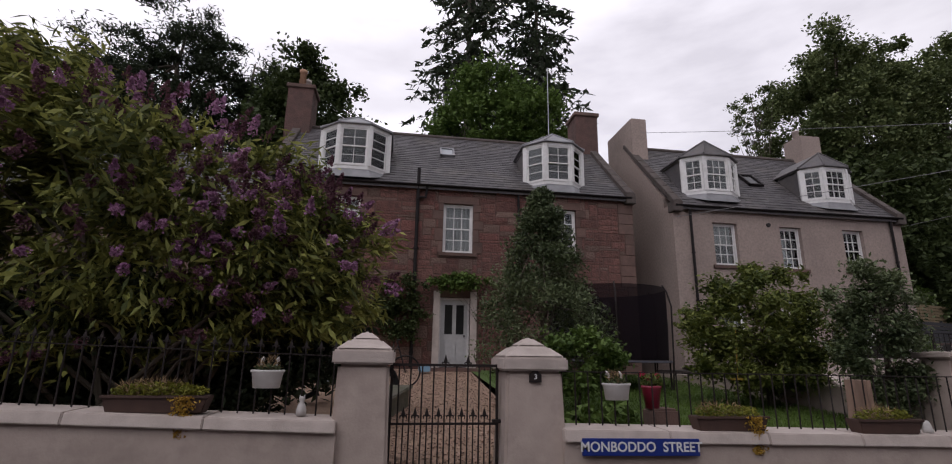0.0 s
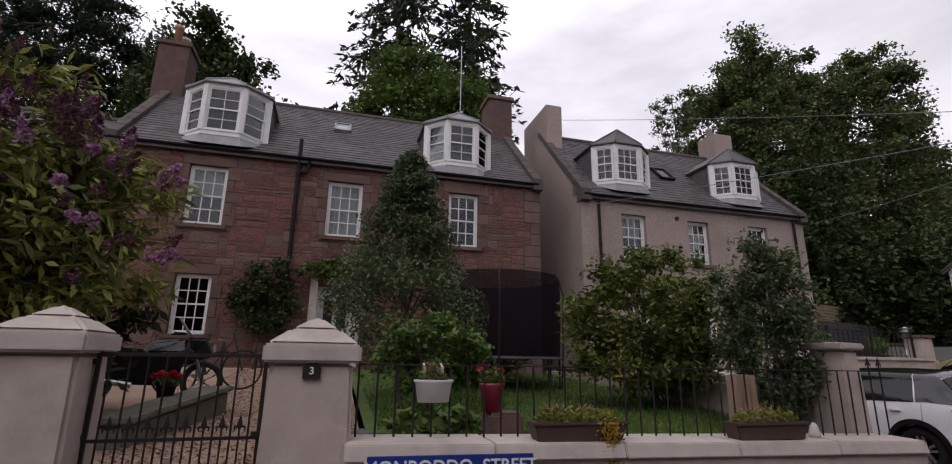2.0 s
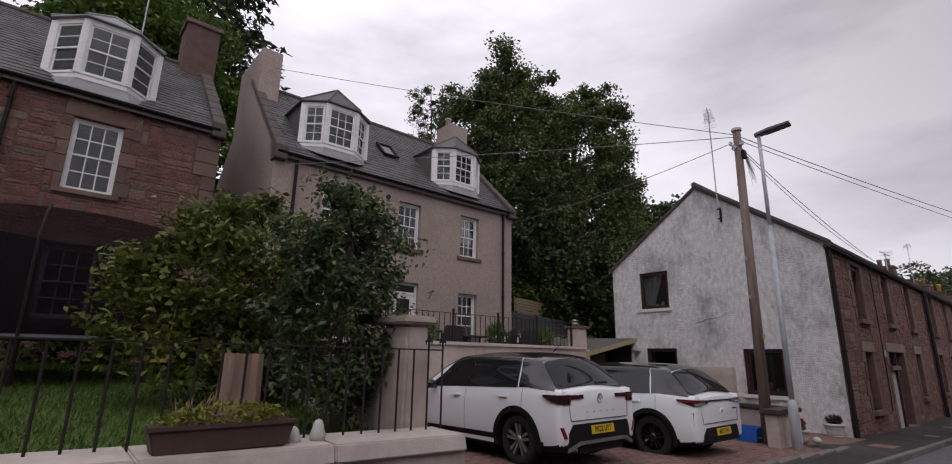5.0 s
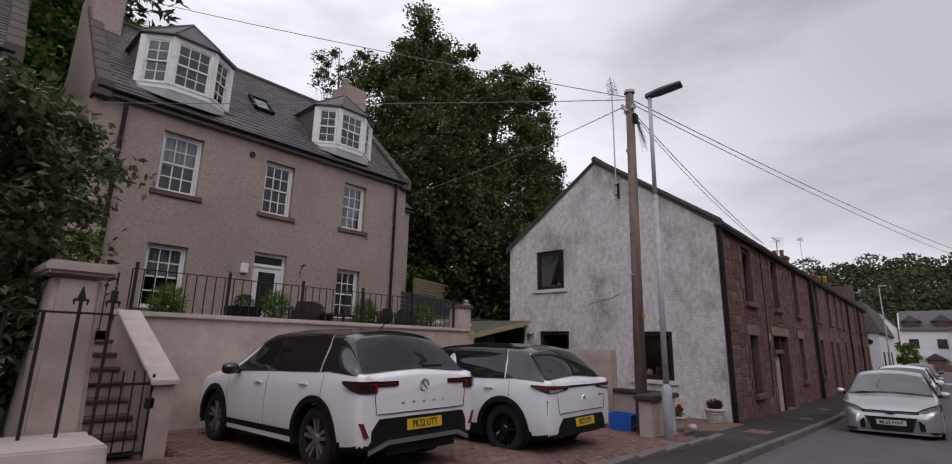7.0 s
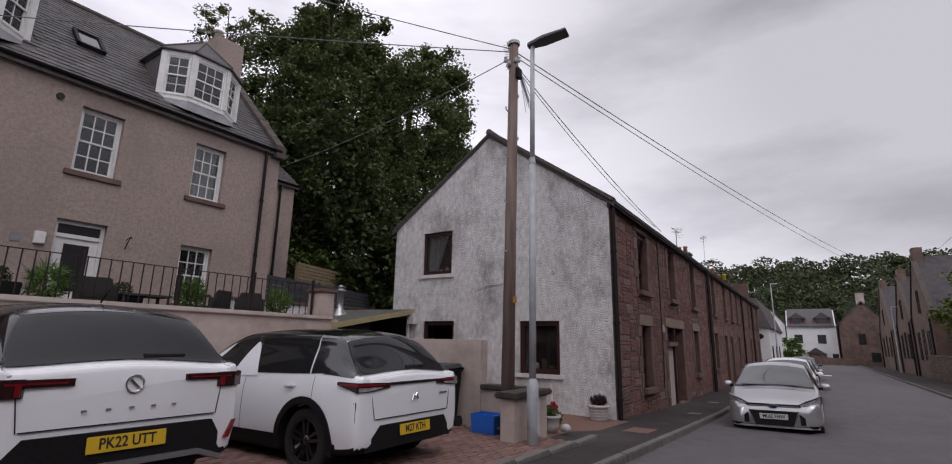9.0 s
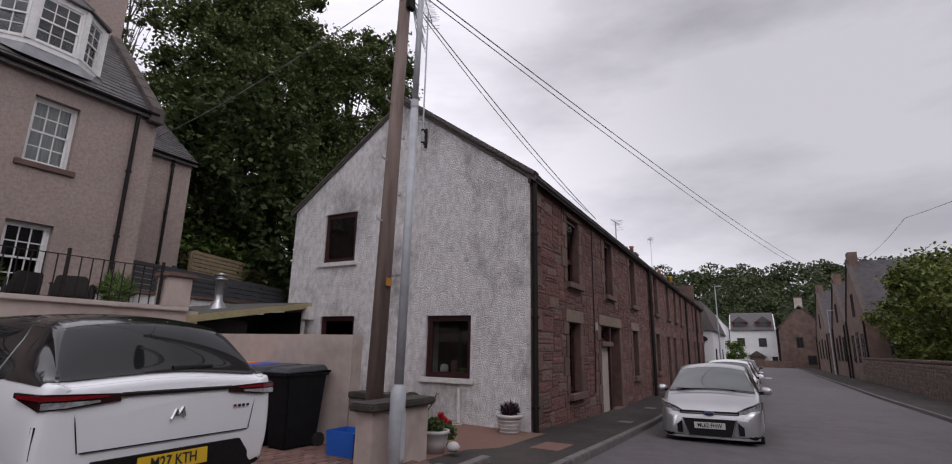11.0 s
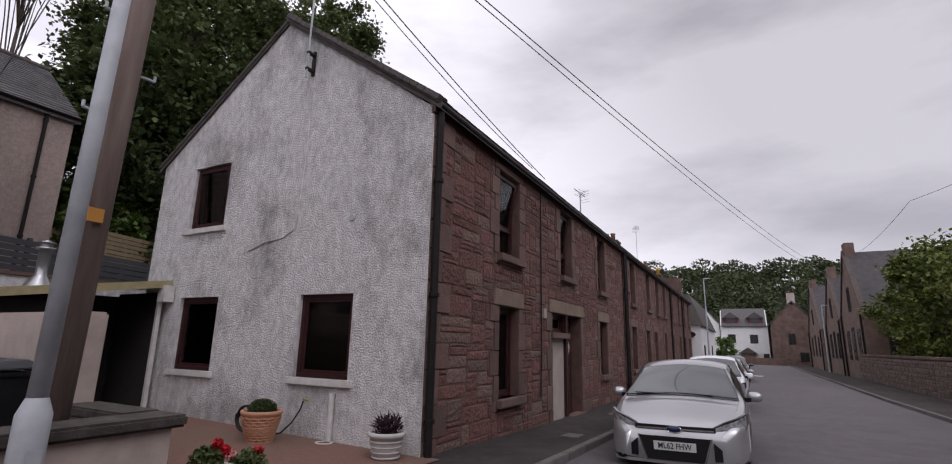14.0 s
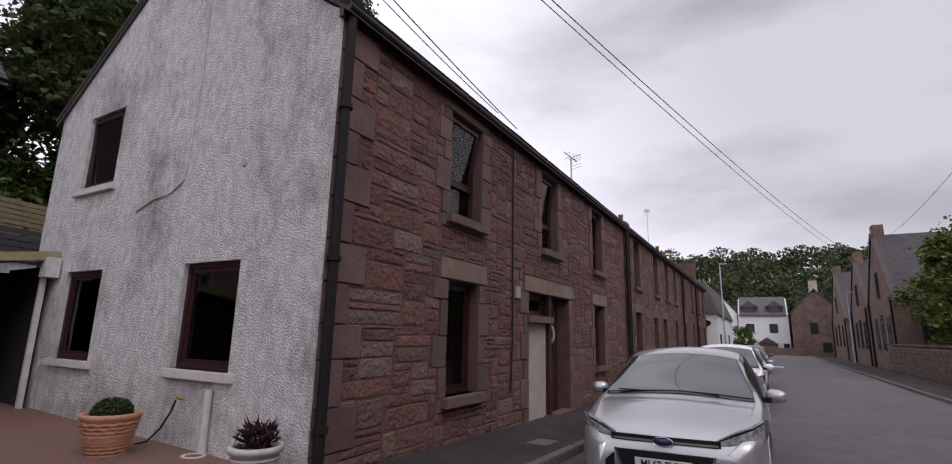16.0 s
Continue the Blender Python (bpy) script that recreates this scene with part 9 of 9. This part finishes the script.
# stone ledge with red flowers, left of the gravel
lg = thing("stone_ledge", Matrix.Identity(4), "low stone ledge edging the gravel path", "wall", kind="structure")
Geo().solid([(-0.75, 8.0, 0.0), (-0.4, 8.0, 0.0), (0.25, 10.0, 0.3), (-0.1, 10.0, 0.3)], [(-0.75, 8.0, 0.50), (-0.4, 8.0, 0.50), (0.25, 10.0, 0.74), (-0.1, 10.0, 0.74)]).part("ledge_body", surf("mossy_ledge_stone", (0.17, 0.155, 0.12), (0.1, 0.092, 0.072), 7, 0.95, 0.8, 30, (0.07, 0.085, 0.03), 2.0, 0.5), lg, bevel=0.03)
Geo().solid([(-0.85, 7.95, 0.50), (-0.34, 7.95, 0.50), (0.32, 10.05, 0.74), (-0.16, 10.05, 0.74)], [(-0.85, 7.95, 0.57), (-0.34, 7.95, 0.57), (0.32, 10.05, 0.81), (-0.16, 10.05, 0.81)]).part("ledge_slab", MATS["mossy_ledge_stone"], lg, bevel=0.02)
p = pot("flower_pot", T(-0.42, 9.3, 0.66), [(0.0, 0), (0.09, 0), (0.12, 0.18), (0.13, 0.2), (0.1, 0.2), (0.1, 0.15)], M_TRIM, "dark pot of bright red geraniums on the ledge", soil=(0.1, 0.17))
tuft(p, (0, 0, 0.24), (0.17, 0.14, 0.1), 300, (0.06, 0.045), L_SYC, 92)
for k in range(5):
    tuft(p, (-0.15 + 0.075 * k, -0.05, 0.32 + 0.03 * (k % 2)), (0.045, 0.045, 0.035), 70, (0.04, 0.03), L_RED, 93 + k, name="bloom")
# motorcycle
mc = thing("motorcycle", pose(-0.98, 10.35, 0.53, 0, 0, -72), "black touring motorcycle parked on the gravel", "motorcycle")


def spoked(parent, y, r, w, mat, name="wheel"):
    t = Geo().lathe([(r * 0.72, -w / 2), (r * 0.95, -w / 2), (r, 0), (r * 0.95, w / 2), (r * 0.72, w / 2), (r * 0.72, -w / 2)], 32).part(name, M_RUBBER, parent, smooth=True)
    t.matrix_basis = pose(0, y, r, 0, 90, 0)
    for k in range(6):
        a = 2 * math.pi * k / 6
        Geo().tube((0.03 * math.cos(a), 0.03 * math.sin(a), 0), (r * 0.74 * math.cos(a), r * 0.74 * math.sin(a), 0), 0.014, n=5).part("spoke", mat, t)
    Geo().tube((0, 0, -w * 0.6), (0, 0, w * 0.6), 0.04, n=12).part("hub", mat, t)


spoked(mc, 0.75, 0.31, 0.13, M_ALLOY, "front_wheel")
spoked(mc, -0.75, 0.31, 0.17, M_ALLOY, "rear_wheel")
Geo().solid([(-0.14, -0.55, 0.3), (0.14, -0.55, 0.3), (0.14, 0.4, 0.25), (-0.14, 0.4, 0.25)], [(-0.16, -0.5, 0.72), (0.16, -0.5, 0.72), (0.18, 0.45, 0.75), (-0.18, 0.45, 0.75)]).part("engine_body", M_TRIM, mc, bevel=0.05)
Geo().solid([(-0.15, -0.1, 0.74), (0.15, -0.1, 0.74), (0.17, 0.45, 0.74), (-0.17, 0.45, 0.74)], [(-0.08, -0.05, 0.92), (0.08, -0.05, 0.92), (0.1, 0.4, 0.98), (-0.1, 0.4, 0.98)]).part("fuel_tank", M_CARBLACK, mc, bevel=0.04)
Geo().solid([(-0.15, -0.75, 0.74), (0.15, -0.75, 0.74), (0.13, -0.08, 0.72), (-0.13, -0.08, 0.72)], [(-0.13, -0.75, 0.84), (0.13, -0.75, 0.84), (0.11, -0.08, 0.8), (-0.11, -0.08, 0.8)]).part("seat", M_TRIM, mc, bevel=0.03)
Geo().solid([(-0.2, 0.45, 0.55), (0.2, 0.45, 0.55), (0.1, 0.85, 0.7), (-0.1, 0.85, 0.7)], [(-0.2, 0.42, 1.0), (0.2, 0.42, 1.0), (0.1, 0.75, 0.98), (-0.1, 0.75, 0.98)]).part("fairing", M_CARBLACK, mc, bevel=0.04)
Geo().solid([(-0.17, 0.5, 1.0), (0.17, 0.5, 1.0), (0.17, 0.52, 1.0), (-0.17, 0.52, 1.0)], [(-0.13, 0.3, 1.3), (0.13, 0.3, 1.3), (0.13, 0.32, 1.3), (-0.13, 0.32, 1.3)]).part("windshield", M_SCREEN, mc)
Geo().box(-0.1, 0.1, 0.84, 0.88, 0.76, 0.9).part("headlamp", M_CLEARLENS, mc, bevel=0.015)
Geo().path([(-0.38, 0.25, 1.05), (-0.15, 0.42, 1.05), (0.15, 0.42, 1.05), (0.38, 0.25, 1.05)], 0.016, 8).part("handlebar", M_TRIM, mc)
for s in (-1, 1):
    Geo().tube((s * 0.1, 0.75, 0.31), (s * 0.1, 0.5, 0.95), 0.028, n=8).part("fork", M_ALLOY, mc)
    Geo().box(s * 0.3 - 0.1, s * 0.3 + 0.1, -0.95, -0.5, 0.42, 0.75).part("pannier", M_TRIM, mc, bevel=0.04)
Geo().box(-0.2, 0.2, -1.05, -0.7, 0.85, 1.12).part("top_box", M_TRIM, mc, bevel=0.05)
Geo().tube((0.18, -0.2, 0.28), (0.22, -0.9, 0.42), 0.05, n=10).part("exhaust", M_CHROME, mc)
# bicycle against the wall
bc = thing("bicycle", pose(-0.3, 11.35, 0.62, 6, 0, -80), "dark bicycle standing behind the motorcycle on the gravel", "bicycle")
for y, nm in ((0.52, "front_wheel"), (-0.52, "rear_wheel")):
    w = Geo()
    for k in range(28):
        a, b = 2 * math.pi * k / 28, 2 * math.pi * (k + 1) / 28
        w.tube((0, y + 0.33 * math.cos(a), 0.34 + 0.33 * math.sin(a)), (0, y + 0.33 * math.cos(b), 0.34 + 0.33 * math.sin(b)), 0.018, n=5)
    for k in range(14):
        a = 2 * math.pi * k / 14
        w.tube((0, y, 0.34), (0, y + 0.32 * math.cos(a), 0.34 + 0.32 * math.sin(a)), 0.003, n=3)
    w.part(nm, M_RUBBER, bc)
Geo().path([(0, -0.52, 0.34), (0, -0.15, 0.85), (0, 0.4, 0.9), (0, -0.05, 0.32), (0, -0.52, 0.34)], 0.018, 6).path([(0, -0.15, 0.85), (0, -0.05, 0.32)], 0.018, 6).path([(0, 0.52, 0.34), (0, 0.38, 1.0)], 0.016, 6).part("frame", M_CARDARK, bc)
Geo().path([(-0.28, 0.42, 1.02), (0.28, 0.42, 1.02)], 0.014, 6).part("handlebar", M_TRIM, bc)
Geo().box(-0.07, 0.07, -0.3, -0.05, 0.9, 0.95).part("saddle", M_TRIM, bc, bevel=0.02)
# bucket of blue on the door step, swing rope
bk = thing("blue_crate", T(0.75, 14.6, 0.9), "small pale blue crate on the gravel", "crate")
Geo().box(-0.16, 0.16, -0.12, 0.12, 0, 0.16).part("tub", surf("pale_blue_plastic", (0.25, 0.42, 0.55), (0.2, 0.35, 0.48), 5, 0.5), bk, bevel=0.02)
sw = thing("rope_swing", T(6.1, 8.6, 0), "yellow disc swing hanging on a rope", "swing")
Geo().tube((0, 0, 1.05), (0.06, 0.0, 1.9), 0.01, n=5).part("rope", surf("yellow_rope", (0.5, 0.34, 0.05), (0.42, 0.28, 0.05), 20, 0.8), sw)
Geo().lathe([(0.0, 1.02), (0.13, 1.02), (0.13, 1.05), (0.0, 1.06)], 20).part("disc_seat", MATS["yellow_rope"], sw)

# covers and patches in the pavement
for x, y, w, d, mm, lb in ((23.6, 4.95, 0.45, 0.3, M_KERB, "pale iron cover set in the pavement"), (19.1, 5.05, 0.75, 0.45, surf("rusty_cover", (0.17, 0.09, 0.07), (0.13, 0.07, 0.055), 9, 0.8, 0.3, 60), "rust-red cover plate set in the pavement"), (27.5, 5.1, 0.4, 0.3, M_KERB, "pale iron cover set in the pavement")):
    s = math.degrees(math.atan2(rz(x + 1) - rz(x), 1))
    c = thing("pavement_cover", pose(x, y, rz(x) + 0.092, 0, -s, 0), lb, "cover", kind="")
    Geo().box(-w / 2, w / 2, -d / 2, d / 2, -0.01, 0.012).part("plate", mm, c, bevel=0.004)
mk2 = thing("road_marking", T(58, 1.6, rz(58)), "short white line painted on the road", "marking", kind="structure")
Geo().box(-0.5, 0.5, -0.3, 0.3, -0.01, 0.006).part("line", M_INKW, mk2)

# ---- end of the street ----


def window_grid(house, m, ws, mat, frame=None):
    for x0, x1, z0, z1 in ws:
        f = frame or M_DARKIN
        w = Geo().box(x0, x1, -0.03, 0.03, z0, z0 + 0.08).box(x0, x1, -0.03, 0.03, z1 - 0.08, z1).box(x0, x0 + 0.08, -0.03, 0.03, z0, z1).box(x1 - 0.08, x1, -0.03, 0.03, z0, z1).box((x0 + x1) / 2 - 0.03, (x0 + x1) / 2 + 0.03, -0.03, 0.03, z0, z1).part("window", f, house)
        w.matrix_basis = m
        Geo().box(x0 + 0.08, x1 - 0.08, -0.01, 0.01, z0 + 0.08, z1 - 0.08).part("pane", MATS["dark_glass"], w)


def gable_block(name, x0, x1, y0, y1, zb, eave, ridge, along, wall, roof, label):
    """A simple house with a pitched roof whose ridge runs along 'x' or 'y'."""
    h = thing(name, Matrix.Identity(4), label, "house")
    if along == "y":
        xm = (x0 + x1) / 2
        q = [(x0, zb), (x1, zb), (x1, eave), (xm, ridge), (x0, eave)]
        Geo().solid([(a, y0, b) for a, b in q], [(a, y1, b) for a, b in q]).part("wall", wall, h)
        for a, b in (((x0 - 0.25, eave - 0.2), (xm, ridge + 0.1)), ((xm, ridge + 0.1), (x1 + 0.25, eave - 0.2))):
            Geo().solid([(a[0], y0 + 0.15, a[1]), (b[0], y0 + 0.15, b[1]), (b[0], y1 - 0.15, b[1]), (a[0], y1 - 0.15, a[1])], [(a[0], y0 + 0.15, a[1] + 0.12), (b[0], y0 + 0.15, b[1] + 0.12), (b[0], y1 - 0.15, b[1] + 0.12), (a[0], y1 - 0.15, a[1] + 0.12)]).part("roof", roof, h)
    else:
        ym = (y0 + y1) / 2
        q = [(y0, zb), (y1, zb), (y1, eave), (ym, ridge), (y0, eave)]
        Geo().solid([(x0, a, b) for a, b in q], [(x1, a, b) for a, b in q]).part("wall", wall, h)
        for a, b in (((y0 - 0.25, eave - 0.2), (ym, ridge + 0.1)), ((ym, ridge + 0.1), (y1 + 0.25, eave - 0.2))):
            Geo().solid([(x0 - 0.1, a[0], a[1]), (x0 - 0.1, b[0], b[1]), (x1 + 0.1, b[0], b[1]), (x1 + 0.1, a[0], a[1])], [(x0 - 0.1, a[0], a[1] + 0.12), (x0 - 0.1, b[0], b[1] + 0.12), (x1 + 0.1, b[0], b[1] + 0.12), (x1 + 0.1, a[0], a[1] + 0.12)]).part("roof", roof, h)
    return h


M_FARWHITE = surf("white_harl_far", (0.79, 0.78, 0.78), (0.72, 0.71, 0.71), 2, 0.9, 0.3, 20)
M_FARSTONE = surf("far_brown_stone", (0.19, 0.125, 0.1), (0.115, 0.077, 0.064), 1.6, 0.95, 0.6, 6, (0.06, 0.045, 0.04), 0.7, 0.6)
M_FARSLATE = surf("far_dark_slate", (0.085, 0.078, 0.083), (0.058, 0.054, 0.058), 3, 0.85, 0.4, 10, (0.09, 0.078, 0.065), 0.8, 0.4, spec=0.2)
M_REDPAINT = surf("dark_red_boarding", (0.12, 0.025, 0.03), (0.09, 0.02, 0.024), 5, 0.6)
inn = thing("white_inn", Matrix.Identity(4), "white rendered inn with a black slated upper floor", "house")
Geo().box(59.0, 78.0, 5.3, 12.0, -1.3, 2.6).part("wall", M_FARWHITE, inn)
Geo().solid([(58.8, 5.1, 2.6), (78.2, 5.1, 2.6), (78.2, 12.2, 2.6), (58.8, 12.2, 2.6)], [(59.6, 6.1, 5.2), (77.4, 6.1, 5.2), (77.4, 11.2, 5.2), (59.6, 11.2, 5.2)]).part("roof", M_TILE, inn)
window_grid(inn, T(0, 5.28, 0), [(61, 62, -0.2, 1.1), (66, 67, -0.2, 1.1), (71, 72, -0.2, 1.1)], None)
window_grid(inn, pose(58.98, 12, 0, 0, 0, -90), [(2.2, 3.2, -0.3, 1.0)], None)
Geo().lathe([(0.0, 0), (0.5, 0.0), (0.5, 0.05), (0, 0.06)], 20).part("oval_sign", M_BLACK, inn, "dark oval sign").matrix_basis = pose(58.93, 6.2, 1.9, 0, -90, 0) @ Matrix.Diagonal((0.5, 1, 1, 1))
for x in (60.2, 76):
    chimney(inn, x - 0.5, x + 0.5, 8.2, 9.2, 4.8, 6.8, M_STONE_DRESS, [(x, 8.5, 0.6, M_PLATEY if x < 70 else M_TERRA), (x, 8.95, 0.6, M_TERRA)])
wh = gable_block("white_house", 97, 104, -0.6, 5.4, -1.4, 4.2, 6.6, "y", M_FARWHITE, M_SLATE, "white house with red dormers closing the street")
window_grid(wh, pose(96.98, 5.4, 0, 0, 0, -90), [(0.9, 1.9, 1.7, 2.9), (3.7, 4.7, 1.7, 2.9), (0.8, 1.6, -0.9, 0.5), (5.2, 5.9, -1.2, 0.3)], None)
Geo().box(96.2, 97.0, 1.2, 3.0, -1.2, 0.3).part("porch", M_FARSTONE, wh)
Geo().solid([(96.0, 0.9, 0.3), (96.0, 3.3, 0.3), (96.0, 2.1, 1.1)], [(97.2, 0.9, 0.3), (97.2, 3.3, 0.3), (97.2, 2.1, 1.1)]).part("porch_roof", M_TILE, wh)
for y in (0.9, 4.0):
    d = Geo().box(97.3, 99.5, y - 0.9, y + 0.9, 4.1, 5.3).part("dormer", M_REDPAINT, wh, "dark red boarded dormer")
    Geo().solid([(97.1, y - 1.1, 5.25), (97.1, y + 1.1, 5.25), (97.1, y, 6.1)], [(100, y - 1.1, 5.25), (100, y + 1.1, 5.25), (100, y, 6.1)]).part("dormer_roof", M_SLATE, d)
    Geo().box(97.26, 97.3, y - 0.5, y + 0.5, 4.4, 5.2).part("pane", MATS["dark_glass"], d)
gable_block("white_house", 99, 108, 5.6, 9.2, -1.4, 4.4, 6.6, "x", M_FARWHITE, M_SLATE, "white gabled house behind the inn")
bh = gable_block("brown_house", 94, 106, -6.2, -0.9, -1.4, 4.3, 7.2, "x", M_FARSTONE, M_SLATE, "plain brown gabled house at the bend")
window_grid(bh, pose(93.98, -0.9, 0, 0, 0, -90), [(1.9, 2.7, 1.6, 3.0), (4.2, 4.9, 1.4, 2.6), (3.0, 4.0, -0.6, 0.6)], None)
chimney(bh, 94, 94.8, -4.0, -3.1, 6.8, 8.4, M_COPE)
lw = thing("low_wall", Matrix.Identity(4), "low dark wall across the end of the road", "wall", kind="structure")
Geo().box(92.5, 92.9, -3.4, 1.6, -1.3, -0.2).part("wall_body", M_FARSTONE, lw)
for nm, x0, x1, eave, ridge in (("r", 57.5, 66.0, 3.6, 8.1), ("s", 67.0, 75.5, 3.4, 7.6), ("t", 80.0, 92.0, 3.0, 8.2)):
    b = gable_block("stone_building", x0, x1, -16, -5.0, -1.4, eave, ridge, "y", M_FARSTONE, M_FARSLATE, "old brown stone building with a steep slate gable")
    L = x1 - x0
    window_grid(b, pose(x1, -4.97, 0, 0, 0, 180), [(L * 0.2, L * 0.2 + 0.9, 0.2, 2.4), (L * 0.45, L * 0.45 + 0.9, 0.2, 2.6), (L * 0.7, L * 0.7 + 0.9, 0.2, 2.4), (L * 0.45, L * 0.45 + 0.9, 3.8, 5.6)], None)
    window_grid(b, pose(x0 - 0.02, -5.0, 0, 0, 0, -90), [(1.2, 1.9, 0.3, 2.2), (3.4, 4.1, 0.3, 2.2), (6.0, 6.7, 0.3, 2.2)], None)
    chimney(b, (x0 + x1) / 2 - 0.5, (x0 + x1) / 2 + 0.5, -5.7, -5.05, ridge - 0.4, ridge + 0.9, M_FARSTONE, cope=False)
    Geo().tube((x0 + 0.3, -4.9, -1.4), (x0 + 0.3, -4.9, eave), 0.07, n=8).part("downpipe", M_PIPE, b)
    Geo().tube((x1 - 0.3, -4.9, -1.4), (x1 - 0.3, -4.9, eave), 0.07, n=8).part("downpipe", M_PIPE, b)
    for k, (xa, xb) in enumerate(((x0 - 0.1, (x0 + x1) / 2), ((x0 + x1) / 2, x1 + 0.1))):
        za, zb = (eave - 0.1, ridge + 0.15) if k == 0 else (ridge + 0.15, eave - 0.1)
        Geo().solid([(xa, -5.25, za), (xb, -5.25, zb), (xb, -4.9, zb), (xa, -4.9, za)], [(xa, -5.25, za + 0.22), (xb, -5.25, zb + 0.22), (xb, -4.9, zb + 0.22), (xa, -4.9, za + 0.22)]).part("skew", M_SKEW, b)
# south boundary wall with rough stones
sbw = thing("stone_boundary_wall", Matrix.Identity(4), "weathered stone boundary wall along the far pavement", "wall", kind="structure")
wb2 = Geo().box(8.0, 57.4, -4.95, -4.45, -1.4, 0.55).part("wall_body", M_FARSTONE, sbw)
rects = courses(0, 22, -0.95, 0.5, [], (0.14, 0.28), (0.25, 0.6), random.Random(77))
sf = Geo().box(0, 22, 0, 0.05, -1.3, 0.5).part("wall_face", M_MORTAR, sbw)
sf.matrix_basis = pose(57.3, -4.4, 0, 0, 0, 180)
lay_stones(sf, rects, 0.03, M_STONE_DRESS, surf("brown_rubble", (0.15, 0.105, 0.085), (0.095, 0.068, 0.056), 5, 0.9, 0.6, 30, (0.1, 0.08, 0.065), 1.1, 0.5, island=0.25), lambda r: False, rng=random.Random(78))
n = 0
while n < 34:
    Geo().box(0, 1.4, -0.32, 0.32, 0, 0.12).part("coping_stone", M_STONE_DRESS, sbw, bevel=0.02).matrix_basis = T(9.3 + 1.42 * n, -4.7, 0.55)
    n += 1
# street lamps further down
for x, y, h in ((57.6, 4.75, 7.2), (70.5, -4.2, 6.0)):
    l2 = thing("street_lamp", T(x, y, rz(x)), "thin grey street lamp further along the street", "street lamp")
    Geo().tube((0, 0, 0), (0, 0, h), 0.07, 0.04, 10).part("column", M_GALV, l2)
    Geo().box(-0.08, 0.08, -0.5, 0.05, h, h + 0.08).part("lamp_head", M_GALV, l2, bevel=0.02)
tree("round_bush", (80, 4.4, -1.1), (80, 4.4, 0.5), (80, 4.4, 0.7), (1.5, 1.2, 1.6), 40, 60, 0.5, (0.25, 0.18), L_BRIGHT, "rounded green bush beside the inn", 95, 0.08, "shrub", 6)

# ---- unseen plain houses added behind the walker to block sky and darken reflections ----
for x0, x1, h, r in ((-45, -18, 5.2, 8.0), (-17.8, 6, 5.6, 8.6), (6.2, 30, 5.4, 8.2)):
    b = gable_block("opposite_house", x0, x1, -13.5, -6.0, rz((x0 + x1) / 2) - 1.2, h, r, "x", M_FARSTONE, M_SLATE, "unseen brown stone houses added to block the low southern sky")
    n = int((x1 - x0) // 4)
    window_grid(b, pose(x1, -5.97, 0, 0, 0, 180), [(1.5 + 4 * k, 2.5 + 4 * k, z0, z0 + 1.5) for k in range(n) for z0 in (0.6, 3.3)], None)
tree("ash_tree", (-50, 8, 1), (-50, 8, 7), (-50.0, 3.0, 6.0), (5, 8, 6), 60, 120, 1.4, (0.4, 0.3), L_SYC, "leafy tree at the top of the street", 97, 0.3)

# ---- brick paving of the drive ----
pv = thing("brick_paving", Matrix.Identity(4), "weathered red brick paving on the drive", "paving", kind="structure")
brick_me = Geo().solid([(0.0, 0.0, -0.05), (0.2, 0.0, -0.05), (0.2, 0.1, -0.05), (0.0, 0.1, -0.05)], [(0.005, 0.005, 0.0), (0.195, 0.005, 0.0), (0.195, 0.095, 0.0), (0.005, 0.095, 0.0)]).mesh("brick", M_PAVER)


def drive_z(x, y):
    a, b = (x - 8.3) / 8.7, (y - 4.6) / 6.7
    return ((rz(8.3) + 0.06) * (1 - a) + (rz(17) + 0.06) * a) * (1 - b) + (-0.33 * (1 - a) - 0.44 * a) * b


rest, count = Geo(), 0
rng = random.Random(99)
for j in range(58):
    for i in range(42):
        x, y = 8.5 + 0.204 * i + (0.102 if j % 2 else 0), 5.35 + 0.102 * j
        if x > 16.7 or y > 11.05 or (x < 9.45 and y > 8.9):
            continue
        z = drive_z(x, y) + 0.035 + rng.uniform(-0.003, 0.003)
        if y < 7.0 and 11.9 < x < 16.4 and count < 300:
            put("brick", brick_me, pv, pose(x, y, z, rng.uniform(-0.6, 0.6), rng.uniform(-0.6, 0.6), rng.uniform(-0.8, 0.8)))
            count += 1
        else:
            k = len(rest.v)
            rest.v += [(x + v.co.x, y + v.co.y, z + v.co.z) for v in brick_me.vertices]
            rest.f += [tuple(k + q for q in p.vertices) for p in brick_me.polygons]
tagged(rest.part("brickwork", M_PAVER_J, pv), kind="stuff")
n = 0
while n < 10:
    Geo().box(0, 0.88, 0, 0.14, -0.1, 0.06).part("edging_stone", M_KERB, pv, bevel=0.01).matrix_basis = T(8.4 + 0.9 * n, 5.2, rz(8.4 + 0.9 * n) + 0.075)
    n += 1
